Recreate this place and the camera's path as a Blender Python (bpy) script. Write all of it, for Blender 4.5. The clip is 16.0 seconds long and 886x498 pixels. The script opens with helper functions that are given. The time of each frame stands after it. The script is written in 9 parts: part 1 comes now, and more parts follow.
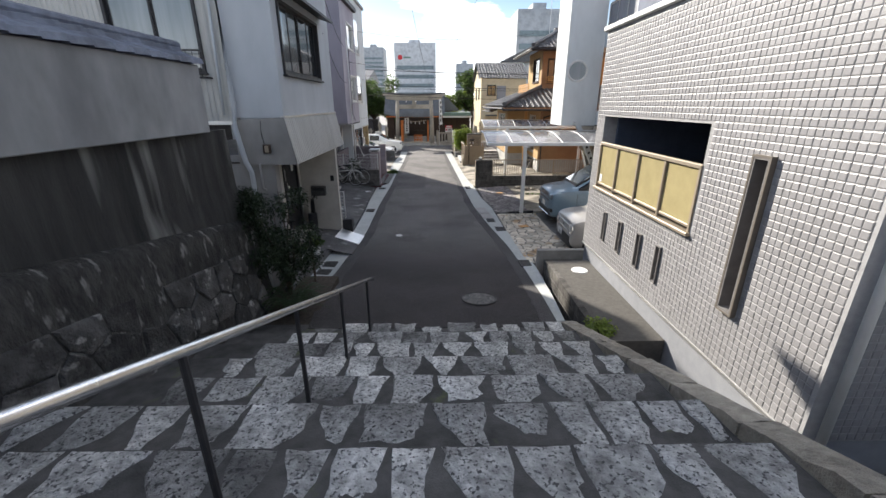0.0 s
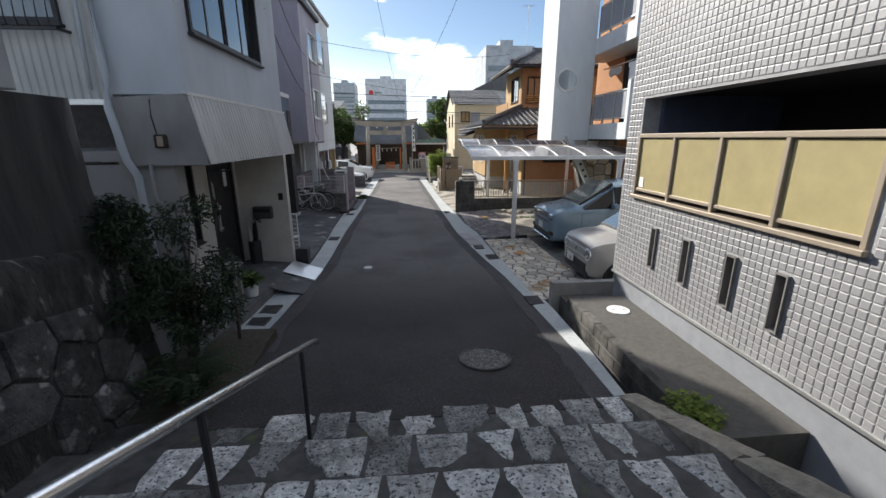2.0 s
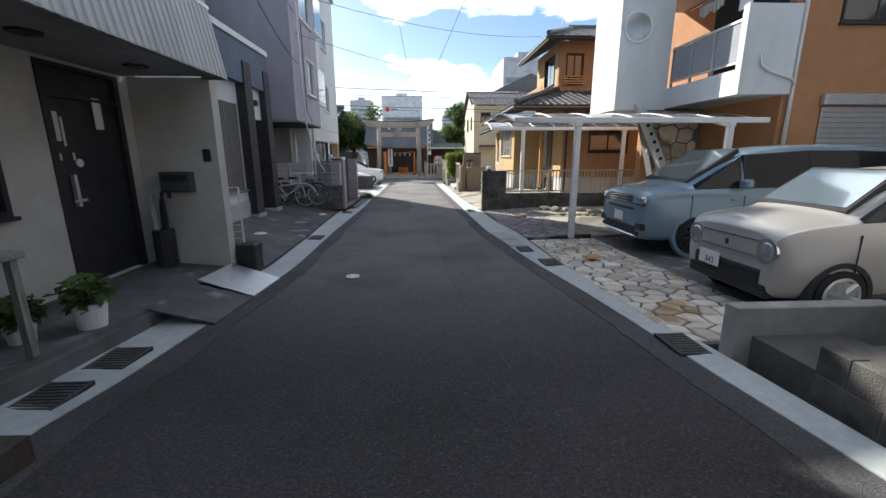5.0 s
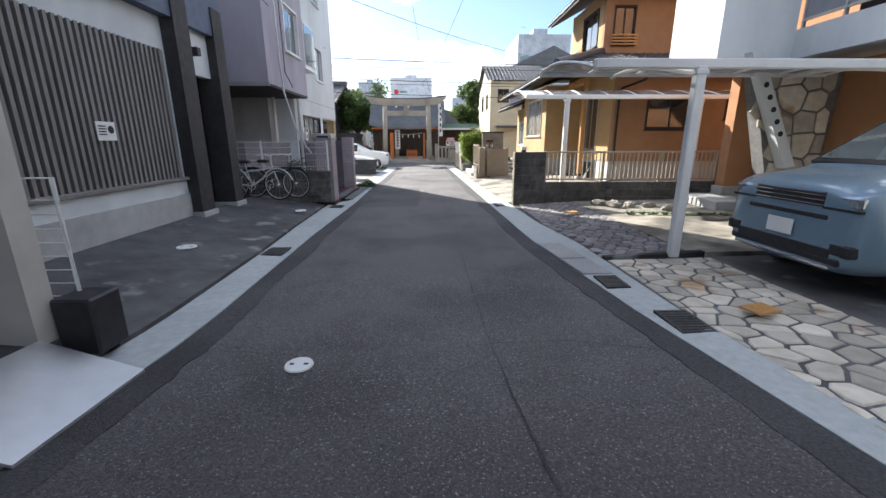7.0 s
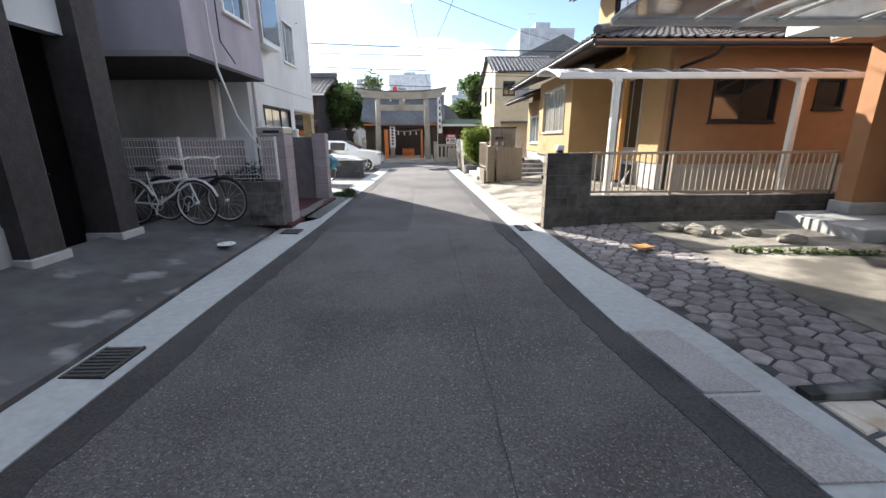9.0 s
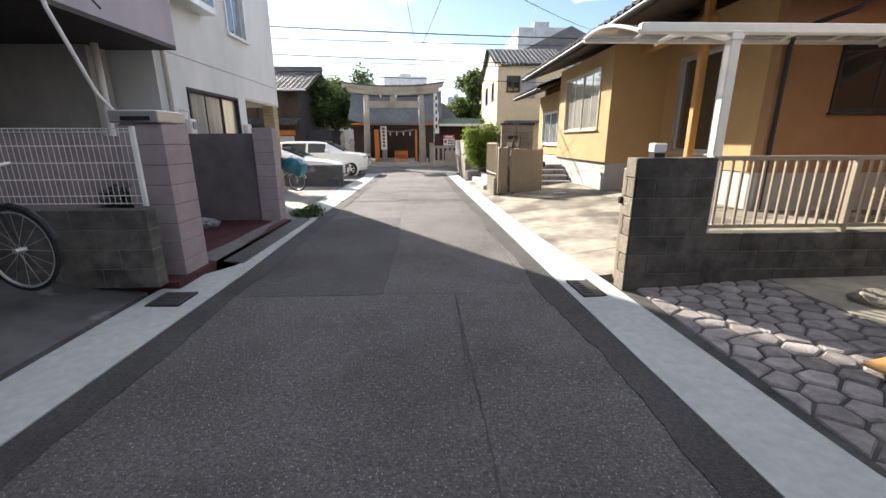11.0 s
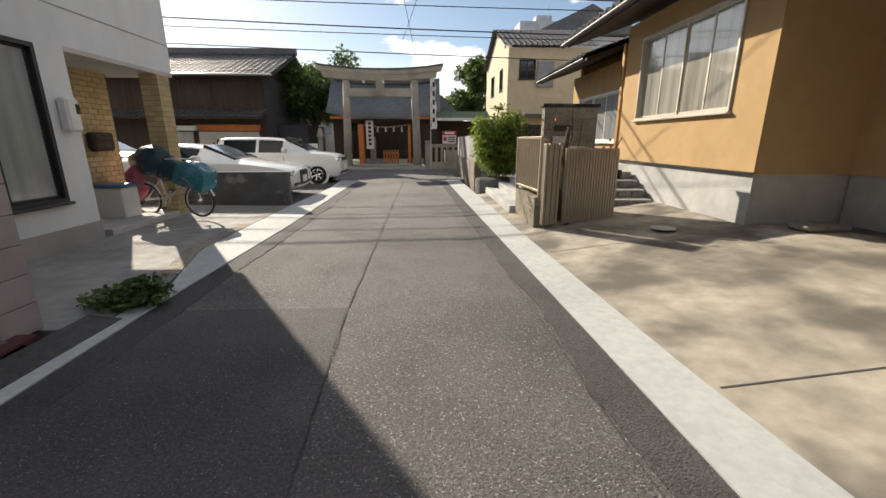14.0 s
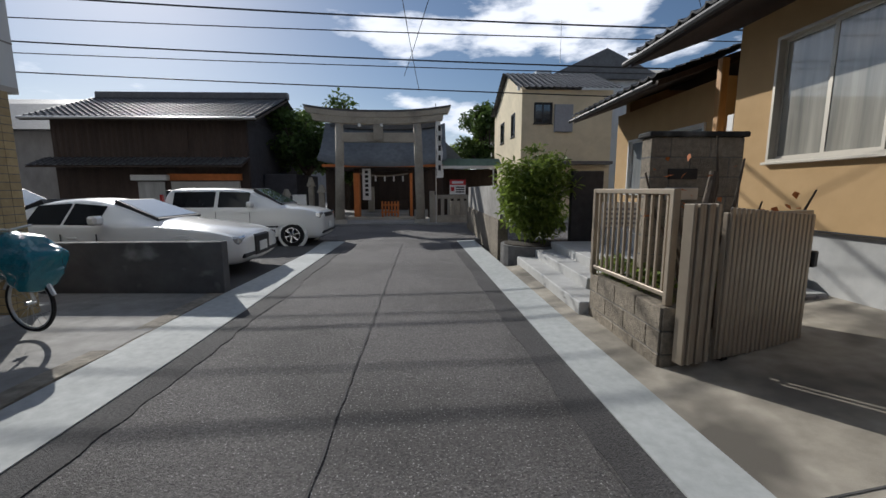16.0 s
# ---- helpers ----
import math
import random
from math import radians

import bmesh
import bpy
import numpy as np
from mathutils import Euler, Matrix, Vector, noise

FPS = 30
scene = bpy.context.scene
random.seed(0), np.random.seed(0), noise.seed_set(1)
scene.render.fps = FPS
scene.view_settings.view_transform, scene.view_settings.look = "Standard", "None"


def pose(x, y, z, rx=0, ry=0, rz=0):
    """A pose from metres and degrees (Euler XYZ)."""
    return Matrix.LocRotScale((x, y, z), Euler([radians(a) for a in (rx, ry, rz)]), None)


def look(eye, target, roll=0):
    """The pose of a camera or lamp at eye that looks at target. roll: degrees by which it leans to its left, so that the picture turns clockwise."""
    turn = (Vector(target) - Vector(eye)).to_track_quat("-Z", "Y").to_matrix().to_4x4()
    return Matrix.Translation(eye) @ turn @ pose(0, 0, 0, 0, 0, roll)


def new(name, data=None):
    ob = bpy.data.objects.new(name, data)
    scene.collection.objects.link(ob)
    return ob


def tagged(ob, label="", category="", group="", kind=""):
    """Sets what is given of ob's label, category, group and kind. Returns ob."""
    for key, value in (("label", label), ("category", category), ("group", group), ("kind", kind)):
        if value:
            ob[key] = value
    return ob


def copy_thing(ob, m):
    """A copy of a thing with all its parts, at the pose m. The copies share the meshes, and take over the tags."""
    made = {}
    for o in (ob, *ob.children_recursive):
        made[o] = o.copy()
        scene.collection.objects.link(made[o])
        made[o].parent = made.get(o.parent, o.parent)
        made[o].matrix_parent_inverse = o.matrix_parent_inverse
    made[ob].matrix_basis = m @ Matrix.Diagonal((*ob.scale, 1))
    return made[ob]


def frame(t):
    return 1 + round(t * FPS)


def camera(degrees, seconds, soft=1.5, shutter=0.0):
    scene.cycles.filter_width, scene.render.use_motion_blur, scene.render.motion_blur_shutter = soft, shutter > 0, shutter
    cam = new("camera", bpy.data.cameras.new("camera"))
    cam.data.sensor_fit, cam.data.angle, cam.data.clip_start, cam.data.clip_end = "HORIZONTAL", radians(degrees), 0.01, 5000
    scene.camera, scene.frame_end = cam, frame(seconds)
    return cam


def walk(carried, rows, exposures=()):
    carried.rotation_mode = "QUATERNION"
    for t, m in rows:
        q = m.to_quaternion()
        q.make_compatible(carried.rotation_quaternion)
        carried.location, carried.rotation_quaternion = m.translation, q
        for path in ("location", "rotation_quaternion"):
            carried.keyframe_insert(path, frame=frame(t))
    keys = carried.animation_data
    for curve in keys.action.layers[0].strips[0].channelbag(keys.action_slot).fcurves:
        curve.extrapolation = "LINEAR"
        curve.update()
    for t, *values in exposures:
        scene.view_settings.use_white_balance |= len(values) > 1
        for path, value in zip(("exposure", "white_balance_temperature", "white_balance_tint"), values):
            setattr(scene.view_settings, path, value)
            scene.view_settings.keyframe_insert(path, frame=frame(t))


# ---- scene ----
cam = camera(95.2, 16.0)
METRES, EYE, TILT, LEAN, TURN = 24.0, 3.79, 0.0, 0.0, -0.8
ROWS = [
    (0.0, 0.0, 0.0, 0.0, -0.02, -19.73, 0.06),
    (0.5, -0.0006, 0.0234, -0.0073, -1.43, -17.75, 0.15),
    (1.0, -0.0033, 0.0475, -0.0163, -2.51, -16.49, 0.13),
    (1.5, -0.004, 0.0712, -0.0237, -3.29, -15.87, 0.16),
    (2.0, -0.0064, 0.0949, -0.031, -3.94, -15.31, 0.17),
    (2.5, -0.0071, 0.1172, -0.0386, -4.41, -14.53, 0.1),
    (3.0, -0.0051, 0.1407, -0.0456, -4.48, -13.5, 0.13),
    (3.5, -0.0046, 0.1661, -0.0559, -4.23, -12.6, 0.08),
    (4.0, -0.0026, 0.1906, -0.0649, -3.73, -12.21, 0.17),
    (4.5, -0.0052, 0.2152, -0.0742, -3.01, -12.3, 0.2),
    (5.0, -0.0072, 0.2445, -0.0839, -1.86, -12.92, 0.25),
    (7.5, -0.0144, 0.4116, -0.0919, -0.54, -15.2, 0.18),
    (8.0, -0.0149, 0.4443, -0.0921, -0.56, -15.26, 0.24),
    (8.5, -0.0129, 0.4763, -0.0924, -0.6, -15.31, 0.27),
    (9.0, -0.0133, 0.5096, -0.093, -0.66, -15.3, 0.25),
    (11.5, -0.0146, 0.6776, -0.0981, -1.35, -14.91, 0.16),
    (12.0, -0.0142, 0.7109, -0.099, -1.44, -14.89, 0.17),
    (12.5, -0.0149, 0.7443, -0.0988, -1.52, -14.88, 0.11),
    (13.0, -0.0147, 0.7793, -0.1001, -1.59, -14.89, 0.05),
    (13.5, -0.014, 0.8126, -0.1012, -1.65, -14.94, 0.05),
    (14.0, -0.0139, 0.8479, -0.1019, -1.62, -14.99, 0.01),
    (14.5, -0.0128, 0.8829, -0.1018, -1.54, -14.88, 0.13),
    (15.0, -0.0156, 0.9169, -0.1003, -1.32, -13.96, 0.09),
    (15.5, -0.0168, 0.9498, -0.0994, -1.18, -11.6, 0.09),
    (16.0, -0.0206, 0.9838, -0.0993, -1.44, -8.36, 0.14),
]
EXPOSURES = [(0, 1.13, 6500, 11), (0.6, 0.87, 6450, 11), (1.5, 0.78, 6400, 11), (2.5, 0.75, 6100, 9), (3.5, 0.62, 6000, 9), (5, 1.1, 6200, 9), (7.5, 1.55, 6150, 11), (9, 1.55, 6250, 11), (11.5, 1.4, 6900, 12),
             (12.5, 1.12, 7350, 12), (14.5, 0.68, 6950, 11), (15.2, 0.5, 6700, 11), (16, -0.22, 6000, 10)]
walk(cam, [(t, pose(0, 0, EYE, TILT, LEAN, TURN) @ pose(METRES * x, METRES * y, METRES * z, 90 + pitch, roll, yaw)) for t, x, y, z, yaw, pitch, roll in ROWS],
     EXPOSURES)

# ---- daylight: low sun ahead and to the left, blue sky with broken cloud ----
SUN_FROM = Vector((-0.56, 0.83, 0)).normalized()
SUN_UP = radians(28.5)
world = bpy.data.worlds.new("world")
scene.world = world
world.use_nodes = True
wn, wl = world.node_tree.nodes, world.node_tree.links
wn.clear()
w_out, w_bg, w_sky = wn.new("ShaderNodeOutputWorld"), wn.new("ShaderNodeBackground"), wn.new("ShaderNodeTexSky")
w_sky.sky_type, w_sky.sun_disc, w_sky.sun_elevation = "NISHITA", False, SUN_UP
w_sky.sun_rotation = math.atan2(SUN_FROM.x, SUN_FROM.y)
w_sky.dust_density, w_sky.ozone_density = 0.5, 2.2
w_co, w_map, w_noise, w_ramp, w_mix = (wn.new("ShaderNodeTexCoord"), wn.new("ShaderNodeMapping"), wn.new("ShaderNodeTexNoise"),
                                       wn.new("ShaderNodeValToRGB"), wn.new("ShaderNodeMix"))
w_map.inputs["Scale"].default_value = (2.2, 2.2, 6.5)
w_map.inputs["Location"].default_value = (0.95, 0.1, 0.4)
w_noise.inputs["Scale"].default_value, w_noise.inputs["Detail"].default_value = 1.3, 8
w_noise.inputs["Roughness"].default_value = 0.55
w_ramp.color_ramp.elements[0].position, w_ramp.color_ramp.elements[1].position = 0.53, 0.61
w_mix.data_type = "RGBA"
w_mix.inputs["B"].default_value = (16.0, 16.0, 16.4, 1)
wl.new(w_co.outputs["Generated"], w_map.inputs["Vector"])
wl.new(w_map.outputs[0], w_noise.inputs["Vector"])
wl.new(w_noise.outputs["Fac"], w_ramp.inputs[0])
wl.new(w_ramp.outputs["Color"], w_mix.inputs["Factor"])
wl.new(w_sky.outputs[0], w_mix.inputs["A"])
# pale haze low over the horizon
w_sep, w_haze, w_low = wn.new("ShaderNodeSeparateXYZ"), wn.new("ShaderNodeMapRange"), wn.new("ShaderNodeMix")
w_haze.interpolation_type = "SMOOTHSTEP"
for sock, v in (("From Min", -0.02), ("From Max", 0.21), ("To Min", 0.9), ("To Max", 0.0)):
    w_haze.inputs[sock].default_value = v
w_low.data_type = "RGBA"
w_low.inputs["B"].default_value = (14.5, 15.0, 15.6, 1)
wl.new(w_co.outputs["Generated"], w_sep.inputs[0])
wl.new(w_sep.outputs["Z"], w_haze.inputs["Value"])
wl.new(w_haze.outputs[0], w_low.inputs["Factor"])
wl.new(w_mix.outputs["Result"], w_low.inputs["A"])
wl.new(w_low.outputs["Result"], w_bg.inputs["Color"])
wl.new(w_bg.outputs[0], w_out.inputs[0])
w_bg.inputs["Strength"].default_value = 0.075

sun = new("sun", bpy.data.lights.new("sun", "SUN"))
sun.data.energy, sun.data.angle, sun.data.color = 5.0, radians(0.5), (1.0, 0.93, 0.82)
sun.matrix_world = look((0, 0, 0), -(SUN_FROM * math.cos(SUN_UP) + Vector((0, 0, math.sin(SUN_UP)))))
sun.location = (-20, 30, 40)


# ---- materials ----
def mat(name, c1, c2=None, scale=6.0, rough=0.75, bump=0.15, bscale=90.0, metal=0.0, big=0.6, bigv=0.25, rnd=0.0, spot=None, spec=0.4,
        stretch=(1, 1, 1), alpha=None, coat=0.0, trans=0.0, island=0.0, dist=0.01, thin=0.0, newer=None):
    """Two-scale noise over world space between c1 and c2, large stains of strength bigv, fine relief, and piece-to-piece variation."""
    m = bpy.data.materials.new(name)
    m.use_nodes = True
    n, l = m.node_tree.nodes, m.node_tree.links
    b = n["Principled BSDF"]
    c2 = c2 or tuple(min(1, v * 0.72) for v in c1)
    geo, mp = n.new("ShaderNodeNewGeometry"), n.new("ShaderNodeMapping")
    mp.inputs["Scale"].default_value = stretch
    l.new(geo.outputs["Position"], mp.inputs["Vector"])

    def noise_tex(sc, detail=5.0, rg=0.6):
        t = n.new("ShaderNodeTexNoise")
        t.inputs["Scale"].default_value, t.inputs["Detail"].default_value, t.inputs["Roughness"].default_value = sc, detail, rg
        l.new(mp.outputs[0], t.inputs["Vector"])
        return t

    def mix(blend, fac, a, bb):
        x = n.new("ShaderNodeMix")
        x.data_type, x.blend_type = "RGBA", blend
        for sock, v in (("Factor", fac), ("A", a), ("B", bb)):
            if isinstance(v, (int, float)):
                x.inputs[sock].default_value = v
            elif isinstance(v, tuple):
                x.inputs[sock].default_value = (*v[:3], 1)
            else:
                l.new(v, x.inputs[sock])
        return x.outputs["Result"]

    def ramp(src, lo, hi):
        r = n.new("ShaderNodeMapRange")
        r.inputs["From Min"].default_value, r.inputs["From Max"].default_value = lo, hi
        l.new(src, r.inputs["Value"])
        return r.outputs[0]

    n1, n2 = noise_tex(scale), noise_tex(big, 4)
    col = mix("MIX", ramp(n1.outputs["Fac"], 0.3, 0.7), c1, c2)
    if bigv:
        sh = tuple(1 - bigv for _ in range(3))
        col = mix("MULTIPLY", ramp(n2.outputs["Fac"], 0.42, 0.68), col, sh)
    if spot:
        sc, lo, hi, cs = spot
        col = mix("MIX", ramp(noise_tex(sc, 3, 0.5).outputs["Fac"], lo, hi), col, cs)
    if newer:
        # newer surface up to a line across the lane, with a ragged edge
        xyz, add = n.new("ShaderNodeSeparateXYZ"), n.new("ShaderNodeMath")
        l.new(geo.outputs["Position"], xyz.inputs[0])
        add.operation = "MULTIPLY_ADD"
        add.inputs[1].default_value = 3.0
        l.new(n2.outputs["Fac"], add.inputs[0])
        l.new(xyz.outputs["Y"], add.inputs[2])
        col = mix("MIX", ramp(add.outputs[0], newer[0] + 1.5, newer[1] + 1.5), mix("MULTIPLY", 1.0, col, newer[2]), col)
    for strength, out in ((rnd, "obj"), (island, "isl")):
        if strength:
            src = n.new("ShaderNodeObjectInfo").outputs["Random"] if out == "obj" else geo.outputs["Random Per Island"]
            hv = n.new("ShaderNodeHueSaturation")
            mr = n.new("ShaderNodeMapRange")
            mr.inputs["To Min"].default_value, mr.inputs["To Max"].default_value = 1 - strength, 1 + strength
            l.new(src, mr.inputs["Value"])
            l.new(mr.outputs[0], hv.inputs["Value"])
            l.new(col, hv.inputs["Color"])
            col = hv.outputs["Color"]
    l.new(col, b.inputs["Base Color"])
    b.inputs["Metallic"].default_value, b.inputs["Specular IOR Level"].default_value = metal, spec
    rr = n.new("ShaderNodeMapRange")
    rr.inputs["To Min"].default_value, rr.inputs["To Max"].default_value = max(0.02, rough - 0.1), min(1, rough + 0.1)
    l.new(n1.outputs["Fac"], rr.inputs["Value"])
    l.new(rr.outputs[0], b.inputs["Roughness"])
    b.inputs["Coat Weight"].default_value = coat
    b.inputs["Transmission Weight"].default_value = trans
    if alpha is not None:
        b.inputs["Alpha"].default_value = alpha
    if bump:
        bp = n.new("ShaderNodeBump")
        bp.inputs["Strength"].default_value, bp.inputs["Distance"].default_value = bump, dist
        l.new(noise_tex(bscale, 4).outputs["Fac"], bp.inputs["Height"])
        l.new(bp.outputs[0], b.inputs["Normal"])
    if thin:
        tr, mx = n.new("ShaderNodeBsdfTranslucent"), n.new("ShaderNodeMixShader")
        mx.inputs[0].default_value = thin
        l.new(col, tr.inputs["Color"])
        l.new(b.outputs[0], mx.inputs[1])
        l.new(tr.outputs[0], mx.inputs[2])
        l.new(mx.outputs[0], n["Material Output"].inputs["Surface"])
    return m


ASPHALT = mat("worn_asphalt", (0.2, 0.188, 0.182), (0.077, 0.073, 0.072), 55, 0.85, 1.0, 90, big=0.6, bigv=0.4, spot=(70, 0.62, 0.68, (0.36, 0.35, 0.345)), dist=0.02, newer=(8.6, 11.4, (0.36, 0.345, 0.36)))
ASPHALT_DARK = mat("dark_asphalt", (0.062, 0.06, 0.063), (0.034, 0.033, 0.035), 50, 0.85, 0.9, 110, big=0.5, bigv=0.35, spot=(120, 0.68, 0.74, (0.24, 0.23, 0.22)), dist=0.014)
# asphalt of the seamed patch, darkened to carry the shadow lying on it
ASPHALT_SHADE = mat("shade_dark_asphalt", (0.14, 0.133, 0.132), (0.06, 0.058, 0.058), 55, 0.85, 0.9, 90, big=0.6, bigv=0.4, spot=(80, 0.64, 0.7, (0.28, 0.27, 0.27)), dist=0.016)
ASPHALT_NEW = mat("new_asphalt", (0.118, 0.114, 0.115), (0.052, 0.05, 0.051), 55, 0.85, 1.0, 90, big=0.7, bigv=0.35, dist=0.02)
GUTTER = mat("gutter_concrete", (0.46, 0.48, 0.475), (0.37, 0.39, 0.385), 14, 0.8, 0.15, 200, big=0.9, bigv=0.15)
CONCRETE = mat("concrete", (0.36, 0.35, 0.33), (0.26, 0.25, 0.235), 5, 0.88, 0.3, 120, big=0.8, bigv=0.35)
CONCRETE_DARK = mat("weathered_concrete", (0.055, 0.054, 0.052), (0.02, 0.02, 0.02), 3, 0.9, 0.5, 40, big=0.5, bigv=0.5, stretch=(1.8, 1.8, 0.24), spot=(1.1, 0.55, 0.66, (0.2, 0.2, 0.19)), dist=0.02)
LOWER_WALL = mat("crusted_stone_face", (0.07, 0.068, 0.064), (0.018, 0.018, 0.017), 6, 0.93, 1.0, 22, big=1.2, bigv=0.5, stretch=(1, 1.6, 0.7), spot=(4.5, 0.6, 0.68, (0.2, 0.195, 0.185)), dist=0.05)
DRIVE = mat("driveway_concrete", (0.44, 0.4, 0.33), (0.27, 0.245, 0.2), 4, 0.88, 0.3, 140, big=0.8, bigv=0.6, spot=(1.1, 0.5, 0.64, (0.12, 0.108, 0.09)))
YARD = mat("yard_concrete", (0.135, 0.133, 0.134), (0.08, 0.079, 0.08), 3, 0.88, 0.4, 110, big=0.5, bigv=0.4, spot=(2.5, 0.6, 0.72, (0.26, 0.26, 0.26)))
BLOCK = mat("concrete_block", (0.16, 0.15, 0.137), (0.075, 0.07, 0.064), 7, 0.92, 0.8, 90, big=1.2, bigv=0.55, rnd=0.18, spot=(2.2, 0.58, 0.7, (0.045, 0.042, 0.04)))
BLOCK_BROWN = mat("split_face_block", (0.36, 0.31, 0.24), (0.22, 0.19, 0.15), 22, 0.95, 1.0, 70, big=1.5, bigv=0.3, rnd=0.15, dist=0.02)
MORTAR = mat("mortar", (0.2, 0.195, 0.19), (0.13, 0.127, 0.122), 9, 0.92, 0.4, 120)
GROUT = mat("dark_grout", (0.4, 0.4, 0.405), (0.32, 0.32, 0.325), 14, 0.9, 0.3, 150)
STEP_MORTAR = mat("step_mortar", (0.1, 0.097, 0.094), (0.05, 0.05, 0.048), 7, 0.9, 0.6, 90, big=1.1, bigv=0.4, spot=(3, 0.66, 0.75, (0.09, 0.11, 0.04)))
STEP_STONE = mat("step_granite", (0.7, 0.7, 0.68), (0.25, 0.25, 0.243), 16, 0.88, 1.0, 38, big=1.3, bigv=0.65, rnd=0.45, spot=(40, 0.56, 0.63, (0.07, 0.07, 0.07)), dist=0.035)
KERB_STONE = mat("kerb_stone", (0.42, 0.38, 0.31), (0.24, 0.215, 0.18), 12, 0.9, 0.9, 60, big=2, bigv=0.3, rnd=0.15, dist=0.02)
WALL_STONE = mat("retaining_stone", (0.12, 0.118, 0.115), (0.03, 0.029, 0.028), 5, 0.92, 1.0, 30, big=1.0, bigv=0.5, rnd=0.45, spot=(6, 0.6, 0.68, (0.24, 0.235, 0.225)), dist=0.04)
WALL_EARTH = mat("wall_joint", (0.04, 0.038, 0.034), (0.02, 0.02, 0.018), 9, 0.95, 0.7, 60)
SOIL = mat("soil", (0.075, 0.06, 0.045), (0.04, 0.033, 0.026), 14, 0.95, 0.9, 60)
PLASTER_GREY = mat("grey_plaster", (0.33, 0.335, 0.345), (0.22, 0.225, 0.235), 2.2, 0.85, 0.15, 160, big=0.6, bigv=0.45, stretch=(1, 1, 0.5))
TILE = mat("glazed_wall_tile", (0.3, 0.296, 0.302), (0.25, 0.247, 0.254), 12, 0.42, 0.3, 45, big=0.7, bigv=0.08, rnd=0.06, island=0.06, spec=0.5, dist=0.006)
PLINTH = mat("grey_plinth", (0.3, 0.31, 0.335), (0.25, 0.262, 0.285), 8, 0.8, 0.15, 200, bigv=0.12)
BEIGE_SLAB = mat("walkway_concrete", (0.115, 0.108, 0.098), (0.085, 0.08, 0.073), 18, 0.85, 0.25, 220, bigv=0.15)
ALU_BEIGE = mat("bronze_aluminium", (0.42, 0.36, 0.28), (0.38, 0.32, 0.25), 6, 0.4, 0, metal=0.4, bigv=0.1)
ALU = mat("silver_aluminium", (0.66, 0.66, 0.65), (0.58, 0.58, 0.57), 6, 0.35, 0, metal=0.75, bigv=0.1)
BRONZE = mat("bronze_frame", (0.2, 0.175, 0.145), (0.16, 0.14, 0.118), 12, 0.5, 0.05, 200, metal=0.3, bigv=0.15)
REVEAL = mat("grey_reveal", (0.2, 0.19, 0.185), (0.15, 0.143, 0.14), 8, 0.7, 0.1, 120)
TRIM_SHADOW = mat("slit_glass", (0.012, 0.012, 0.012), (0.009, 0.009, 0.009), 5, 0.35, 0, bigv=0)
ALU_WHITE = mat("white_aluminium", (0.74, 0.74, 0.72), (0.66, 0.66, 0.64), 6, 0.45, 0, bigv=0.12)
STEEL = mat("stainless_steel", (0.75, 0.75, 0.75), (0.62, 0.62, 0.62), 30, 0.24, 0.05, 300, metal=1.0, bigv=0.05)
IRON_PALE = mat("worn_iron", (0.3, 0.29, 0.28), (0.2, 0.195, 0.19), 20, 0.55, 0.3, 160, metal=0.5)
IRON = mat("cast_iron", (0.11, 0.108, 0.105), (0.065, 0.064, 0.062), 20, 0.6, 0.4, 160, metal=0.4)
DARK_METAL = mat("dark_metal", (0.045, 0.045, 0.048), (0.03, 0.03, 0.033), 9, 0.5, 0.05, 200, metal=0.3)
YELLOW_PANEL = mat("frosted_yellow_panel", (0.4, 0.34, 0.18), (0.34, 0.29, 0.15), 5, 0.35, 0.05, 200, big=0.5, bigv=0.12)
# near-black that stands for the shade inside rooms, trays and holes
VOID_SHADE = mat("interior_shade", (0.03, 0.03, 0.033), (0.02, 0.02, 0.022), 4, 0.9, 0.1)
NAVY = mat("navy_paint", (0.09, 0.115, 0.175), (0.07, 0.09, 0.14), 6, 0.6, 0.1)
WALL_BLUE = mat("pale_blue_render", (0.5, 0.53, 0.56), (0.44, 0.47, 0.5), 2.5, 0.8, 0.12, 150, big=0.5, bigv=0.16, stretch=(1, 1, 0.4))
RIB_METAL = mat("ribbed_metal", (0.52, 0.52, 0.5), (0.44, 0.44, 0.42), 4, 0.5, 0.05, 200, metal=0.1, big=0.8, bigv=0.25, stretch=(1, 1, 0.3))
WALL_GREY = mat("grey_render", (0.34, 0.33, 0.32), (0.27, 0.26, 0.255), 3, 0.85, 0.25, 100, big=0.7, bigv=0.3, stretch=(1, 1, 0.5))
WALL_CREAM = mat("cream_render", (0.55, 0.53, 0.48), (0.48, 0.46, 0.42), 4, 0.85, 0.2, 130, big=0.8, bigv=0.2)
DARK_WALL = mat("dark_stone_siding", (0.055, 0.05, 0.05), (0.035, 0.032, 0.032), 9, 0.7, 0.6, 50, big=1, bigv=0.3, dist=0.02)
SLATE_SIDE = mat("stacked_slate", (0.16, 0.15, 0.145), (0.08, 0.075, 0.073), 24, 0.75, 0.9, 45, stretch=(1, 1, 4), dist=0.02)
SLAT = mat("grey_slat", (0.24, 0.225, 0.215), (0.19, 0.18, 0.17), 6, 0.55, 0.08, 200, stretch=(1, 1, 0.2))
LAVENDER = mat("lavender_siding", (0.39, 0.365, 0.42), (0.33, 0.31, 0.36), 2.5, 0.75, 0.1, 150, big=0.5, bigv=0.2, stretch=(1, 1, 0.4))
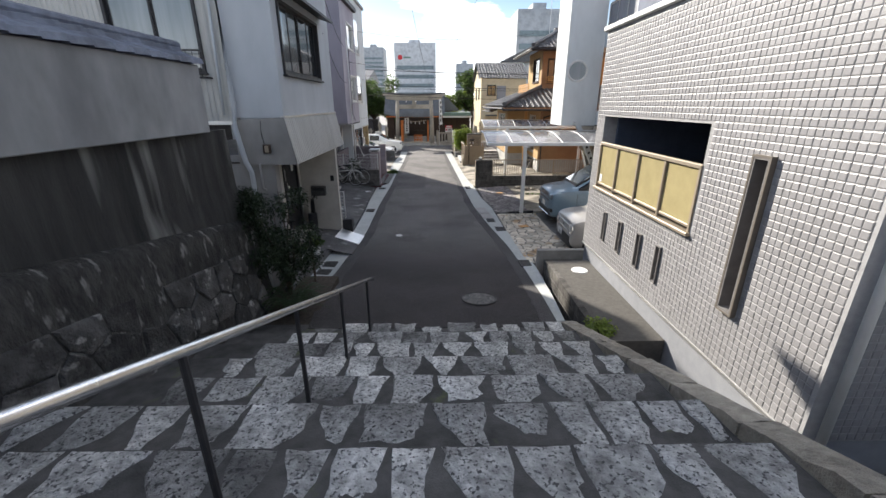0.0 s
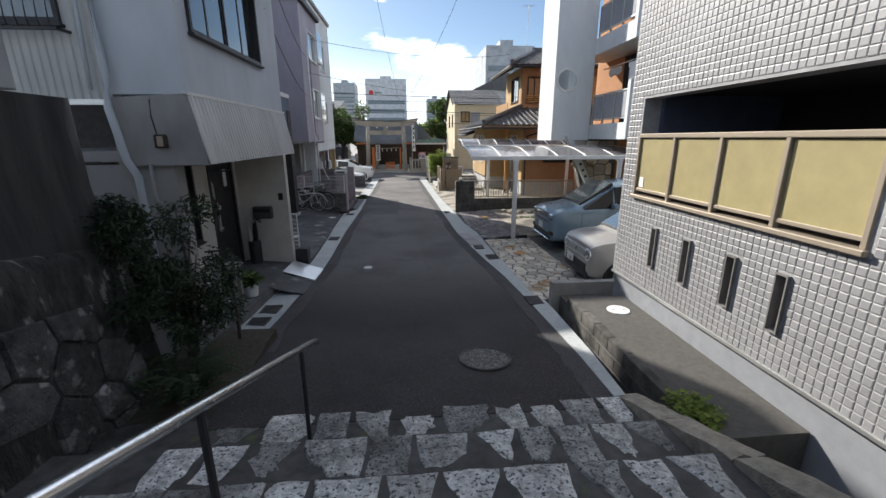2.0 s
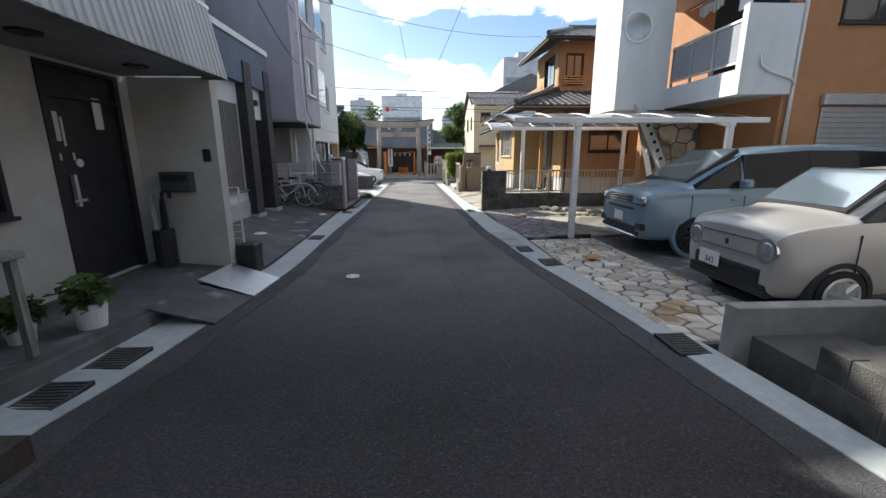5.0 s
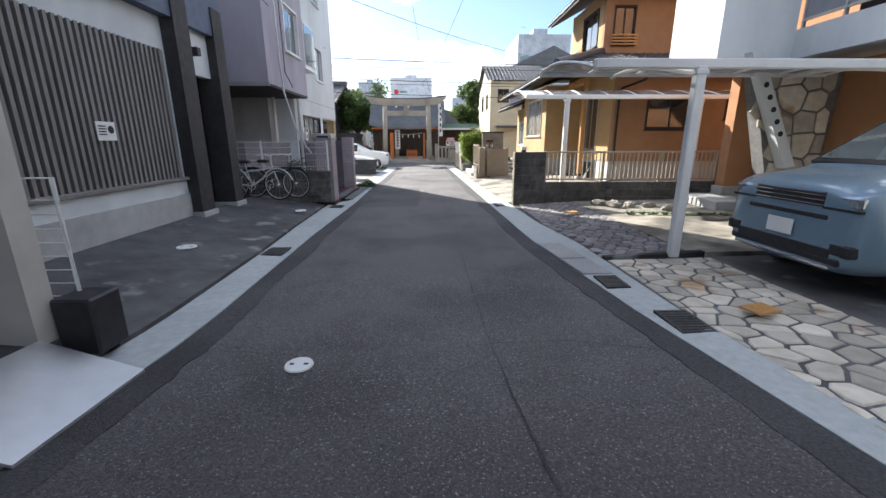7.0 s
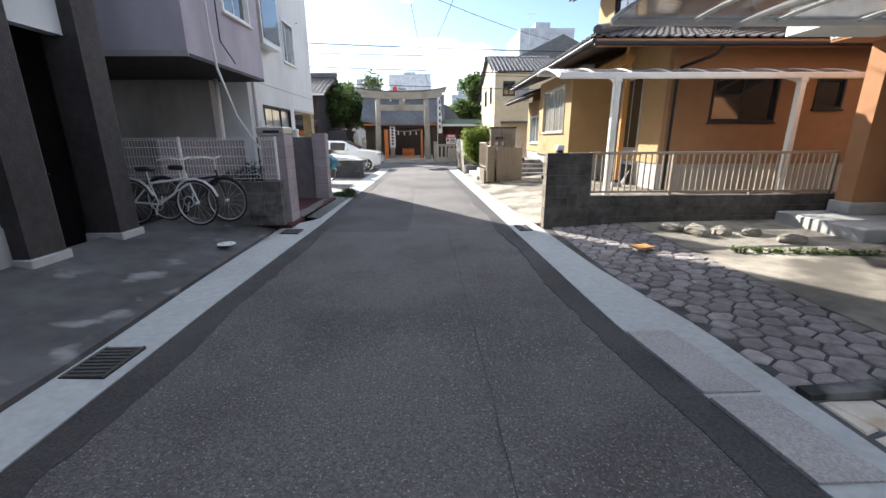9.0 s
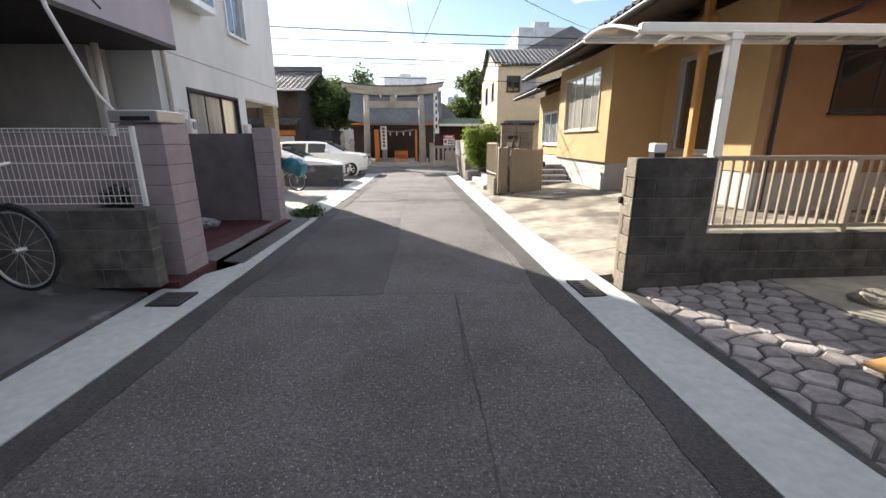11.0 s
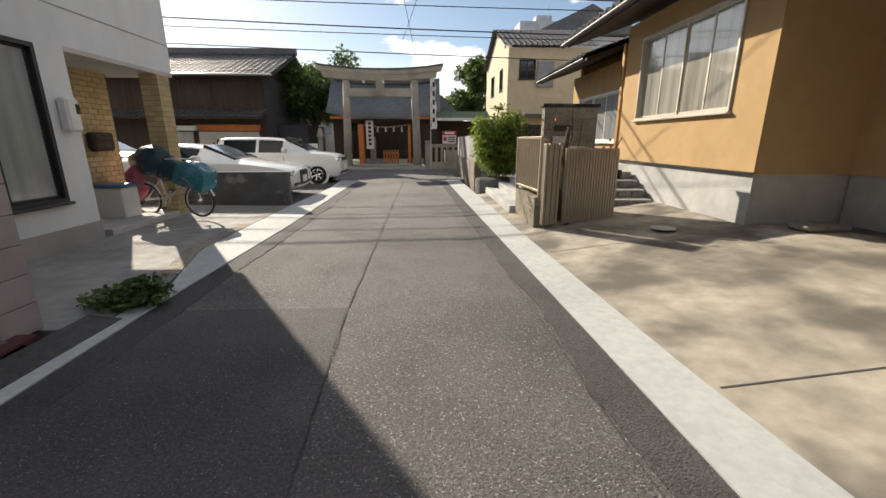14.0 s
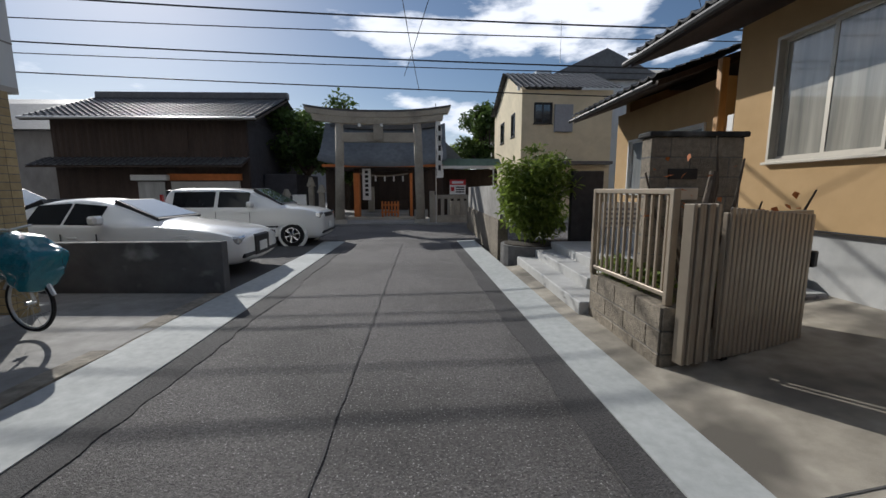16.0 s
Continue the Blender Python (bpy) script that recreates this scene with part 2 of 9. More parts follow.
WHITE_WALL = mat("white_render", (0.66, 0.69, 0.7), (0.58, 0.61, 0.62), 2.5, 0.8, 0.1, 150, big=0.4, bigv=0.15, stretch=(1, 1, 0.4))
PINK_WALL = mat("mauve_painted_block", (0.4, 0.345, 0.36), (0.34, 0.29, 0.305), 6, 0.85, 0.35, 120, big=0.9, bigv=0.2, rnd=0.05)
MAUVE_DARK = mat("mauve_render", (0.2, 0.175, 0.185), (0.15, 0.13, 0.14), 4, 0.9, 0.3, 110, big=0.8, bigv=0.35)
RED_FLOOR = mat("red_floor_paint", (0.1, 0.028, 0.032), (0.06, 0.018, 0.021), 6, 0.8, 0.3, 130, big=0.9, bigv=0.3)
BRICK = mat("buff_brick", (0.52, 0.41, 0.23), (0.42, 0.32, 0.17), 18, 0.85, 0.5, 90, rnd=0.15, island=0.15)
OCHRE = mat("ochre_render", (0.5, 0.335, 0.165), (0.45, 0.3, 0.145), 3, 0.9, 0.35, 130, big=0.5, bigv=0.1)
ORANGE = mat("orange_render", (0.43, 0.22, 0.11), (0.38, 0.19, 0.092), 3, 0.9, 0.35, 130, big=0.5, bigv=0.12)
# darker, browner ochre: shade put into the colour of the sides turned from the sun
SHADED_OCHRE = mat("shaded_ochre_render", (0.36, 0.21, 0.115), (0.31, 0.18, 0.098), 3, 0.9, 0.35, 130, big=0.5, bigv=0.12)
FOUND = mat("foundation_render", (0.5, 0.5, 0.485), (0.42, 0.42, 0.41), 6, 0.88, 0.2, 150, big=0.8, bigv=0.2)
WOOD_POST = mat("orange_timber", (0.56, 0.3, 0.1), (0.42, 0.21, 0.065), 8, 0.55, 0.15, 120, stretch=(6, 6, 0.5))
WOOD_GREY = mat("bleached_timber", (0.3, 0.29, 0.26), (0.15, 0.14, 0.125), 9, 0.9, 0.4, 80, stretch=(5, 5, 0.6), bigv=0.35)
WOOD_DARK = mat("dark_timber", (0.075, 0.05, 0.038), (0.042, 0.03, 0.024), 8, 0.8, 0.3, 90, stretch=(6, 1, 0.6), bigv=0.3)
ROOF = mat("grey_roof_tile", (0.115, 0.117, 0.122), (0.07, 0.071, 0.075), 9, 0.5, 0.15, 150, big=1, bigv=0.25, spec=0.6, island=0.15)
ROOF_BLUE = mat("blue_grey_tile", (0.15, 0.175, 0.23), (0.09, 0.105, 0.145), 8, 0.55, 0.2, 120, big=2, bigv=0.3, rnd=0.15)
SIDING_BLACK = mat("black_corrugated_siding", (0.058, 0.056, 0.066), (0.04, 0.039, 0.046), 4, 0.65, 0.1, 150, bigv=0.25)
YELLOW_WALL = mat("cream_yellow_render", (0.66, 0.57, 0.4), (0.58, 0.5, 0.345), 3, 0.85, 0.15, 150, big=0.5, bigv=0.15)
GRANITE = mat("shrine_granite", (0.47, 0.43, 0.36), (0.32, 0.29, 0.24), 30, 0.85, 0.4, 90, big=0.9, bigv=0.35)
VERMILION = mat("vermilion_paint", (0.62, 0.19, 0.045), (0.5, 0.15, 0.035), 5, 0.6, 0.05, 150)
COPPER_ROOF = mat("shrine_copper_roof", (0.14, 0.155, 0.17), (0.095, 0.105, 0.115), 5, 0.6, 0.15, 60, big=0.8, bigv=0.25)
GREEN_ROOF = mat("verdigris_roof", (0.2, 0.3, 0.25), (0.14, 0.22, 0.185), 6, 0.6, 0.1, 80)
PAPER = mat("white_board", (0.78, 0.78, 0.76), (0.72, 0.72, 0.7), 4, 0.7, 0, bigv=0.05)
RED_PAINT = mat("red_paint", (0.55, 0.035, 0.04), (0.48, 0.03, 0.035), 4, 0.6, 0, bigv=0.05)
INK = mat("black_ink", (0.02, 0.02, 0.02), (0.015, 0.015, 0.015), 4, 0.7, 0, bigv=0)
BARK = mat("bark", (0.13, 0.1, 0.075), (0.06, 0.048, 0.038), 14, 0.9, 0.9, 40, stretch=(1, 1, 0.3), dist=0.02)
LEAF = mat("leaf", (0.14, 0.21, 0.055), (0.065, 0.11, 0.03), 3, 0.5, 0, big=0.8, bigv=0.3, island=0.35, thin=0.4)
LEAF_YELLOW = mat("bamboo_leaf", (0.26, 0.34, 0.06), (0.14, 0.2, 0.035), 3, 0.5, 0, big=1.2, bigv=0.3, island=0.35, thin=0.45)
LEAF_DARK = mat("dark_leaf", (0.03, 0.05, 0.02), (0.018, 0.032, 0.013), 4, 0.55, 0, big=1, bigv=0.3, island=0.35, thin=0.25)
RUBBER = mat("rubber", (0.02, 0.02, 0.02), (0.014, 0.014, 0.014), 20, 0.8, 0.1, 200)
PLASTIC_BLACK = mat("black_plastic", (0.025, 0.025, 0.027), (0.018, 0.018, 0.02), 20, 0.5, 0.05, 200)
CHROME = mat("chrome", (0.8, 0.8, 0.8), (0.75, 0.75, 0.75), 4, 0.1, 0, metal=1, bigv=0)
GLASS_DARK = mat("window_glass", (0.02, 0.024, 0.027), (0.012, 0.016, 0.018), 0.8, 0.05, 0, bigv=0, spec=1.0, coat=1.0)
GLASS_PALE = mat("curtained_glass", (0.32, 0.34, 0.34), (0.2, 0.22, 0.225), 2.0, 0.08, 0, bigv=0.2, spec=0.9, coat=1.0, stretch=(3, 3, 0.2))
GLASS_CURTAIN = mat("glass_over_cream_curtain", (0.46, 0.44, 0.38), (0.2, 0.2, 0.185), 2.2, 0.06, 0, bigv=0.25, spec=1.0, coat=1.0, stretch=(3, 3, 0.15))
ALU_BEIGE_PALE = mat("champagne_aluminium", (0.62, 0.58, 0.5), (0.55, 0.51, 0.44), 6, 0.4, 0, metal=0.3, bigv=0.08)
POLYCARB = mat("smoked_polycarbonate", (0.33, 0.33, 0.34), (0.26, 0.26, 0.27), 3, 0.12, 0, bigv=0.2, spec=0.8, alpha=0.62)
CRAZY = mat("crazy_paving_stone", (0.62, 0.57, 0.48), (0.46, 0.41, 0.33), 5, 0.82, 0.4, 90, big=1.2, bigv=0.2, rnd=0.3, spot=(1.3, 0.58, 0.66, (0.33, 0.22, 0.12)))
COBBLE = mat("cobble_stone", (0.36, 0.33, 0.325), (0.2, 0.182, 0.18), 10, 0.85, 0.7, 70, big=1.2, bigv=0.3, rnd=0.3, dist=0.02)
GRANITE_SLAB = mat("granite_gutter_slab", (0.52, 0.5, 0.485), (0.3, 0.29, 0.285), 60, 0.9, 0.8, 110)
CABLE = mat("cable", (0.03, 0.03, 0.03), (0.025, 0.025, 0.025), 4, 0.7, 0, bigv=0)


# ---- building helpers ----
def thing(name, label, category, at=(0, 0, 0), rz=0, group="", kind=""):
    ob = new(name)
    ob.empty_display_size = 0.2
    ob.matrix_basis = pose(*at, 0, 0, rz)
    return tagged(ob, label, category, group, kind)


def mesh_ob(name, bm, material, smooth=False):
    me = bpy.data.meshes.new(name)
    bm.to_mesh(me)
    bm.free()
    me.materials.append(material)
    if smooth:
        me.polygons.foreach_set("use_smooth", [True] * len(me.polygons))
    return new(name, me)


def part(name, bm, material, parent, label="", smooth=False, at=None):
    ob = mesh_ob(name, bm, material, smooth)
    ob.parent = parent
    if at:
        ob.location = at
    if label:
        ob["label"] = label
    return ob


def solo(name, bm, material, label, category, kind="", group="", smooth=False):
    return tagged(mesh_ob(name, bm, material, smooth), label, category, group, kind)


def box(x0, x1, y0, y1, z0, z1, bevel=0.0, bm=None):
    bm = bm or bmesh.new()
    v = [bm.verts.new(p) for p in ((x0, y0, z0), (x1, y0, z0), (x1, y1, z0), (x0, y1, z0), (x0, y0, z1), (x1, y0, z1), (x1, y1, z1), (x0, y1, z1))]
    f = [bm.faces.new([v[i] for i in q]) for q in ((0, 3, 2, 1), (4, 5, 6, 7), (0, 1, 5, 4), (1, 2, 6, 5), (2, 3, 7, 6), (3, 0, 4, 7))]
    if bevel:
        bmesh.ops.bevel(bm, geom=list({e for q in f for e in q.edges}), offset=bevel, segments=1, affect="EDGES")
    return bm


def prism(pts, axis, a0, a1, bm=None):
    """A polygon of (u, v) pushed along an axis from a0 to a1: x takes (y, z), y takes (x, z), z takes (x, y)."""
    bm = bm or bmesh.new()
    put = {"x": lambda u, v, a: (a, u, v), "y": lambda u, v, a: (u, a, v), "z": lambda u, v, a: (u, v, a)}[axis]
    lo, hi = [bm.verts.new(put(u, v, a0)) for u, v in pts], [bm.verts.new(put(u, v, a1)) for u, v in pts]
    n = len(pts)
    bm.faces.new(lo[::-1])
    bm.faces.new(hi)
    for i in range(n):
        bm.faces.new((lo[i], lo[(i + 1) % n], hi[(i + 1) % n], hi[i]))
    bmesh.ops.recalc_face_normals(bm, faces=bm.faces[:])
    return bm


def rod(p, q, r0, r1=None, seg=10, bm=None):
    """A round bar from p to q."""
    bm = bm or bmesh.new()
    p, q = Vector(p), Vector(q)
    m = Matrix.Translation((p + q) / 2) @ (q - p).to_track_quat("Z", "Y").to_matrix().to_4x4()
    bmesh.ops.create_cone(bm, cap_ends=True, segments=seg, radius1=r0, radius2=r1 if r1 is not None else r0, depth=(q - p).length, matrix=m)
    return bm


def tube(pts, r, seg=8, bm=None):
    """A bent bar through points."""
    bm = bm or bmesh.new()
    pts = [Vector(p) for p in pts]
    rings = []
    for i, p in enumerate(pts):
        d = (pts[min(i + 1, len(pts) - 1)] - pts[max(i - 1, 0)]).normalized()
        q = d.to_track_quat("Z", "Y")
        rr = r[i] if isinstance(r, (list, tuple)) else r
        rings.append([bm.verts.new(p + q @ Vector((rr * math.cos(2 * math.pi * k / seg), rr * math.sin(2 * math.pi * k / seg), 0))) for k in range(seg)])
    for a, b in zip(rings, rings[1:]):
        for k in range(seg):
            bm.faces.new((a[k], a[(k + 1) % seg], b[(k + 1) % seg], b[k]))
    bm.faces.new(rings[0][::-1])
    bm.faces.new(rings[-1])
    return bm


def disc(c, r, h, seg=28, bm=None, r2=None):
    bm = bm or bmesh.new()
    bmesh.ops.create_cone(bm, cap_ends=True, segments=seg, radius1=r, radius2=r2 if r2 is not None else r, depth=h, matrix=Matrix.Translation((c[0], c[1], c[2] + h / 2)))
    return bm


def torus(c, big_r, small_r, axis="y", seg=28, ring=8, bm=None):
    bm = bm or bmesh.new()
    vs = []
    for i in range(seg):
        a = 2 * math.pi * i / seg
        row = []
        for k in range(ring):
            b = 2 * math.pi * k / ring
            u, v, w = (big_r + small_r * math.cos(b)) * math.cos(a), (big_r + small_r * math.cos(b)) * math.sin(a), small_r * math.sin(b)
            row.append(bm.verts.new((c[0] + u, c[1] + w, c[2] + v) if axis == "y" else ((c[0] + w, c[1] + u, c[2] + v) if axis == "x" else (c[0] + u, c[1] + v, c[2] + w))))
        vs.append(row)
    for i in range(seg):
        for k in range(ring):
            bm.faces.new((vs[i][k], vs[(i + 1) % seg][k], vs[(i + 1) % seg][(k + 1) % ring], vs[i][(k + 1) % ring]))
    return bm


def lerp(table, y):
    """A value from rows of (y, value)."""
    return float(np.interp(y, [r[0] for r in table], [r[1] for r in table]))


ROAD_Z = [(5.5, 0.47), (6.7, 0.4), (8.6, 0.2), (10.5, 0.09), (12.6, 0.0), (16, -0.03), (24, -0.04), (60, -0.06)]
RIGHT_IN = [(5.7, 1.93), (8.7, 2.0), (10.6, 1.93), (12.9, 1.7), (15.3, 1.44), (19.4, 1.27), (23, 1.14), (27, 0.98), (34.8, 0.68), (36, 0.65)]
RIGHT_OUT = [(5.7, 2.05), (8.6, 2.28), (10.6, 2.25), (12.6, 2.13), (15.3, 2.1), (17, 1.88), (19.5, 1.78), (22.4, 1.55), (27, 1.38), (31, 1.28), (35.5, 1.15)]
LEFT_IN = [(5.7, -2.0), (8, -2.3), (10, -2.28), (12, -2.22), (16, -2.33), (20, -2.3), (24, -2.38), (27, -2.35), (36, -2.5)]
LEFT_OUT = [(7.4, -2.75), (10, -2.8), (12, -2.62), (14.9, -2.72), (16.6, -2.83), (19.6, -2.92), (20.4, -2.46), (24.2, -2.55), (25.5, -2.95), (29, -3.0), (32.6, -2.9), (35.5, -3.1)]


def road_z(y):
    return lerp(ROAD_Z, y)


def strip(xa, xb, y0, y1, za, zb, step=0.4, nx=2, depth=0.12, wob=0.0, bm=None):
    """A slab between two lines x = xa(y) and xb(y), heights za(y) and zb(y), with sides."""
    bm = bm or bmesh.new()
    ys = np.linspace(y0, y1, max(2, int((y1 - y0) / step) + 1))
    rows = []
    for y in ys:
        y = float(y)
        a, b, p, q = xa(y), xb(y), za(y), zb(y)
        row = []
        for i in range(nx + 1):
            u = i / nx
            row.append(bm.verts.new((a + (b - a) * u, y, p + (q - p) * u + (wob * noise.noise((a + (b - a) * u, y, 7)) if wob else 0))))
        rows.append(row)
    for r, s in zip(rows, rows[1:]):
        for i in range(nx):
            bm.faces.new((r[i], r[i + 1], s[i + 1], s[i]))
    edge = [r[0] for r in rows] + rows[-1][1:] + [r[-1] for r in rows[-2::-1]] + rows[0][-2:0:-1]
    low = [bm.verts.new(v.co - Vector((0, 0, depth))) for v in edge]
    for i in range(len(edge)):
        j = (i + 1) % len(edge)
        bm.faces.new((edge[i], edge[j], low[j], low[i]))
    bmesh.ops.recalc_face_normals(bm, faces=bm.faces[:])
    return bm


def const(v):
    return lambda y: v


def line(table, off=0.0):
    return lambda y: lerp(table, y) + off


def fbox(axis, sgn, pos, a0, a1, z0, z1, d0, d1, bevel=0.0, bm=None):
    """A box on a wall's face: d0 to d1 metres out of the face (negative: into it)."""
    u, v = sorted((pos + sgn * d0, pos + sgn * d1))
    a0, a1 = sorted((a0, a1))
    return box(u, v, a0, a1, z0, z1, bevel, bm) if axis == "x" else box(a0, a1, u, v, z0, z1, bevel, bm)


def wall_mesh(axis, sgn, pos, a0, a1, z0, z1, thick, holes=(), bm=None):
    """A wall with its outer face at pos and openings (a0, a1, z0, z1) right through it, as one closed shell."""
    bm = bm or bmesh.new()
    ca = sorted({a0, a1, *[c for h in holes for c in h[:2] if a0 < c < a1]})
    cz = sorted({z0, z1, *[c for h in holes for c in h[2:] if z0 < c < z1]})
    full = {(i, k): not any(h[0] < (ca[i] + ca[i + 1]) / 2 < h[1] and h[2] < (cz[k] + cz[k + 1]) / 2 < h[3] for h in holes) for i in range(len(ca) - 1) for k in range(len(cz) - 1)}
    made = {}

    def vert(i, k, d):
        if (i, k, d) not in made:
            p = pos - sgn * thick * d
            made[i, k, d] = bm.verts.new((p, ca[i], cz[k]) if axis == "x" else (ca[i], p, cz[k]))
        return made[i, k, d]

    faces = []
    for (i, k), solid in full.items():
        if not solid:
            continue
        for d in (0, 1):
            faces.append(bm.faces.new([vert(*c, d) for c in ((i, k), (i + 1, k), (i + 1, k + 1), (i, k + 1))]))
        for (ni, nk), (p, q) in (((i - 1, k), ((i, k), (i, k + 1))), ((i + 1, k), ((i + 1, k), (i + 1, k + 1))), ((i, k - 1), ((i, k), (i + 1, k))), ((i, k + 1), ((i, k + 1), (i + 1, k + 1)))):
            if not full.get((ni, nk), False):
                faces.append(bm.faces.new([vert(*p, 0), vert(*q, 0), vert(*q, 1), vert(*p, 1)]))
    bmesh.ops.recalc_face_normals(bm, faces=faces)
    return bm


COUNT = {"window": 0, "door": 0}


def window(axis, sgn, pos, a0, a1, z0, z1, panes=2, frame_mat=None, glass=None, proud=0.02, fw=0.05, depth=0.1, sill=True, label="aluminium framed window"):
    """A framed window in an opening: outer frame, sashes with panes, a sill."""
    COUNT["window"] += 1
    frame_mat, glass = frame_mat or ALU, glass or GLASS_DARK
    w = thing("window_%d" % COUNT["window"], label, "window", kind="structure")
    bm = bmesh.new()
    for q in ((a0, a1, z1 - fw, z1), (a0, a1, z0, z0 + fw), (a0, a0 + fw, z0 + fw, z1 - fw), (a1 - fw, a1, z0 + fw, z1 - fw)):
        fbox(axis, sgn, pos, *q, -depth, proud, 0, bm)
    part("window_frame", bm, frame_mat, w)
    step = (a1 - a0 - 2 * fw) / panes
    for i in range(panes):
        p, q = a0 + fw + i * step, a0 + fw + (i + 1) * step
        back = -0.03 - 0.022 * (i % 2)
        bm = bmesh.new()
        s = 0.035
        for r in ((p, q, z1 - fw - s, z1 - fw), (p, q, z0 + fw, z0 + fw + s), (p, p + s, z0 + fw + s, z1 - fw - s), (q - s, q, z0 + fw + s, z1 - fw - s)):
            fbox(axis, sgn, pos, *r, back - 0.02, back, 0, bm)
        part("sash", bm, frame_mat, w)
        part("pane", fbox(axis, sgn, pos, p + s, q - s, z0 + fw + s, z1 - fw - s, back - 0.014, back - 0.008), glass, w)
    if sill:
        part("window_sill", fbox(axis, sgn, pos, a0 - 0.03, a1 + 0.03, z0 - 0.035, z0, -0.02, proud + 0.04, 0.006), frame_mat, w)
    return w


def pipe(name, pts, r, material, label, category="pipe"):
    return solo(name, tube(pts, r), material, label, category, smooth=True)


def ribs(axis, sgn, pos, a0, a1, z0, z1, pitch, depth, slope=0.0, bm=None):
    """Trapezoid ribbed sheet on a face; slope: how far the bottom stands out more than the top."""
    bm = bm or bmesh.new()
    n = int((a1 - a0) / pitch)
    prof = []
    for i in range(n + 1):
        a = a0 + i * (a1 - a0) / n
        prof += [(a, 0.0), (a + pitch * 0.35, 0.0), (a + pitch * 0.5, depth), (a + pitch * 0.85, depth)] if i < n else [(a, 0.0)]
    rows = []
    for z, out in ((z0, slope), (z1, 0.0)):
        rows.append([bm.verts.new((pos + sgn * (d + out), a, z) if axis == "x" else (a, pos + sgn * (d + out), z)) for a, d in prof])
    for i in range(len(prof) - 1):
        bm.faces.new((rows[0][i], rows[0][i + 1], rows[1][i + 1], rows[1][i]))
    return bm


# ---- ground and road ----
bm = bmesh.new()
NG = 24
gx = [(-1) ** (i < NG) * (abs(i - NG) / NG) ** 3 * 3000 for i in range(2 * NG + 1)]
gv = [[bm.verts.new((x, y + 20, -0.3)) for x in gx] for y in gx]
for i in range(2 * NG):
    for j in range(2 * NG):
        bm.faces.new((gv[i][j], gv[i][j + 1], gv[i + 1][j + 1], gv[i + 1][j]))
solo("ground", bm, CONCRETE, "grey paved town ground reaching to the horizon", "ground", "structure")

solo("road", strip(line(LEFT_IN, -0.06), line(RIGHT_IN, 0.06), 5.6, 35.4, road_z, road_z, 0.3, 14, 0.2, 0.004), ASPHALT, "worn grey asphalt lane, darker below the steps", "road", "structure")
# darker fresh asphalt bands along both gutters
solo("road_patch", strip(line(LEFT_IN), lambda y: lerp(LEFT_IN, y) + 0.26 + 0.07 * noise.noise((0, y * 0.7, 3)) + 0.035 * noise.noise((0, y * 5, 3)), 7.2, 34, lambda y: road_z(y) + 0.0065, lambda y: road_z(y) + 0.0065, 0.08, 1, 0.012),
     ASPHALT_NEW, "darker fresh asphalt band beside the gutter", "road patch", "structure")
solo("road_patch", strip(lambda y: lerp(RIGHT_IN, y) - 0.25 - 0.08 * noise.noise((4, y * 0.7, 3)) - 0.04 * noise.noise((4, y * 5, 3)), line(RIGHT_IN), 5.75, 34.5, lambda y: road_z(y) + 0.0065, lambda y: road_z(y) + 0.0065, 0.08, 1, 0.012),
     ASPHALT_NEW, "darker fresh asphalt band beside the gutter", "road patch", "structure")
# smooth patch up to the seam; its dark tone also paints the building's shadow
solo("road_patch", strip(line(LEFT_IN, 0.01), lambda y: lerp(((19.3, -0.62), (21.4, -0.6), (23.4, -0.72), (28.0, -0.78)), y) - 0.01, 19.3, 23.6, lambda y: road_z(y) + 0.003, lambda y: road_z(y) + 0.003, 0.2, 6, 0.01),
     ASPHALT_SHADE, "smooth asphalt patch along the courtyard, darkened for the shadow there", "road patch", "structure")
bm = bmesh.new()
box(-45, 45, 35.4, 40.6, -0.26, -0.065, 0, bm)
solo("cross_street", bm, ASPHALT, "asphalt street crossing in front of the shrine", "road", "structure")
solo("gutter_right", strip(line(RIGHT_IN), line(RIGHT_OUT), 5.75, 35.0, lambda y: road_z(y) + 0.016, lambda y: road_z(y) + 0.03, 0.3, 2, 0.2), GUTTER,
     "pale concrete gutter strip along the lane", "gutter", "structure")
solo("gutter_left", strip(line(LEFT_OUT), line(LEFT_IN), 7.4, 35.0, lambda y: road_z(y) + 0.03, lambda y: road_z(y) + 0.016, 0.3, 2, 0.2), GUTTER,
     "pale concrete gutter strip along the lane", "gutter", "structure")

# ---- steps ----
STEP_N, STEP_GO, STEP_RISE = 13, 0.652, 0.241


def nose(k):
    """The front edge of step k, counted up from the lane."""
    return 5.77 - k * STEP_GO, 0.45 + k * STEP_RISE


STEPS = thing("stone_steps", "worn granite steps set in dark mortar", "steps", kind="structure")
for k in range(STEP_N):
    y1, z1 = nose(k)
    y0, z0 = nose(k + 1)
    part("step", prism([(y0 - 0.02, z0 - 0.185), (y1, z1 - 0.012), (y1, -0.3), (y0 - 0.02, -0.3)], "x", -3.35, 2.1), STEP_MORTAR, STEPS)
yl, zl = nose(STEP_N)
part("landing", box(-3.35, 2.1, -7, yl, -0.3, zl - 0.012), STEP_MORTAR, STEPS)

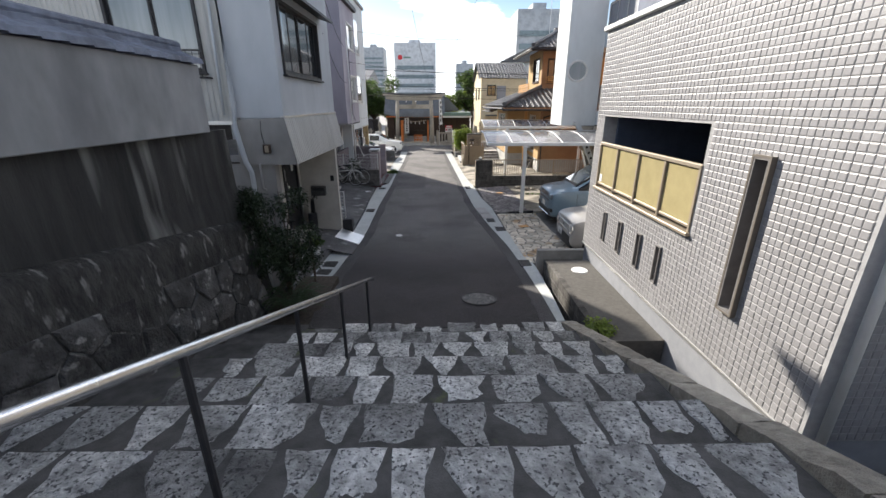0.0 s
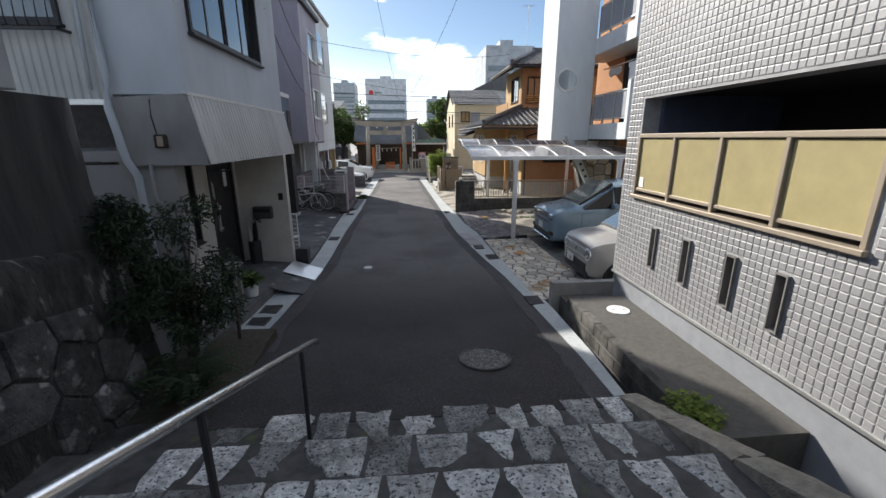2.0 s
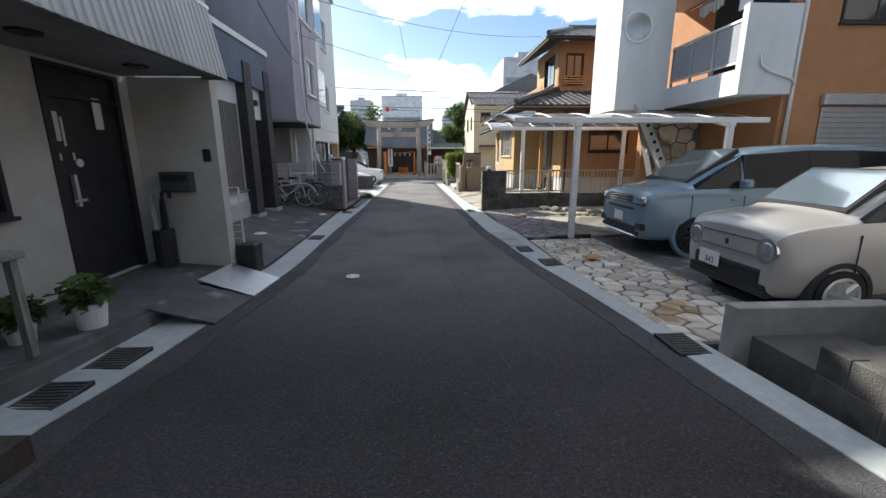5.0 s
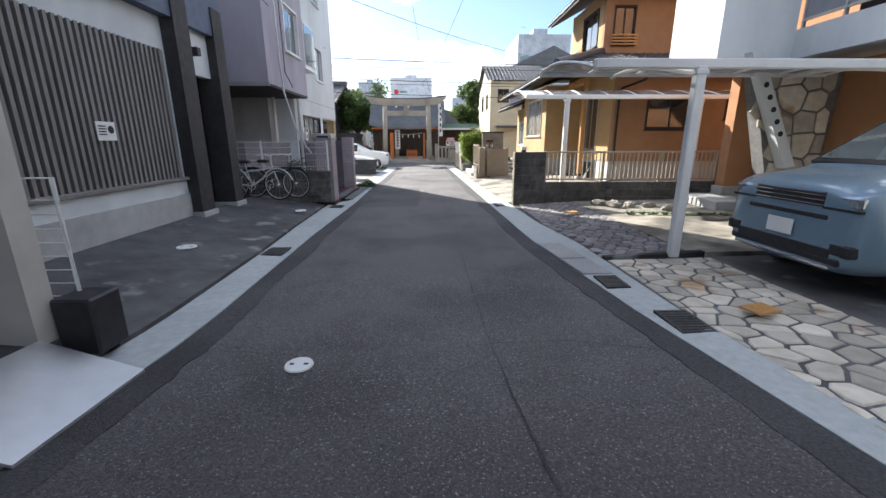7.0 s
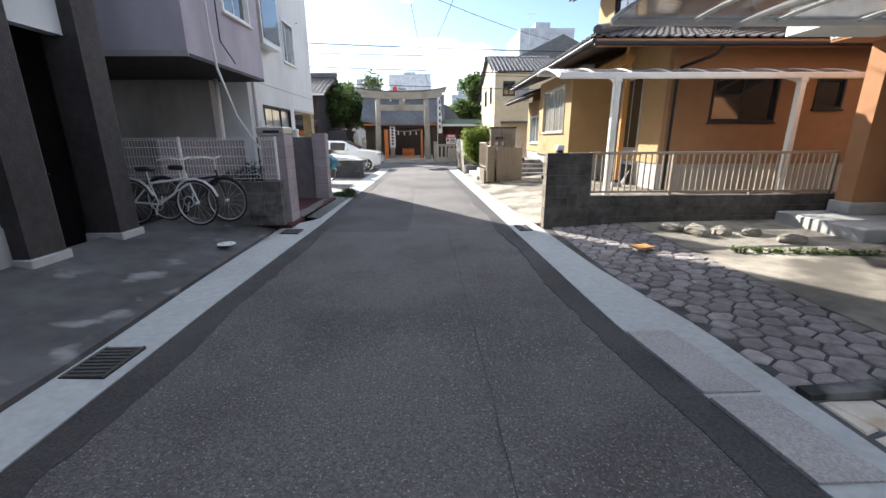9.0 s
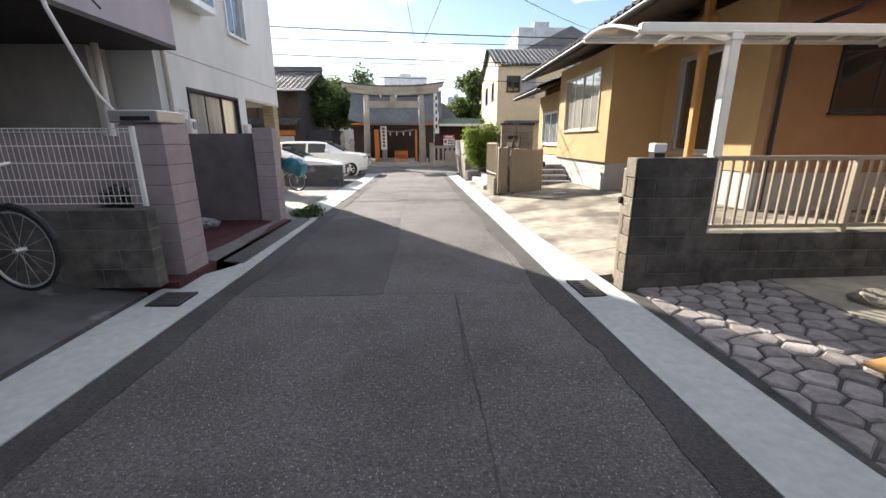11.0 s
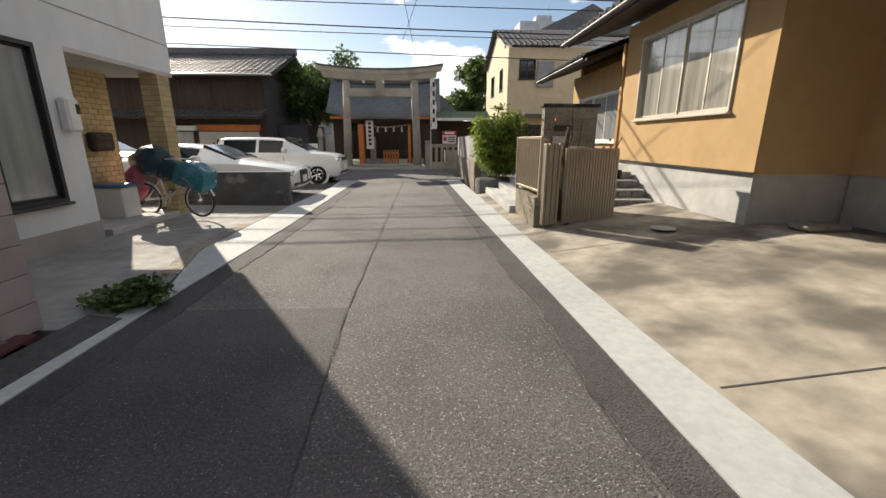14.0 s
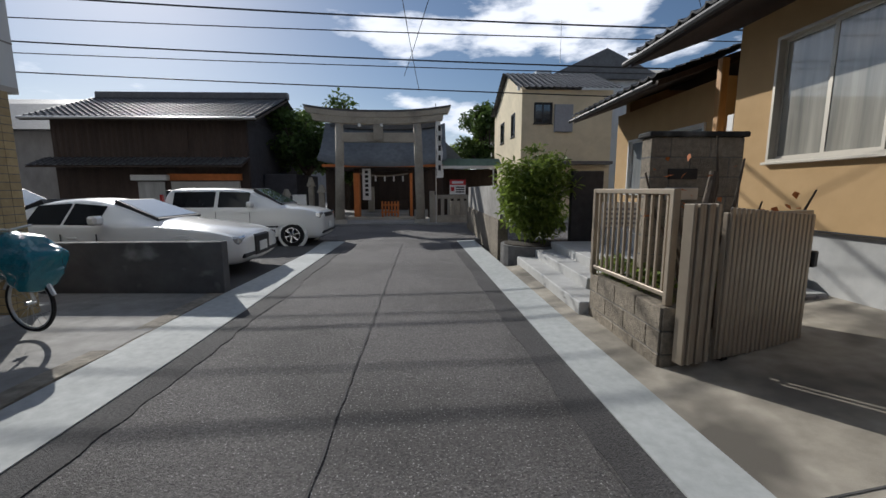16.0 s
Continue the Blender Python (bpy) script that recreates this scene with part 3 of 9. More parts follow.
# ---- plots on both sides ----
solo("parking_base", strip(line(RIGHT_OUT), const(9.5), 8.95, 14.35, lambda y: road_z(y) + 0.02, const(0.12), 0.4, 4, 0.2), YARD, "dark grey concrete bed of a parking place", "pavement", "structure")
solo("parking_slab", strip(const(3.35), const(9.5), 14.4, 19.5, const(0.08), const(0.16), 0.5, 3, 0.3), DRIVE, "stained concrete parking slab with joints", "pavement", "structure")
solo("cobble_bed", strip(line(RIGHT_OUT), const(3.4), 14.4, 19.5, lambda y: road_z(y) + 0.02, const(0.06), 0.4, 3, 0.3), STEP_MORTAR, "dark bed of a cobbled strip", "pavement", "structure")
solo("driveway", strip(line(RIGHT_OUT), const(4.4), 19.75, 31.0, lambda y: road_z(y) + 0.02, const(0.26), 0.5, 4, 0.3), DRIVE, "sunlit stained concrete driveway", "pavement", "structure")
solo("terrace_floor", box(4.4, 11, 19.75, 26, -0.2, 0.26), DRIVE, "pale concrete terrace floor", "pavement", "structure")
solo("yard_left", strip(const(-4.55), line(LEFT_OUT, -0.04), 12.0, 19.35, const(0.31), lambda y: road_z(y) + 0.05, 0.4, 4, 0.3), YARD, "dark weathered concrete forecourt", "pavement", "structure")
solo("porch_left", strip(const(-4.0), const(-2.82), 7.75, 12.0, lambda y: 0.36, lambda y: road_z(y) + 0.2, 0.4, 3, 0.4), YARD, "grey concrete porch slab", "pavement", "structure")
solo("court_floor", box(-4.9, -2.72, 19.5, 23.0, -0.2, 0.06), RED_FLOOR, "dark red painted courtyard floor", "floor", "structure")
solo("carport_floor", strip(const(-9), line(LEFT_OUT, -0.03), 23.2, 29.2, const(0.06), lambda y: road_z(y) + 0.03, 0.5, 3, 0.3), CONCRETE, "stained grey concrete forecourt", "pavement", "structure")
solo("car_park_left", strip(const(-20), line(LEFT_OUT, -0.03), 29.2, 35.3, const(-0.03), lambda y: road_z(y) + 0.01, 0.5, 3, 0.3), ASPHALT_NEW, "dark asphalt car park", "pavement", "structure")
solo("shrine_ground", box(-30, 30, 40.6, 70, -0.26, 0.0), CONCRETE, "grey paved shrine precinct", "ground", "structure")

# ---- retaining wall on the left of the steps ----
solo("retaining_wall", prism([(-3.3, 3.42), (-5.2, 3.42), (-5.2, -0.3), (-3.02, -0.3), (-3.02, 0.6), (-3.28, 2.6)], "y", -7, 6.6), CONCRETE_DARK,
     "black-stained concrete retaining wall with pale streaks", "retaining wall", "structure")
solo("parapet_wall", box(-3.75, -3.18, -7, 5.95, 3.42, 4.28, 0.01), PLASTER_GREY, "grey plaster parapet above the retaining wall", "wall", "structure")

# ---- house with the ribbed skirt, left ----
h1 = thing("pale_blue_house", "pale blue-grey two-storey house with ribbed metal skirt", "house")
bm = wall_mesh("x", 1, -2.75, 7.67, 11.5, 3.56, 7.2, 0.15, [(7.95, 10.4, 4.3, 5.5)])
part("upper_wall", bm, WALL_BLUE, h1)
part("upper_wall", wall_mesh("y", -1, 7.67, -3.6, -2.9, 3.56, 7.2, 0.15), WALL_BLUE, h1)
part("upper_wall", wall_mesh("y", 1, 11.5, -5.5, -2.9, 2.8, 7.2, 0.15), WALL_BLUE, h1)
bm = wall_mesh("y", -1, 7.69, -8.0, -3.6, 3.5, 7.2, 0.15, [(-5.5, -3.98, 4.3, 5.75)])
part("rear_wall", bm, RIB_METAL, h1, "ribbed pale metal cladding")
part("cladding", ribs("y", -1, 7.688, -8.0, -5.56, 3.5, 7.2, 0.09, 0.014), RIB_METAL, h1)
part("cladding", ribs("y", -1, 7.688, -3.92, -3.62, 3.5, 7.2, 0.09, 0.014), RIB_METAL, h1)
part("cladding", ribs("y", -1, 7.688, -5.56, -3.92, 3.5, 4.25, 0.09, 0.014), RIB_METAL, h1)
part("floor_slab", box(-5.5, -2.76, 7.7, 11.5, 2.78, 2.9), WALL_GREY, h1, "grey soffit over the porch")
part("skirt", ribs("x", 1, -2.74, 7.66, 11.52, 2.74, 3.56, 0.1, 0.016, 0.15), RIB_METAL, h1, "pale ribbed metal skirt")
bm = prism([(-2.745, 3.57), (-2.6, 2.73), (-3.65, 2.73), (-3.65, 3.52)], "y", 7.64, 7.668)
part("skirt_end", bm, WALL_GREY, h1)
part("skirt_end", prism([(-2.745, 3.56), (-2.6, 2.74), (-2.9, 2.74), (-2.9, 3.56)], "y", 11.5, 11.54), WALL_GREY, h1)
part("drip_trim", fbox("x", 1, -2.75, 7.64, 11.54, 3.555, 3.59, -0.05, 0.03), ALU, h1)
part("flashing", fbox("y", -1, 7.69, -8, -3.6, 3.44, 3.5, 0.0, 0.05), ALU, h1)
part("ground_wall", wall_mesh("y", -1, 7.72, -8, -3.05, -0.2, 2.74, 0.2), WALL_GREY, h1, "stained grey rendered wall")
part("ground_wall", wall_mesh("x", 1, -3.9, 7.92, 11.6, 0.2, 2.78, 0.15, [(8.3, 9.75, 1.25, 2.68), (10.3, 11.42, 0.36, 2.74)]), WALL_CREAM, h1, "cream rendered porch wall")
part("porch_end_wall", box(-3.9, -2.86, 11.6, 11.78, 0.2, 2.78), WALL_CREAM, h1)
part("roof", prism([(-8.2, 7.2), (-2.55, 7.2), (-5.3, 8.4)], "y", 7.4, 11.8), ROOF, h1)
window("x", 1, -2.75, 7.95, 10.4, 4.3, 5.5, 4, DARK_METAL, GLASS_DARK, 0.04, label="dark framed sliding window under a small hood")
window("y", -1, 7.69, -5.5, -3.98, 4.3, 5.75, 2, DARK_METAL, GLASS_PALE, 0.04, label="dark framed frosted sliding window")
window("x", 1, -3.9, 8.3, 9.75, 1.25, 2.68, 2, DARK_METAL, GLASS_PALE, 0.03, label="dark framed porch window with a pale curtain")

# ---- dark house with slats, left ----
h2 = thing("dark_house", "dark grey house with a slatted window screen", "house")
bm = wall_mesh("x", 1, -4.55, 12.0, 16.35, 0.97, 4.4, 0.2, [(12.3, 16.3, 0.97, 3.0)])
part("front_wall", bm, WHITE_WALL, h2, "white band over the screen")
part("side_wall", box(-9, -4.75, 11.85, 12.0, 0, 4.4), DARK_WALL, h2)
part("base_wall", box(-4.8, -4.5, 12.0, 16.35, 0, 0.7), FOUND, h2, "pale concrete base")
part("base_band", box(-4.78, -4.53, 12.0, 16.36, 0.7, 0.93), WHITE_WALL, h2)
part("sill_band", box(-4.78, -4.47, 12.0, 16.36, 0.93, 0.99, 0.008), SLAT, h2)
for ya, yb in ((16.36, 16.78), (17.62, 17.98)):
    part("pilaster", box(-4.75, -4.33, ya, yb, 0.36, 4.0), DARK_WALL, h2)
    part("pilaster_face", box(-4.7, -4.34, yb, yb + 0.02, 0.36, 4.0), SLATE_SIDE, h2)
    part("pilaster_foot", box(-4.78, -4.29, ya - 0.03, yb + 0.04, 0.05, 0.36, 0.01), FOUND, h2)
part("entry_wall", box(-5.6, -5.45, 16.3, 18.0, 0.2, 3.6), DARK_WALL, h2)
part("lintel_panel", box(-4.65, -4.5, 16.78, 17.62, 2.75, 3.5), WHITE_WALL, h2)
part("fascia", box(-4.9, -4.36, 12.0, 18.0, 3.5, 4.42), NAVY, h2, "navy blue fascia")
part("coping", box(-9, -4.32, 11.9, 18.02, 4.42, 4.56, 0.01), ALU_WHITE, h2, "white coping")
# backing sheet coloured as the shade behind the slats
part("screen_back", box(-4.72, -4.66, 12.3, 16.35, 0.97, 3.05), VOID_SHADE, h2)
slat = box(-0.02, 0.025, -0.025, 0.025, 0.0, 2.03)
sl = part("slat", slat, SLAT, h2, at=(-4.56, 12.36, 0.98))
for i in range(1, 38):
    o = sl.copy()
    scene.collection.objects.link(o)
    o.location = (-4.56, 12.36 + i * 0.104, 0.98)
part("end_wall", box(-9, -4.75, 17.98, 18.1, 0, 4.4), DARK_WALL, h2)
part("rear_wall", box(-9, -8.9, 12, 18, 0, 4.4), DARK_WALL, h2)

# ---- lavender building with overhang and white building behind it, left ----
h3 = thing("lavender_building", "lavender-grey three-storey building with overhanging floors", "building")
bm = wall_mesh("x", 1, -4.1, 19.5, 22.6, 2.92, 8.0, 0.2, [(20.9, 22.1, 3.9, 5.1), (20.6, 22.1, 6.2, 7.3)])
part("wall", bm, LAVENDER, h3)
part("wall", wall_mesh("y", -1, 19.5, -10, -4.3, 2.92, 8.0, 0.2), LAVENDER, h3)
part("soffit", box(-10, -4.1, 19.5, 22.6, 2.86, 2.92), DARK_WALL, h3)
part("trim", fbox("y", -1, 19.5, -10, -4.08, 2.86, 2.95, 0, 0.03), WALL_GREY, h3)
part("ground_wall", box(-10, -5.2, 22.2, 22.6, 0, 2.86), WALL_GREY, h3)
# far wall coloured near-black for the shade under the overhang
part("ground_wall", box(-10, -9.8, 19.6, 22.2, 0, 2.86), VOID_SHADE, h3)
part("roof", box(-10.1, -3.95, 19.4, 22.7, 8.0, 8.2, 0.02), DARK_METAL, h3)
h4 = thing("white_building", "pale blue-white three-storey building over a carport", "building")
bm = wall_mesh("x", 1, -4.6, 22.8, 28.4, 2.5, 9.2, 0.2, [(23.4, 24.4, 4.0, 5.2), (25.6, 26.6, 3.8, 5.0), (23.4, 24.4, 6.7, 7.9), (25.6, 26.6, 6.5, 7.8)])
part("wall", bm, WHITE_WALL, h4)
part("wall", wall_mesh("x", 1, -4.6, 22.8, 26.12, 0, 2.5, 0.2, [(23.62, 25.68, 0.6, 2.44)]), WHITE_WALL, h4)
part("base_band", box(-4.8, -4.585, 22.82, 26.13, 0, 0.27, 0.005), WALL_GREY, h4, "dark grey base band")
part("wall", wall_mesh("y", 1, 28.4, -11, -4.8, 2.5, 9.2, 0.2), WHITE_WALL, h4)
part("wall", wall_mesh("y", -1, 22.8, -11, -4.8, 0, 9.2, 0.2), WHITE_WALL, h4)
part("carport_ceiling", box(-11, -4.6, 26.12, 28.4, 2.44, 2.5), WALL_CREAM, h4)
part("roof", box(-11, -4.5, 22.7, 28.5, 9.2, 9.35), WALL_GREY, h4)
part("rear_wall", box(-11, -10.8, 23, 28.2, 0, 9.2), WHITE_WALL, h4)
window("x", 1, -4.1, 20.9, 22.1, 3.9, 5.1, 2, ALU_WHITE, GLASS_DARK, 0.03)
window("x", 1, -4.1, 20.6, 22.1, 6.2, 7.3, 2, ALU_WHITE, GLASS_DARK, 0.03)
for q in ((25.6, 26.6, 3.8, 5.0), (25.6, 26.6, 6.5, 7.8), (23.4, 24.4, 6.7, 7.9), (23.4, 24.4, 4.0, 5.2)):
    window("x", 1, -4.6, *q, 2, ALU, GLASS_DARK, 0.03)
window("x", 1, -4.6, 23.62, 25.68, 0.6, 2.44, 3, DARK_METAL, GLASS_PALE, 0.03, label="tall dark framed frosted window")

# ---- courtyard walls, left ----
solo("court_back_wall", box(-5.0, -4.85, 19.5, 22.8, 0, 1.55), MAUVE_DARK, "dark mauve courtyard wall", "wall", "structure")
solo("court_side_wall", box(-4.85, -3.2, 22.95, 23.1, 0, 1.6), MAUVE_DARK, "dark mauve courtyard wall", "wall", "structure")

# ---- tiled apartment block, right ----
SLITS = [(7.31, 7.43), (6.64, 6.77), (5.95, 6.08), (5.36, 5.49)]
hb = thing("tiled_apartment_block", "apartment block clad in pale square tiles", "apartment block")
holes = [(4.86, 8.02, 2.22, 3.57)] + [(a, b, 1.31, 1.87) for a, b in SLITS] + [(3.82, 4.03, 1.64, 3.3)]
bm = wall_mesh("x", -1, 3.19, 2.75, 8.38, 0.95, 5.05, 0.25, holes)
part("wall", bm, GROUT, hb, "grey grout of the tiled walls")
part("wall", wall_mesh("y", -1, 2.77, 3.44, 9, 0.95, 5.05, 0.2), GROUT, hb)
part("wall", wall_mesh("y", 1, 8.38, 3.44, 9, 0.95, 5.05, 0.2), GROUT, hb)
part("plinth", box(3.22, 8.9, 2.8, 8.35, -0.2, 0.95), PLINTH, hb, "smooth grey plinth")
part("plinth_trim", box(3.17, 3.3, 2.74, 8.4, 0.925, 0.955), ALU, hb)
part("parapet_trim", box(3.12, 9, 2.7, 8.42, 5.05, 5.13, 0.01), ALU_WHITE, hb)
part("upper_wall", box(3.6, 8.8, 3.0, 8.2, 5.13, 8.0), NAVY, hb, "navy blue set-back upper wall")
part("balcony_floor", box(3.44, 5.2, 4.5, 8.1, 2.0, 2.2), CONCRETE, hb)
# back and ceiling take the balcony's shade as near-black colour
part("balcony_back", box(5.2, 5.3, 4.5, 8.1, 2.2, 3.7), VOID_SHADE, hb)
part("balcony_ceiling", box(3.44, 5.2, 4.5, 8.1, 3.6, 3.75), VOID_SHADE, hb)
part("balcony_end", box(3.44, 5.2, 7.95, 8.1, 2.2, 3.6), NAVY, hb)
part("balcony_end", box(3.44, 5.2, 4.6, 4.74, 2.2, 3.6), NAVY, hb)

# ---- walkway beside it ----
solo("walkway_slab", strip(const(2.42), const(3.2), 4.9, 8.02, const(0.63), const(0.64), 0.6, 1, 0.5), BEIGE_SLAB, "smooth beige concrete walkway", "pavement", "structure")
solo("walkway_step", box(2.45, 3.2, 8.02, 8.68, 0, 0.4), BEIGE_SLAB, "lower beige concrete step", "pavement", "structure")
solo("low_wall", box(2.3, 3.6, 8.68, 8.82, 0, 0.63, 0.008), CONCRETE, "low grey block wall end", "wall", "structure")

solo("parking_kerb", strip(line(RIGHT_OUT, 0.02), const(3.5), 14.31, 14.41, lambda y: road_z(y) + 0.06, const(0.115), 0.1, 4, 0.1), CONCRETE_DARK, "dark narrow kerb between the paved places", "kerb", "structure")

# ---- building with balconies, right ----
h5 = thing("balcony_building", "orange and white building with balconies and a porthole tower", "building")
part("orange_wall", wall_mesh("y", -1, 14.6, 7.5, 13, 0, 9, 0.2, [(8.46, 10.1, 4.4, 5.7)]), ORANGE, h5, "orange rendered wall")
part("west_wall", wall_mesh("x", -1, 7.5, 14.8, 19.2, 0, 9, 0.2), ORANGE, h5)
part("tower", wall_mesh("y", -1, 17.0, 5.0, 6.38, 2.96, 9, 1.6), WHITE_WALL, h5, "white porthole tower")
for z in (3.0, 5.8):
    part("balcony_slab", box(6.5, 7.5, 14.58, 18.5, z, z + 0.12), WALL_CREAM, h5)
    part("balcony_face", box(6.38, 6.5, 14.58, 17.0, z, z + 0.5), WHITE_WALL, h5)
    part("balcony_end", box(6.38, 7.5, 14.42, 14.58, z, z + 1.7), WHITE_WALL, h5)
part("rear_wall", box(12.8, 13, 14.8, 19, 0, 9), ORANGE, h5)
part("far_wall", box(7.7, 13, 19, 19.2, 0, 9), ORANGE, h5)

# ---- ochre house, right ----
h6 = thing("ochre_house", "ochre rendered two-storey house with grey tiled roofs", "house")
bm = wall_mesh("x", -1, 4.2, 25.5, 29.4, 0.92, 3.6, 0.2, [(26.12, 28.75, 1.74, 3.24)])
part("front_wall", bm, OCHRE, h6)
part("front_wall", wall_mesh("y", -1, 25.5, 4.4, 5.7, 0.92, 3.6, 0.2), OCHRE, h6)
part("front_wall", wall_mesh("x", -1, 4.9, 30.6, 34.5, 0.92, 3.3, 0.2, [(31.0, 33.8, 1.3, 2.6)]), OCHRE, h6)
part("porch_side", wall_mesh("y", 1, 29.4, 4.4, 7, 0.2, 3.6, 0.2), OCHRE, h6)
part("foundation", box(4.23, 8, 25.53, 29.38, 0, 0.92), FOUND, h6, "grey foundation")
part("foundation", box(4.93, 8, 30.6, 34.5, 0, 0.92), FOUND, h6)
part("foundation", box(5.53, 12, 22.33, 25.5, 0, 0.92), FOUND, h6)
part("main_wall", wall_mesh("y", -1, 22.3, 5.5, 12, 0.92, 3.75, 0.2, [(6.5, 8.1, 1.9, 2.95), (9.0, 9.7, 2.2, 2.9)]), SHADED_OCHRE, h6, "ochre rendered wall coloured browner for its shaded side")
part("recess_side", wall_mesh("x", -1, 5.5, 22.5, 25.5, 0.92, 3.9, 0.2, [(23.6, 24.97, 1.2, 3.2)]), OCHRE, h6)
part("upper_wall", wall_mesh("y", -1, 25.0, 6.0, 12, 4.2, 6.7, 0.2, [(6.3, 7.1, 4.9, 6.2)]), SHADED_OCHRE, h6)
part("upper_wall", wall_mesh("x", -1, 6.0, 25.2, 28.6, 4.0, 6.7, 0.2, [(25.6, 27.2, 5.0, 6.3)]), OCHRE, h6)
part("upper_wall", box(6.2, 12, 28.4, 28.6, 4.0, 6.7), OCHRE, h6)

# ---- shrine gate and what stands round it ----
t1 = thing("torii_gate", "weathered granite shrine gate with two tapered columns", "shrine gate", at=(-2.15, 41.0, 0))
part("column", rod((-1.72, 0, 0), (-1.6, 0, 4.1), 0.2, 0.165, 20), GRANITE, t1, smooth=True)
part("column", rod((1.72, 0, 0), (1.6, 0, 4.1), 0.2, 0.165, 20), GRANITE, t1, smooth=True)
part("tie_beam", box(-1.62, 1.62, -0.11, 0.11, 3.36, 3.74, 0.015), GRANITE, t1)

h7 = thing("yellow_house", "cream yellow two-storey house with a grey tiled roof", "house")
part("front_wall", wall_mesh("y", -1, 44, 4.5, 9, 0, 6.2, 0.2, [(5.1, 6.0, 4.6, 5.6)]), YELLOW_WALL, h7)
part("side_wall", wall_mesh("x", -1, 4.5, 44.2, 52, 0, 6.2, 0.2, [(45.5, 46.4, 4.2, 5.4), (48.5, 49.6, 4.2, 5.4)]), YELLOW_WALL, h7)

h8 = thing("old_townhouse", "old two-storey townhouse with black siding and tiled roof", "house")
part("front_wall", wall_mesh("y", -1, 43, -17, -8.4, 0, 4.6, 0.2), WOOD_DARK, h8)
part("side_wall", wall_mesh("x", 1, -8.4, 43.2, 50, 0, 4.6, 0.2), SIDING_BLACK, h8)


# ---- helpers for repeated shapes ----
def tiled_roof(p0, p1, up, pitch=0.28, course=0.26, wave=0.035, bm=None):
    """Pan tiles on a slope: p0 to p1 along the eave, up: the vector from eave to ridge."""
    bm = bm or bmesh.new()
    p0, p1, up = Vector(p0), Vector(p1), Vector(up)
    along, nrm = p1 - p0, (p1 - p0).cross(up).normalized()
    if nrm.z < 0:
        nrm = -nrm
    nc, nr = max(2, int(along.length / pitch)), max(2, int(up.length / course))
    prof = [(0, 0.0), (0.3, -0.4), (0.62, -0.3), (0.78, 0.7), (0.9, 0.95)]
    us = [((i + a) / nc, h * wave) for i in range(nc) for a, h in prof] + [(1.0, 0.0)]
    for r in range(nr):
        rows = []
        for v, lift in ((r / nr, 0.028), ((r + 1) / nr, 0.0)):
            rows.append([bm.verts.new(p0 + along * u + up * v + nrm * (h + lift)) for u, h in us])
        for i in range(len(us) - 1):
            bm.faces.new((rows[0][i], rows[0][i + 1], rows[1][i + 1], rows[1][i]))
        low = [bm.verts.new(v.co - nrm * 0.03) for v in rows[0]]
        for i in range(len(us) - 1):
            bm.faces.new((low[i], low[i + 1], rows[0][i + 1], rows[0][i]))
    return bm


def slab_between(a, b, c, d, t, bm=None):
    """A flat board of thickness t under the four corners."""
    bm = bm or bmesh.new()
    q = [Vector(v) for v in (a, b, c, d)]
    top, low = [bm.verts.new(v) for v in q], [bm.verts.new(v - Vector((0, 0, t))) for v in q]
    bm.faces.new(top)
    bm.faces.new(low[::-1])
    for i in range(4):
        bm.faces.new((top[i], low[i], low[(i + 1) % 4], top[(i + 1) % 4]))
    bmesh.ops.recalc_face_normals(bm, faces=bm.faces[:])
    return bm


def leaves(blobs, n, size, seed, narrow=0.4, droop=0.3, bm=None):
    """Small folded leaves scattered through blobs (x, y, z, rx, ry, rz)."""
    rng = random.Random(seed)
    bm = bm or bmesh.new()
    wts = [b[3] * b[4] * b[5] for b in blobs]
    for _ in range(n):
        b = rng.choices(blobs, wts)[0]
        d = Vector((rng.gauss(0, 1), rng.gauss(0, 1), rng.gauss(0, 1))).normalized() * rng.random() ** 0.45
        c = Vector((b[0] + d.x * b[3], b[1] + d.y * b[4], b[2] + d.z * b[5]))
        s = size * rng.uniform(0.6, 1.3)
        a = Vector((rng.gauss(0, 1), rng.gauss(0, 1), rng.gauss(-droop, 0.6))).normalized()
        w = a.cross(Vector((rng.gauss(0, 0.4), rng.gauss(0, 0.4), 1))).normalized() * s * narrow
        up = Vector((0, 0, s * 0.12))
        v = [bm.verts.new(p) for p in (c, c + a * s * 0.5 + w + up, c + a * s, c + a * s * 0.5 - w + up)]
        bm.faces.new(v)
    return bm


def branchy(base, tips, r, seed, bm=None):
    """Tapered crooked limbs from a base to each tip."""
    rng = random.Random(seed)
    bm = bm or bmesh.new()
    for tp in tips:
        b, tp = Vector(base), Vector(tp)
        pts = [b.lerp(tp, u) + Vector((rng.uniform(-1, 1), rng.uniform(-1, 1), rng.uniform(-0.3, 0.3))) * 0.08 * (tp - b).length * u * (1.2 - u) for u in (0, 0.25, 0.5, 0.75, 1)]
        tube(pts, [r, r * 0.8, r * 0.6, r * 0.4, r * 0.2], 6, bm)
    return bm


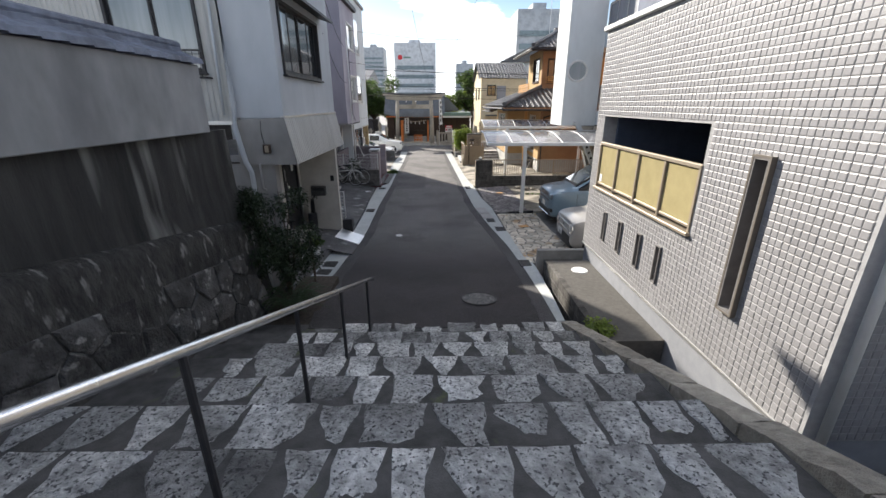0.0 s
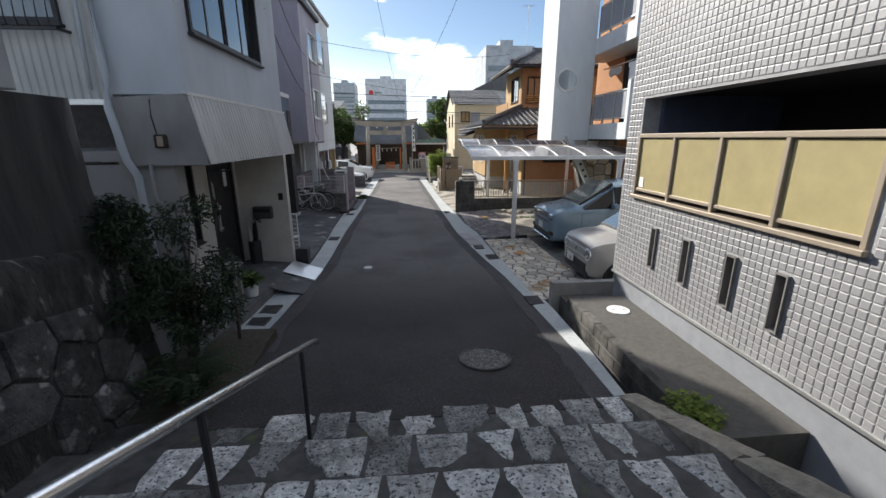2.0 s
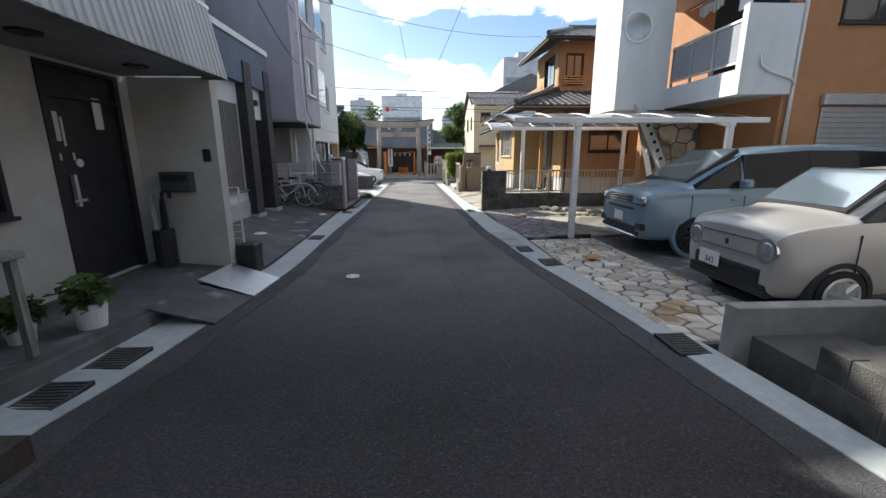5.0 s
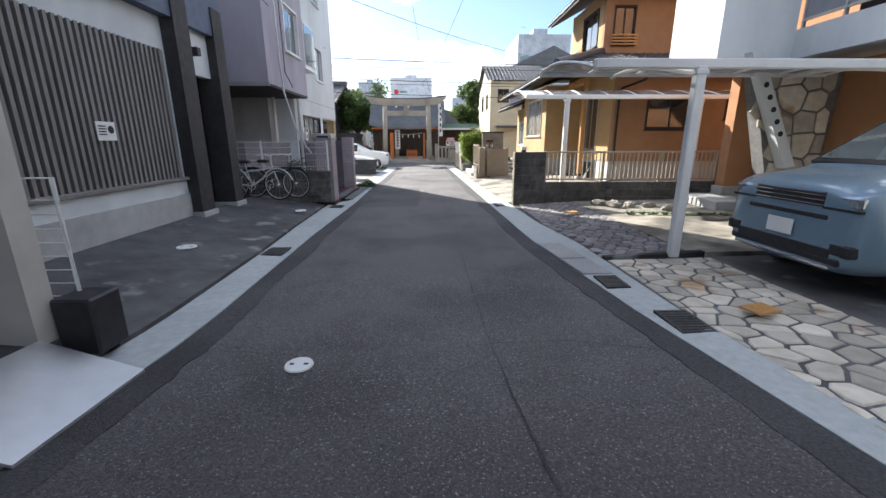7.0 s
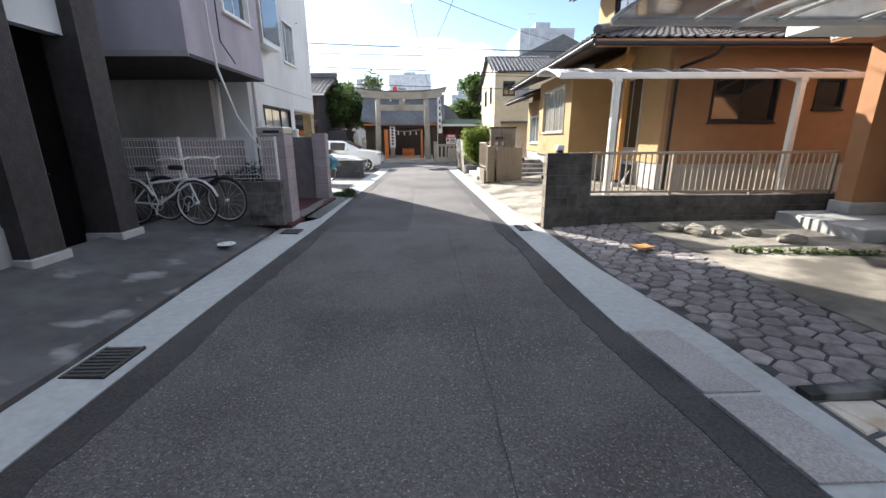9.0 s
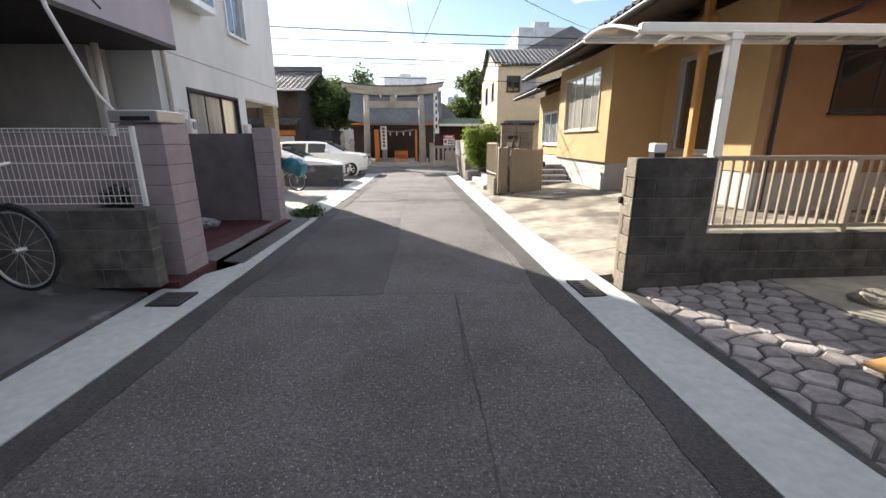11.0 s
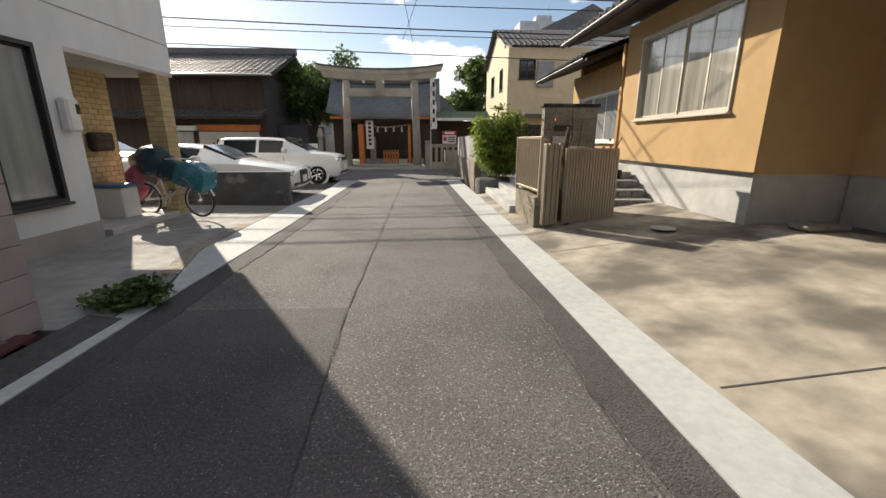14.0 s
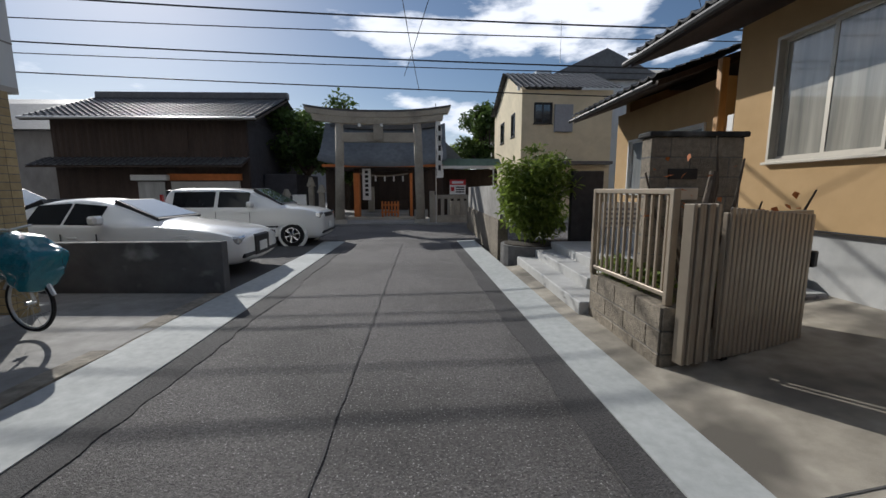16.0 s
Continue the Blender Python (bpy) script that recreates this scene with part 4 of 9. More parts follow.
def wheel(parent, x, y, r, w, spokes=5, material=None, cover=False):
    """A wheel part with its tyre, rim and spokes."""
    side = 1 if y > 0 else -1
    wh = part("wheel", rod((x, y - w / 2, r), (x, y + w / 2, r), r * 0.62, seg=20), PLASTIC_BLACK, parent)
    part("tyre", torus((x, y, r), r * 0.81, r * 0.19, "y", 28, 8, rod((x, y - w / 2, r), (x, y + w / 2, r), r * 0.93, seg=28)), RUBBER, wh)
    yo = y + side * (w / 2 + 0.012)
    part("rim", torus((x, yo, r), r * 0.63, 0.018, "y", 28, 6), material or ALU, wh)
    if cover:
        part("hub_cover", rod((x, yo - side * 0.02, r), (x, yo - side * 0.004, r), r * 0.6, r * 0.56, 24), material, wh)
    bm = bmesh.new()
    for k in range(spokes):
        a = 2 * math.pi * k / spokes + 0.3
        rod((x, yo, r), (x + math.cos(a) * r * 0.62, yo, r + math.sin(a) * r * 0.62), 0.03, 0.042, 6, bm)
    rod((x, yo - 0.02, r), (x, yo + 0.02, r), r * 0.2, seg=14, bm=bm)
    part("wheel_cap", bm, material or ALU, wh)


def car(name, label, at, rz, L, W, st, cab, paint, wheel_r, axles, hub_mat, spokes, lamp="box", trim_black=True, plate="", group="", pillars=False):
    """A car lofted through stations (x, bottom, belt, roof, half width low, half width belt, half width roof), nose to +x."""
    c = thing(name, label, "car", at, rz, group)
    rings = []
    for x, zb, zs, zr, wl_, wb_, wr_ in st:
        rings.append([Vector(p) for p in ((x, 0, zb), (x, wl_ * 0.85, zb), (x, wl_, zb + 0.09), (x, wb_, (zb + zs) * 0.52), (x, wb_ - 0.005, zs - 0.09), (x, wb_ - 0.035, zs),
                                          (x, wr_, zr - 0.075), (x, wr_ - 0.1, zr - 0.008), (x, 0, zr + 0.012))])
    bm = bmesh.new()
    vs = [[bm.verts.new(p) for p in r] + [bm.verts.new((p.x, -p.y, p.z)) for p in r[7:0:-1]] for r in rings]
    n = len(vs[0])
    for a, b in zip(vs, vs[1:]):
        for k in range(n):
            bm.faces.new((a[k], b[k], b[(k + 1) % n], a[(k + 1) % n]))
    bm.faces.new(vs[0])
    bm.faces.new(vs[-1][::-1])
    bmesh.ops.recalc_face_normals(bm, faces=bm.faces[:])
    crease = bm.edges.layers.float.new("crease_edge")
    for ring in vs:
        for k in (5, 11):
            for e in ring[k].link_edges:
                if ring[k].co.y * e.other_vert(ring[k]).co.y > 0 and e.other_vert(ring[k]) not in ring:
                    e[crease] = 0.6
    for cap in (vs[0], vs[-1]):
        for k in range(n):
            bm.edges.get((cap[k], cap[(k + 1) % n]))[crease] = 0.7
    body = part("body", bm, paint, c, smooth=True)
    sub = body.modifiers.new("round", "SUBSURF")
    sub.levels = sub.render_levels = 2

    def patch(p, u0, u1, v0, v1, out, lift=0.012):
        q = bmesh.new()
        nn = (p[1] - p[0]).cross(p[3] - p[0]).normalized()
        if nn.dot(out) < 0:
            nn = -nn
        cs = [p[0].lerp(p[1], u).lerp(p[3].lerp(p[2], u), v) for u, v in ((u0, v0), (u1, v0), (u1, v1), (u0, v1))]
        f = [q.verts.new(k + nn * lift) for k in cs]
        g = [q.verts.new(k - nn * 0.05) for k in cs]
        q.faces.new(f)
        for i in range(4):
            q.faces.new((f[i], f[(i + 1) % 4], g[(i + 1) % 4], g[i]))
        bmesh.ops.recalc_face_normals(q, faces=q.faces[:])
        return q

    front, back, sides = cab
    mir = Matrix.Diagonal((1, -1, 1))
    for i, nm in ((front, "windscreen"), (back, "rear_window")):
        a, b = rings[i], rings[i + 1]
        lo, hi = (a, b) if nm == "windscreen" else (b, a)
        wide = Matrix.Diagonal((1, 1.04, 1))
        quad = [mir @ wide @ lo[7], wide @ lo[7], wide @ hi[7], mir @ wide @ hi[7]]
        out = Vector((1 if nm == "windscreen" else -1, 0, 0.5))
        pane = part(nm, patch(quad, 0.045, 0.955, 0.07, 0.93, out, 0.036), GLASS_CAR, c, "tinted glass reflecting the sky")
        part("rubber_seal", patch(quad, 0.015, 0.985, 0.0, 0.98, out, 0.03), PLASTIC_BLACK, pane)
    for i in sides:
        a, b = rings[i], rings[i + 1]
        for s in (1, -1):
            m = Matrix.Diagonal((1, s, 1))
            if pillars and i > front:
                part("black_pillar", patch([m @ a[5], m @ b[5], m @ b[6], m @ a[6]], 0.0, 1.0, 0.02, 0.95, Vector((0, s, 0)), 0.007), PLASTIC_BLACK, c)
            part("side_window", patch([m @ a[5], m @ b[5], m @ b[6], m @ a[6]], 0.05, 0.95, 0.04, 0.93, Vector((0, s, 0))), SIDE_GLASS, c)
    for ax_ in axles:
        for s in (1, -1):
            part("wheel_arch", torus((ax_, s * (W / 2 - 0.045), wheel_r), wheel_r * 1.12, 0.05, "y", 28, 6), PLASTIC_BLACK if trim_black else paint, c)
            part("arch_liner", rod((ax_, s * (W / 2 - 0.2), wheel_r + 0.01), (ax_, s * (W / 2 - 0.012), wheel_r + 0.01), wheel_r * 1.1, seg=26), PLASTIC_BLACK, c)
            wheel(c, ax_, s * (W / 2 - 0.08), wheel_r, 0.17, spokes, hub_mat, plate == "343")
    nx = st[0][0]
    for s in (1, -1):
        part("door_mirror", box(st[front + 1][0] - 0.02, st[front + 1][0] + 0.13, s * (W / 2 + 0.06) - 0.1, s * (W / 2 + 0.06) + 0.1, st[front][2] + 0.02, st[front][2] + 0.17, 0.035), paint, c)
    # shut lines, sills and door handles
    door_x = sorted({st[i][0] for i in sides} | {st[sides[-1] + 1][0]})
    for s in (1, -1):
        part("sill_trim", box(axles[1] + wheel_r * 1.2, axles[0] - wheel_r * 1.2, s * (W / 2 - 0.03) - 0.02, s * (W / 2 - 0.03) + 0.02, st[3][1] + 0.0, st[3][1] + 0.09, 0.008), PLASTIC_BLACK, c)
        for x in door_x[1:]:
            part("door_gap", box(x - 0.004, x + 0.004, s * W / 2 - 0.012, s * W / 2 + 0.003, st[3][1] + 0.16, st[3][2] - 0.1), PLASTIC_BLACK, c)
        for x in door_x[:-1]:
            part("door_handle", box(x + 0.08, x + 0.24, s * W / 2 - 0.01, s * W / 2 + 0.025, st[3][2] - 0.18, st[3][2] - 0.15, 0.008), paint, c)
    part("bumper", box(nx - 0.16, nx + 0.012, -W * 0.4, W * 0.4, st[0][1] + 0.02, st[0][1] + 0.1, 0.02), PLASTIC_BLACK, c)
    return c, rings


PAINT_VAN = mat("blue_grey_car_paint", (0.19, 0.27, 0.34), (0.17, 0.25, 0.32), 300, 0.28, 0, bigv=0, coat=0.6, metal=0.15)
PAINT_KEI = mat("beige_car_paint", (0.4, 0.385, 0.365), (0.37, 0.355, 0.335), 300, 0.3, 0, bigv=0, coat=0.6, metal=0.15)
PAINT_WHITE = mat("white_car_paint", (0.8, 0.8, 0.78), (0.77, 0.77, 0.75), 300, 0.3, 0, bigv=0, coat=1.0)
SIDE_GLASS = mat("tinted_side_glass", (0.012, 0.013, 0.014), (0.008, 0.009, 0.01), 2, 0.1, 0, bigv=0, spec=0.35)
GLASS_CAR = mat("car_glass", (0.2, 0.26, 0.28), (0.16, 0.21, 0.23), 2, 0.04, 0, bigv=0, spec=1.0, coat=1.0, metal=0.6)
GLASS_CAR.node_tree.nodes["Principled BSDF"].inputs["IOR"].default_value = 1.85
LAMP_GLASS = mat("headlamp_glass", (0.6, 0.62, 0.64), (0.3, 0.31, 0.32), 30, 0.1, 0, metal=0.6, bigv=0, coat=1.0)
SKIN_RED = mat("tail_lamp_red", (0.4, 0.02, 0.02), (0.3, 0.015, 0.015), 5, 0.2, 0, bigv=0, coat=1.0)


def number_plate(c, x, y, z, text=""):
    pl = part("number_plate", box(x, x + 0.012, y - 0.165, y + 0.165, z, z + 0.165, 0.004), PAPER, c, "white number plate")
    if text:
        cu = bpy.data.curves.new("digits", "FONT")
        cu.body, cu.size, cu.extrude, cu.align_x = text, 0.1, 0.001, "CENTER"
        cu.materials.append(INK)
        o = new("digits", cu)
        o.parent = pl
        o.matrix_basis = pose(x + 0.014, y + 0.02, z + 0.025, 90, 0, 90)


# small beige car: nose, bonnet, screen, roof, tail
kei, kr = car("beige_small_car", "beige small hatchback with round headlights parked on crazy paving", (5.03, 10.2, 0.13), 180, 3.4, 1.475,
              [(1.695, 0.26, 0.8, 0.87, 0.62, 0.64, 0.6), (1.65, 0.2, 0.9, 0.945, 0.68, 0.7, 0.62), (1.4, 0.18, 0.96, 1.0, 0.71, 0.735, 0.64), (1.05, 0.18, 0.99, 1.05, 0.71, 0.735, 0.64),
               (0.95, 0.18, 1.0, 1.08, 0.71, 0.735, 0.64), (0.36, 0.18, 1.0, 1.49, 0.71, 0.735, 0.57), (-0.5, 0.18, 1.0, 1.525, 0.71, 0.735, 0.57), (-1.3, 0.18, 1.0, 1.51, 0.71, 0.735, 0.57),
               (-1.56, 0.2, 1.0, 1.46, 0.7, 0.72, 0.55), (-1.7, 0.3, 0.95, 1.02, 0.66, 0.69, 0.5)], (4, 8, (4, 5, 6)), PAINT_KEI, 0.28, (1.05, -1.4), ALU, 6, plate="343")
for s in (1, -1):
    lamp = part("headlight", rod((1.58, s * 0.53, 0.7), (1.7, s * 0.53, 0.7), 0.13, seg=24), CHROME, kei, "round chrome-ringed headlight")
    part("lens", rod((1.69, s * 0.53, 0.7), (1.712, s * 0.53, 0.7), 0.105, 0.08, 20), LAMP_GLASS, lamp)
part("grille_panel", box(1.66, 1.705, -0.42, 0.42, 0.63, 0.78, 0.012), PAINT_KEI, kei)
part("grille_bar", box(1.68, 1.712, -0.43, 0.43, 0.615, 0.628), CHROME, kei)
part("grille_bar", box(1.68, 1.712, -0.43, 0.43, 0.785, 0.798), CHROME, kei)
part("badge", box(1.7, 1.715, -0.025, 0.025, 0.67, 0.73, 0.006), PLASTIC_BLACK, kei)
part("air_intake", box(1.66, 1.706, -0.5, 0.5, 0.31, 0.5, 0.012), PLASTIC_BLACK, kei)
for k in range(4):
    part("intake_bar", box(1.7, 1.714, -0.48, 0.48, 0.335 + k * 0.042, 0.347 + k * 0.042), DARK_METAL, kei)
part("chin_trim", box(1.6, 1.7, -0.6, 0.6, 0.21, 0.3, 0.02), PLASTIC_BLACK, kei)
number_plate(kei, 1.72, -0.22, 0.38, "343")
for s in (1, -1):
    part("wiper", rod((0.8, s * 0.3 - 0.2, 1.07), (0.7, s * 0.3 + 0.2, 1.13), 0.008, seg=5), PLASTIC_BLACK, kei)

van, vr = car("blue_grey_minivan", "blue-grey minivan parked nose to the lane beside the small car", (6.0, 13.33, 0.11), 180, 4.8, 1.75,
              [(2.395, 0.28, 0.88, 0.98, 0.7, 0.72, 0.68), (2.34, 0.2, 1.0, 1.06, 0.8, 0.82, 0.72), (2.1, 0.18, 1.07, 1.13, 0.84, 0.87, 0.74), (1.7, 0.18, 1.1, 1.18, 0.85, 0.875, 0.75),
               (1.6, 0.18, 1.1, 1.21, 0.85, 0.875, 0.75), (0.7, 0.18, 1.1, 1.77, 0.85, 0.875, 0.68), (-0.4, 0.18, 1.12, 1.84, 0.85, 0.875, 0.67), (-1.3, 0.18, 1.12, 1.84, 0.85, 0.875, 0.67),
               (-2.15, 0.18, 1.12, 1.81, 0.85, 0.87, 0.66), (-2.3, 0.2, 1.1, 1.76, 0.84, 0.85, 0.64), (-2.4, 0.32, 1.0, 1.1, 0.78, 0.8, 0.6)], (4, 9, (4, 5, 6, 7)), PAINT_VAN, 0.33, (1.48, -1.42), DARK_METAL, 10,
              trim_black=False, pillars=True)
for s in (1, -1):
    lamp = part("headlight", box(2.2, 2.392, s * 0.6 - 0.17, s * 0.6 + 0.17, 0.85, 0.975, 0.025), LAMP_GLASS, van)
    part("lamp_bezel", box(2.2, 2.397, s * 0.6 - 0.18, s * 0.6 + 0.18, 0.825, 0.85), PLASTIC_BLACK, lamp)
    part("fog_recess", box(2.3, 2.4, s * 0.68 - 0.11, s * 0.68 + 0.11, 0.4, 0.52, 0.015), PLASTIC_BLACK, van)
part("grille", box(2.3, 2.4, -0.44, 0.44, 0.83, 0.985, 0.015), PLASTIC_BLACK, van)
for k in range(3):
    part("grille_bar", box(2.31, 2.408, -0.43, 0.43, 0.855 + k * 0.045, 0.865 + k * 0.045), CHROME, van)
part("lower_grille", box(2.33, 2.405, -0.6, 0.6, 0.34, 0.46, 0.015), PLASTIC_BLACK, van)
part("slot_grille", box(2.33, 2.402, -0.5, 0.5, 0.72, 0.77, 0.01), PLASTIC_BLACK, van)
part("chin_trim", box(2.3, 2.41, -0.62, 0.62, 0.26, 0.29, 0.008), CHROME, van)
number_plate(van, 2.412, 0.0, 0.5)

sedan, sr = car("white_coupe", "white low coupe parked behind a low concrete wall", (-5.45, 31.1, -0.04), 0, 4.5, 1.82,
                [(2.25, 0.3, 0.55, 0.66, 0.7, 0.72, 0.72), (2.15, 0.18, 0.7, 0.75, 0.84, 0.86, 0.7), (1.7, 0.16, 0.8, 0.86, 0.88, 0.905, 0.72), (1.0, 0.16, 0.86, 0.93, 0.88, 0.905, 0.72),
                 (0.85, 0.16, 0.88, 0.96, 0.88, 0.905, 0.72), (0.05, 0.16, 0.88, 1.28, 0.88, 0.905, 0.56), (-0.5, 0.16, 0.89, 1.33, 0.88, 0.905, 0.56), (-1.1, 0.16, 0.9, 1.29, 0.88, 0.9, 0.55),
                 (-1.75, 0.16, 0.92, 1.0, 0.87, 0.88, 0.6), (-2.25, 0.3, 0.85, 0.93, 0.8, 0.82, 0.6)], (4, 7, (5, 6)), PAINT_WHITE, 0.33, (1.35, -1.35), ALU, 5, trim_black=False, group="cars in the corner car park")
part("grille", box(2.16, 2.27, -0.32, 0.32, 0.3, 0.68, 0.03), PLASTIC_BLACK, sedan)
for s in (1, -1):
    part("headlight", box(2.0, 2.22, s * 0.64 - 0.17, s * 0.64 + 0.17, 0.56, 0.69, 0.03), LAMP_GLASS, sedan)
number_plate(sedan, 2.272, 0, 0.38)

wagon, wr = car("white_wagon", "white boxy wagon parked at the corner facing the lane", (-4.95, 35.0, -0.05), 0, 4.1, 1.69,
                [(2.05, 0.3, 0.7, 0.82, 0.68, 0.7, 0.7), (1.97, 0.18, 0.9, 0.94, 0.78, 0.8, 0.68), (1.6, 0.17, 0.97, 1.01, 0.81, 0.84, 0.7), (1.1, 0.17, 1.0, 1.05, 0.81, 0.845, 0.7),
                 (1.0, 0.17, 1.0, 1.08, 0.81, 0.845, 0.7), (0.25, 0.17, 1.0, 1.49, 0.81, 0.845, 0.6), (-0.6, 0.17, 1.0, 1.52, 0.81, 0.845, 0.61), (-1.75, 0.17, 1.0, 1.51, 0.81, 0.84, 0.6),
                 (-1.95, 0.2, 1.0, 1.47, 0.8, 0.82, 0.58), (-2.05, 0.3, 0.9, 0.98, 0.74, 0.76, 0.55)], (4, 8, (5, 6)), PAINT_WHITE, 0.3, (1.3, -1.25), CHROME, 6, trim_black=False, group="cars in the corner car park")
for s in (1, -1):
    part("headlight", box(1.85, 2.02, s * 0.62 - 0.16, s * 0.62 + 0.16, 0.74, 0.88, 0.025), LAMP_GLASS, wagon)
    part("tail_light", box(-2.0, -1.93, s * 0.72 - 0.05, s * 0.72 + 0.05, 1.05, 1.35, 0.015), SKIN_RED, wagon)
    part("door_handle", box(0.0, 0.16, s * 0.85 - 0.012, s * 0.85 + 0.012, 0.86, 0.89, 0.006), PAINT_WHITE, wagon)
    part("rubbing_strip", box(-1.0, 0.95, s * 0.85 - 0.006, s * 0.85 + 0.006, 0.5, 0.54), PLASTIC_BLACK, wagon)
part("grille", box(1.95, 2.06, -0.42, 0.42, 0.74, 0.86, 0.015), PLASTIC_BLACK, wagon)
number_plate(wagon, 2.066, 0, 0.45)
far_car = copy_thing(wagon, pose(-10.2, 33.4, -0.05, 0, 0, 0))
tagged(far_car, "white wagon parked deep in the car park")


# ---- carports ----
def carport(name, label, at, length, reach, height, posts, dirn, post_mat, ribs_n):
    """A curved cantilever roof along +x from the given corner; posts: offsets along it."""
    c = thing(name, label, "carport", at)

    def arch(u):
        return dirn * reach * u, height + 0.32 * math.sin(u * math.pi * 0.62) - 0.02

    for p in posts:
        part("post", box(p - 0.06, p + 0.06, -0.06, 0.06, 0, height - 0.02, 0.012), post_mat, c)
        part("post_cap", box(p - 0.075, p + 0.075, -0.075, 0.075, height - 0.12, height - 0.06, 0.008), post_mat, c)
        arm = [(p, *arch(u / 8)) for u in range(9)]
        part("arm", tube([(x, y, z - 0.07) for x, y, z in arm], [0.06 - 0.004 * k for k in range(9)], 8), post_mat, c)
    part("front_beam", box(0, length, -0.05, 0.05, height - 0.05, height + 0.06, 0.012), post_mat, c)
    y1, z1 = arch(1)
    part("rear_beam", box(0, length, min(y1, y1 + 0.06), max(y1, y1 + 0.06), z1 - 0.05, z1 + 0.04, 0.01), post_mat, c)
    for i in range(ribs_n + 1):
        x = length * i / ribs_n
        part("rib", tube([(x, *arch(u / 12)) for u in range(13)], 0.022, 6), post_mat, c)
        if i < ribs_n:
            bm = bmesh.new()
            w = length / ribs_n
            rows = [[bm.verts.new((x + 0.02 + k * (w - 0.04), arch(u / 12)[0], arch(u / 12)[1] + dz)) for k in (0, 1)] for dz in (0.005, 0.011) for u in range(13)]
            for a in (0, 13):
                for u in range(12):
                    bm.faces.new((rows[a + u][0], rows[a + u][1], rows[a + u + 1][1], rows[a + u + 1][0]))
            part("roof_panel", bm, POLYCARB, c, smooth=True)
    return c


carport("carport", "white aluminium carport with curved smoked roof panels", (1.75, 14.3, 0.05), 5.3, 2.6, 2.42, (1.3, 4.5), 1, ALU_WHITE, 6)
carport("terrace_roof", "white aluminium terrace roof with curved smoked panels", (2.3, 20.5, 0.2), 6.2, 1.75, 2.5, (1.12, 4.75), 1, ALU_WHITE, 8)


# ---- fences and gates ----
def bar_fence(name, label, p, q, z0, z1, pitch, material, group=""):
    """An aluminium fence of upright bars between two rails from p to q."""
    p, q = Vector((*p, 0)), Vector((*q, 0))
    d = (q - p).normalized()
    ang = math.degrees(math.atan2(d.y, d.x))
    ln = (q - p).length
    f = thing(name, label, "fence", (p.x, p.y, z0), ang, group)
    h = z1 - z0
    part("top_rail", box(0, ln, -0.025, 0.025, h - 0.045, h, 0.006), material, f)
    part("bottom_rail", box(0, ln, -0.02, 0.02, 0.06, 0.1, 0.006), material, f)
    n = int(ln / pitch)
    first = part("bar", box(-0.011, 0.011, -0.011, 0.011, 0.1, h - 0.045), material, f, at=(pitch, 0, 0))
    for i in range(2, n):
        o = first.copy()
        scene.collection.objects.link(o)
        o.location = (i * ln / n, 0, 0)
    for x in [0.02, ln / 3, 2 * ln / 3, ln - 0.02] if ln > 2.5 else [0.02, ln - 0.02]:
        part("post", box(x - 0.025, x + 0.025, -0.03, 0.03, 0, h + 0.0, 0.005), material, f)
    return f


bar_fence("bar_fence", "silver aluminium bar fence on a low block wall", (2.6, 19.36), (7.0, 19.36), 0.55, 1.32, 0.105, ALU_BEIGE)
bar_fence("garden_fence", "beige aluminium bar fence on a split-faced block base", (1.74, 26.65), (1.66, 27.95), 0.49, 1.41, 0.095, ALU_BEIGE)

gate = thing("folding_gate", "beige ribbed aluminium folding gate standing open", "gate", (1.8, 26.5, 0.03), 17)
part("gate_frame", box(0.3, 1.3, -0.02, 0.02, 0.04, 1.2, 0.006), ALU_BEIGE, gate)
for i in range(19):
    part("gate_slat", box(0.31 + i * 0.052, 0.35 + i * 0.052, -0.045, -0.02, 0.05 + 0.006 * (i % 3), 1.24 - 0.004 * i, 0.006), ALU_BEIGE, gate)
for i in range(6):
    part("gate_leaf", box(-0.07 + i * 0.045, -0.035 + i * 0.045, -0.04 - 0.012 * (i % 2), 0.05, 0.05, 1.27, 0.006), ALU_BEIGE, gate)
for i in range(3):
    part("caster", rod((0.4 + i * 0.35, -0.03, 0.03), (0.4 + i * 0.35, 0.03, 0.03), 0.03, seg=10), PLASTIC_BLACK, gate)
part("gate_handle", box(1.3, 1.36, -0.06, 0.0, 0.72, 0.86, 0.01), PLASTIC_BLACK, gate)

gate2 = thing("gate_leaf", "narrow beige aluminium gate leaf folded beside the block pillar", "gate", (1.84, 19.48, 0.0), 90)
for i in range(2):
    part("gate_slat", box(-0.02, 0.03, -0.02 - i * 0.045, 0.02 - i * 0.045, 0.05, 1.2, 0.006), ALU_BEIGE, gate2)
part("latch", box(-0.02, 0.03, 0.02, 0.05, 0.85, 0.92, 0.006), PLASTIC_BLACK, gate2)

lamp = thing("pillar_lamp", "small white box lamp on the block pillar", "lamp", (2.05, 19.36, 1.31))
part("base", box(-0.05, 0.05, -0.05, 0.05, 0, 0.04), PLASTIC_BLACK, lamp)
part("shade", box(-0.06, 0.06, -0.06, 0.06, 0.04, 0.13, 0.012), PAPER, lamp)

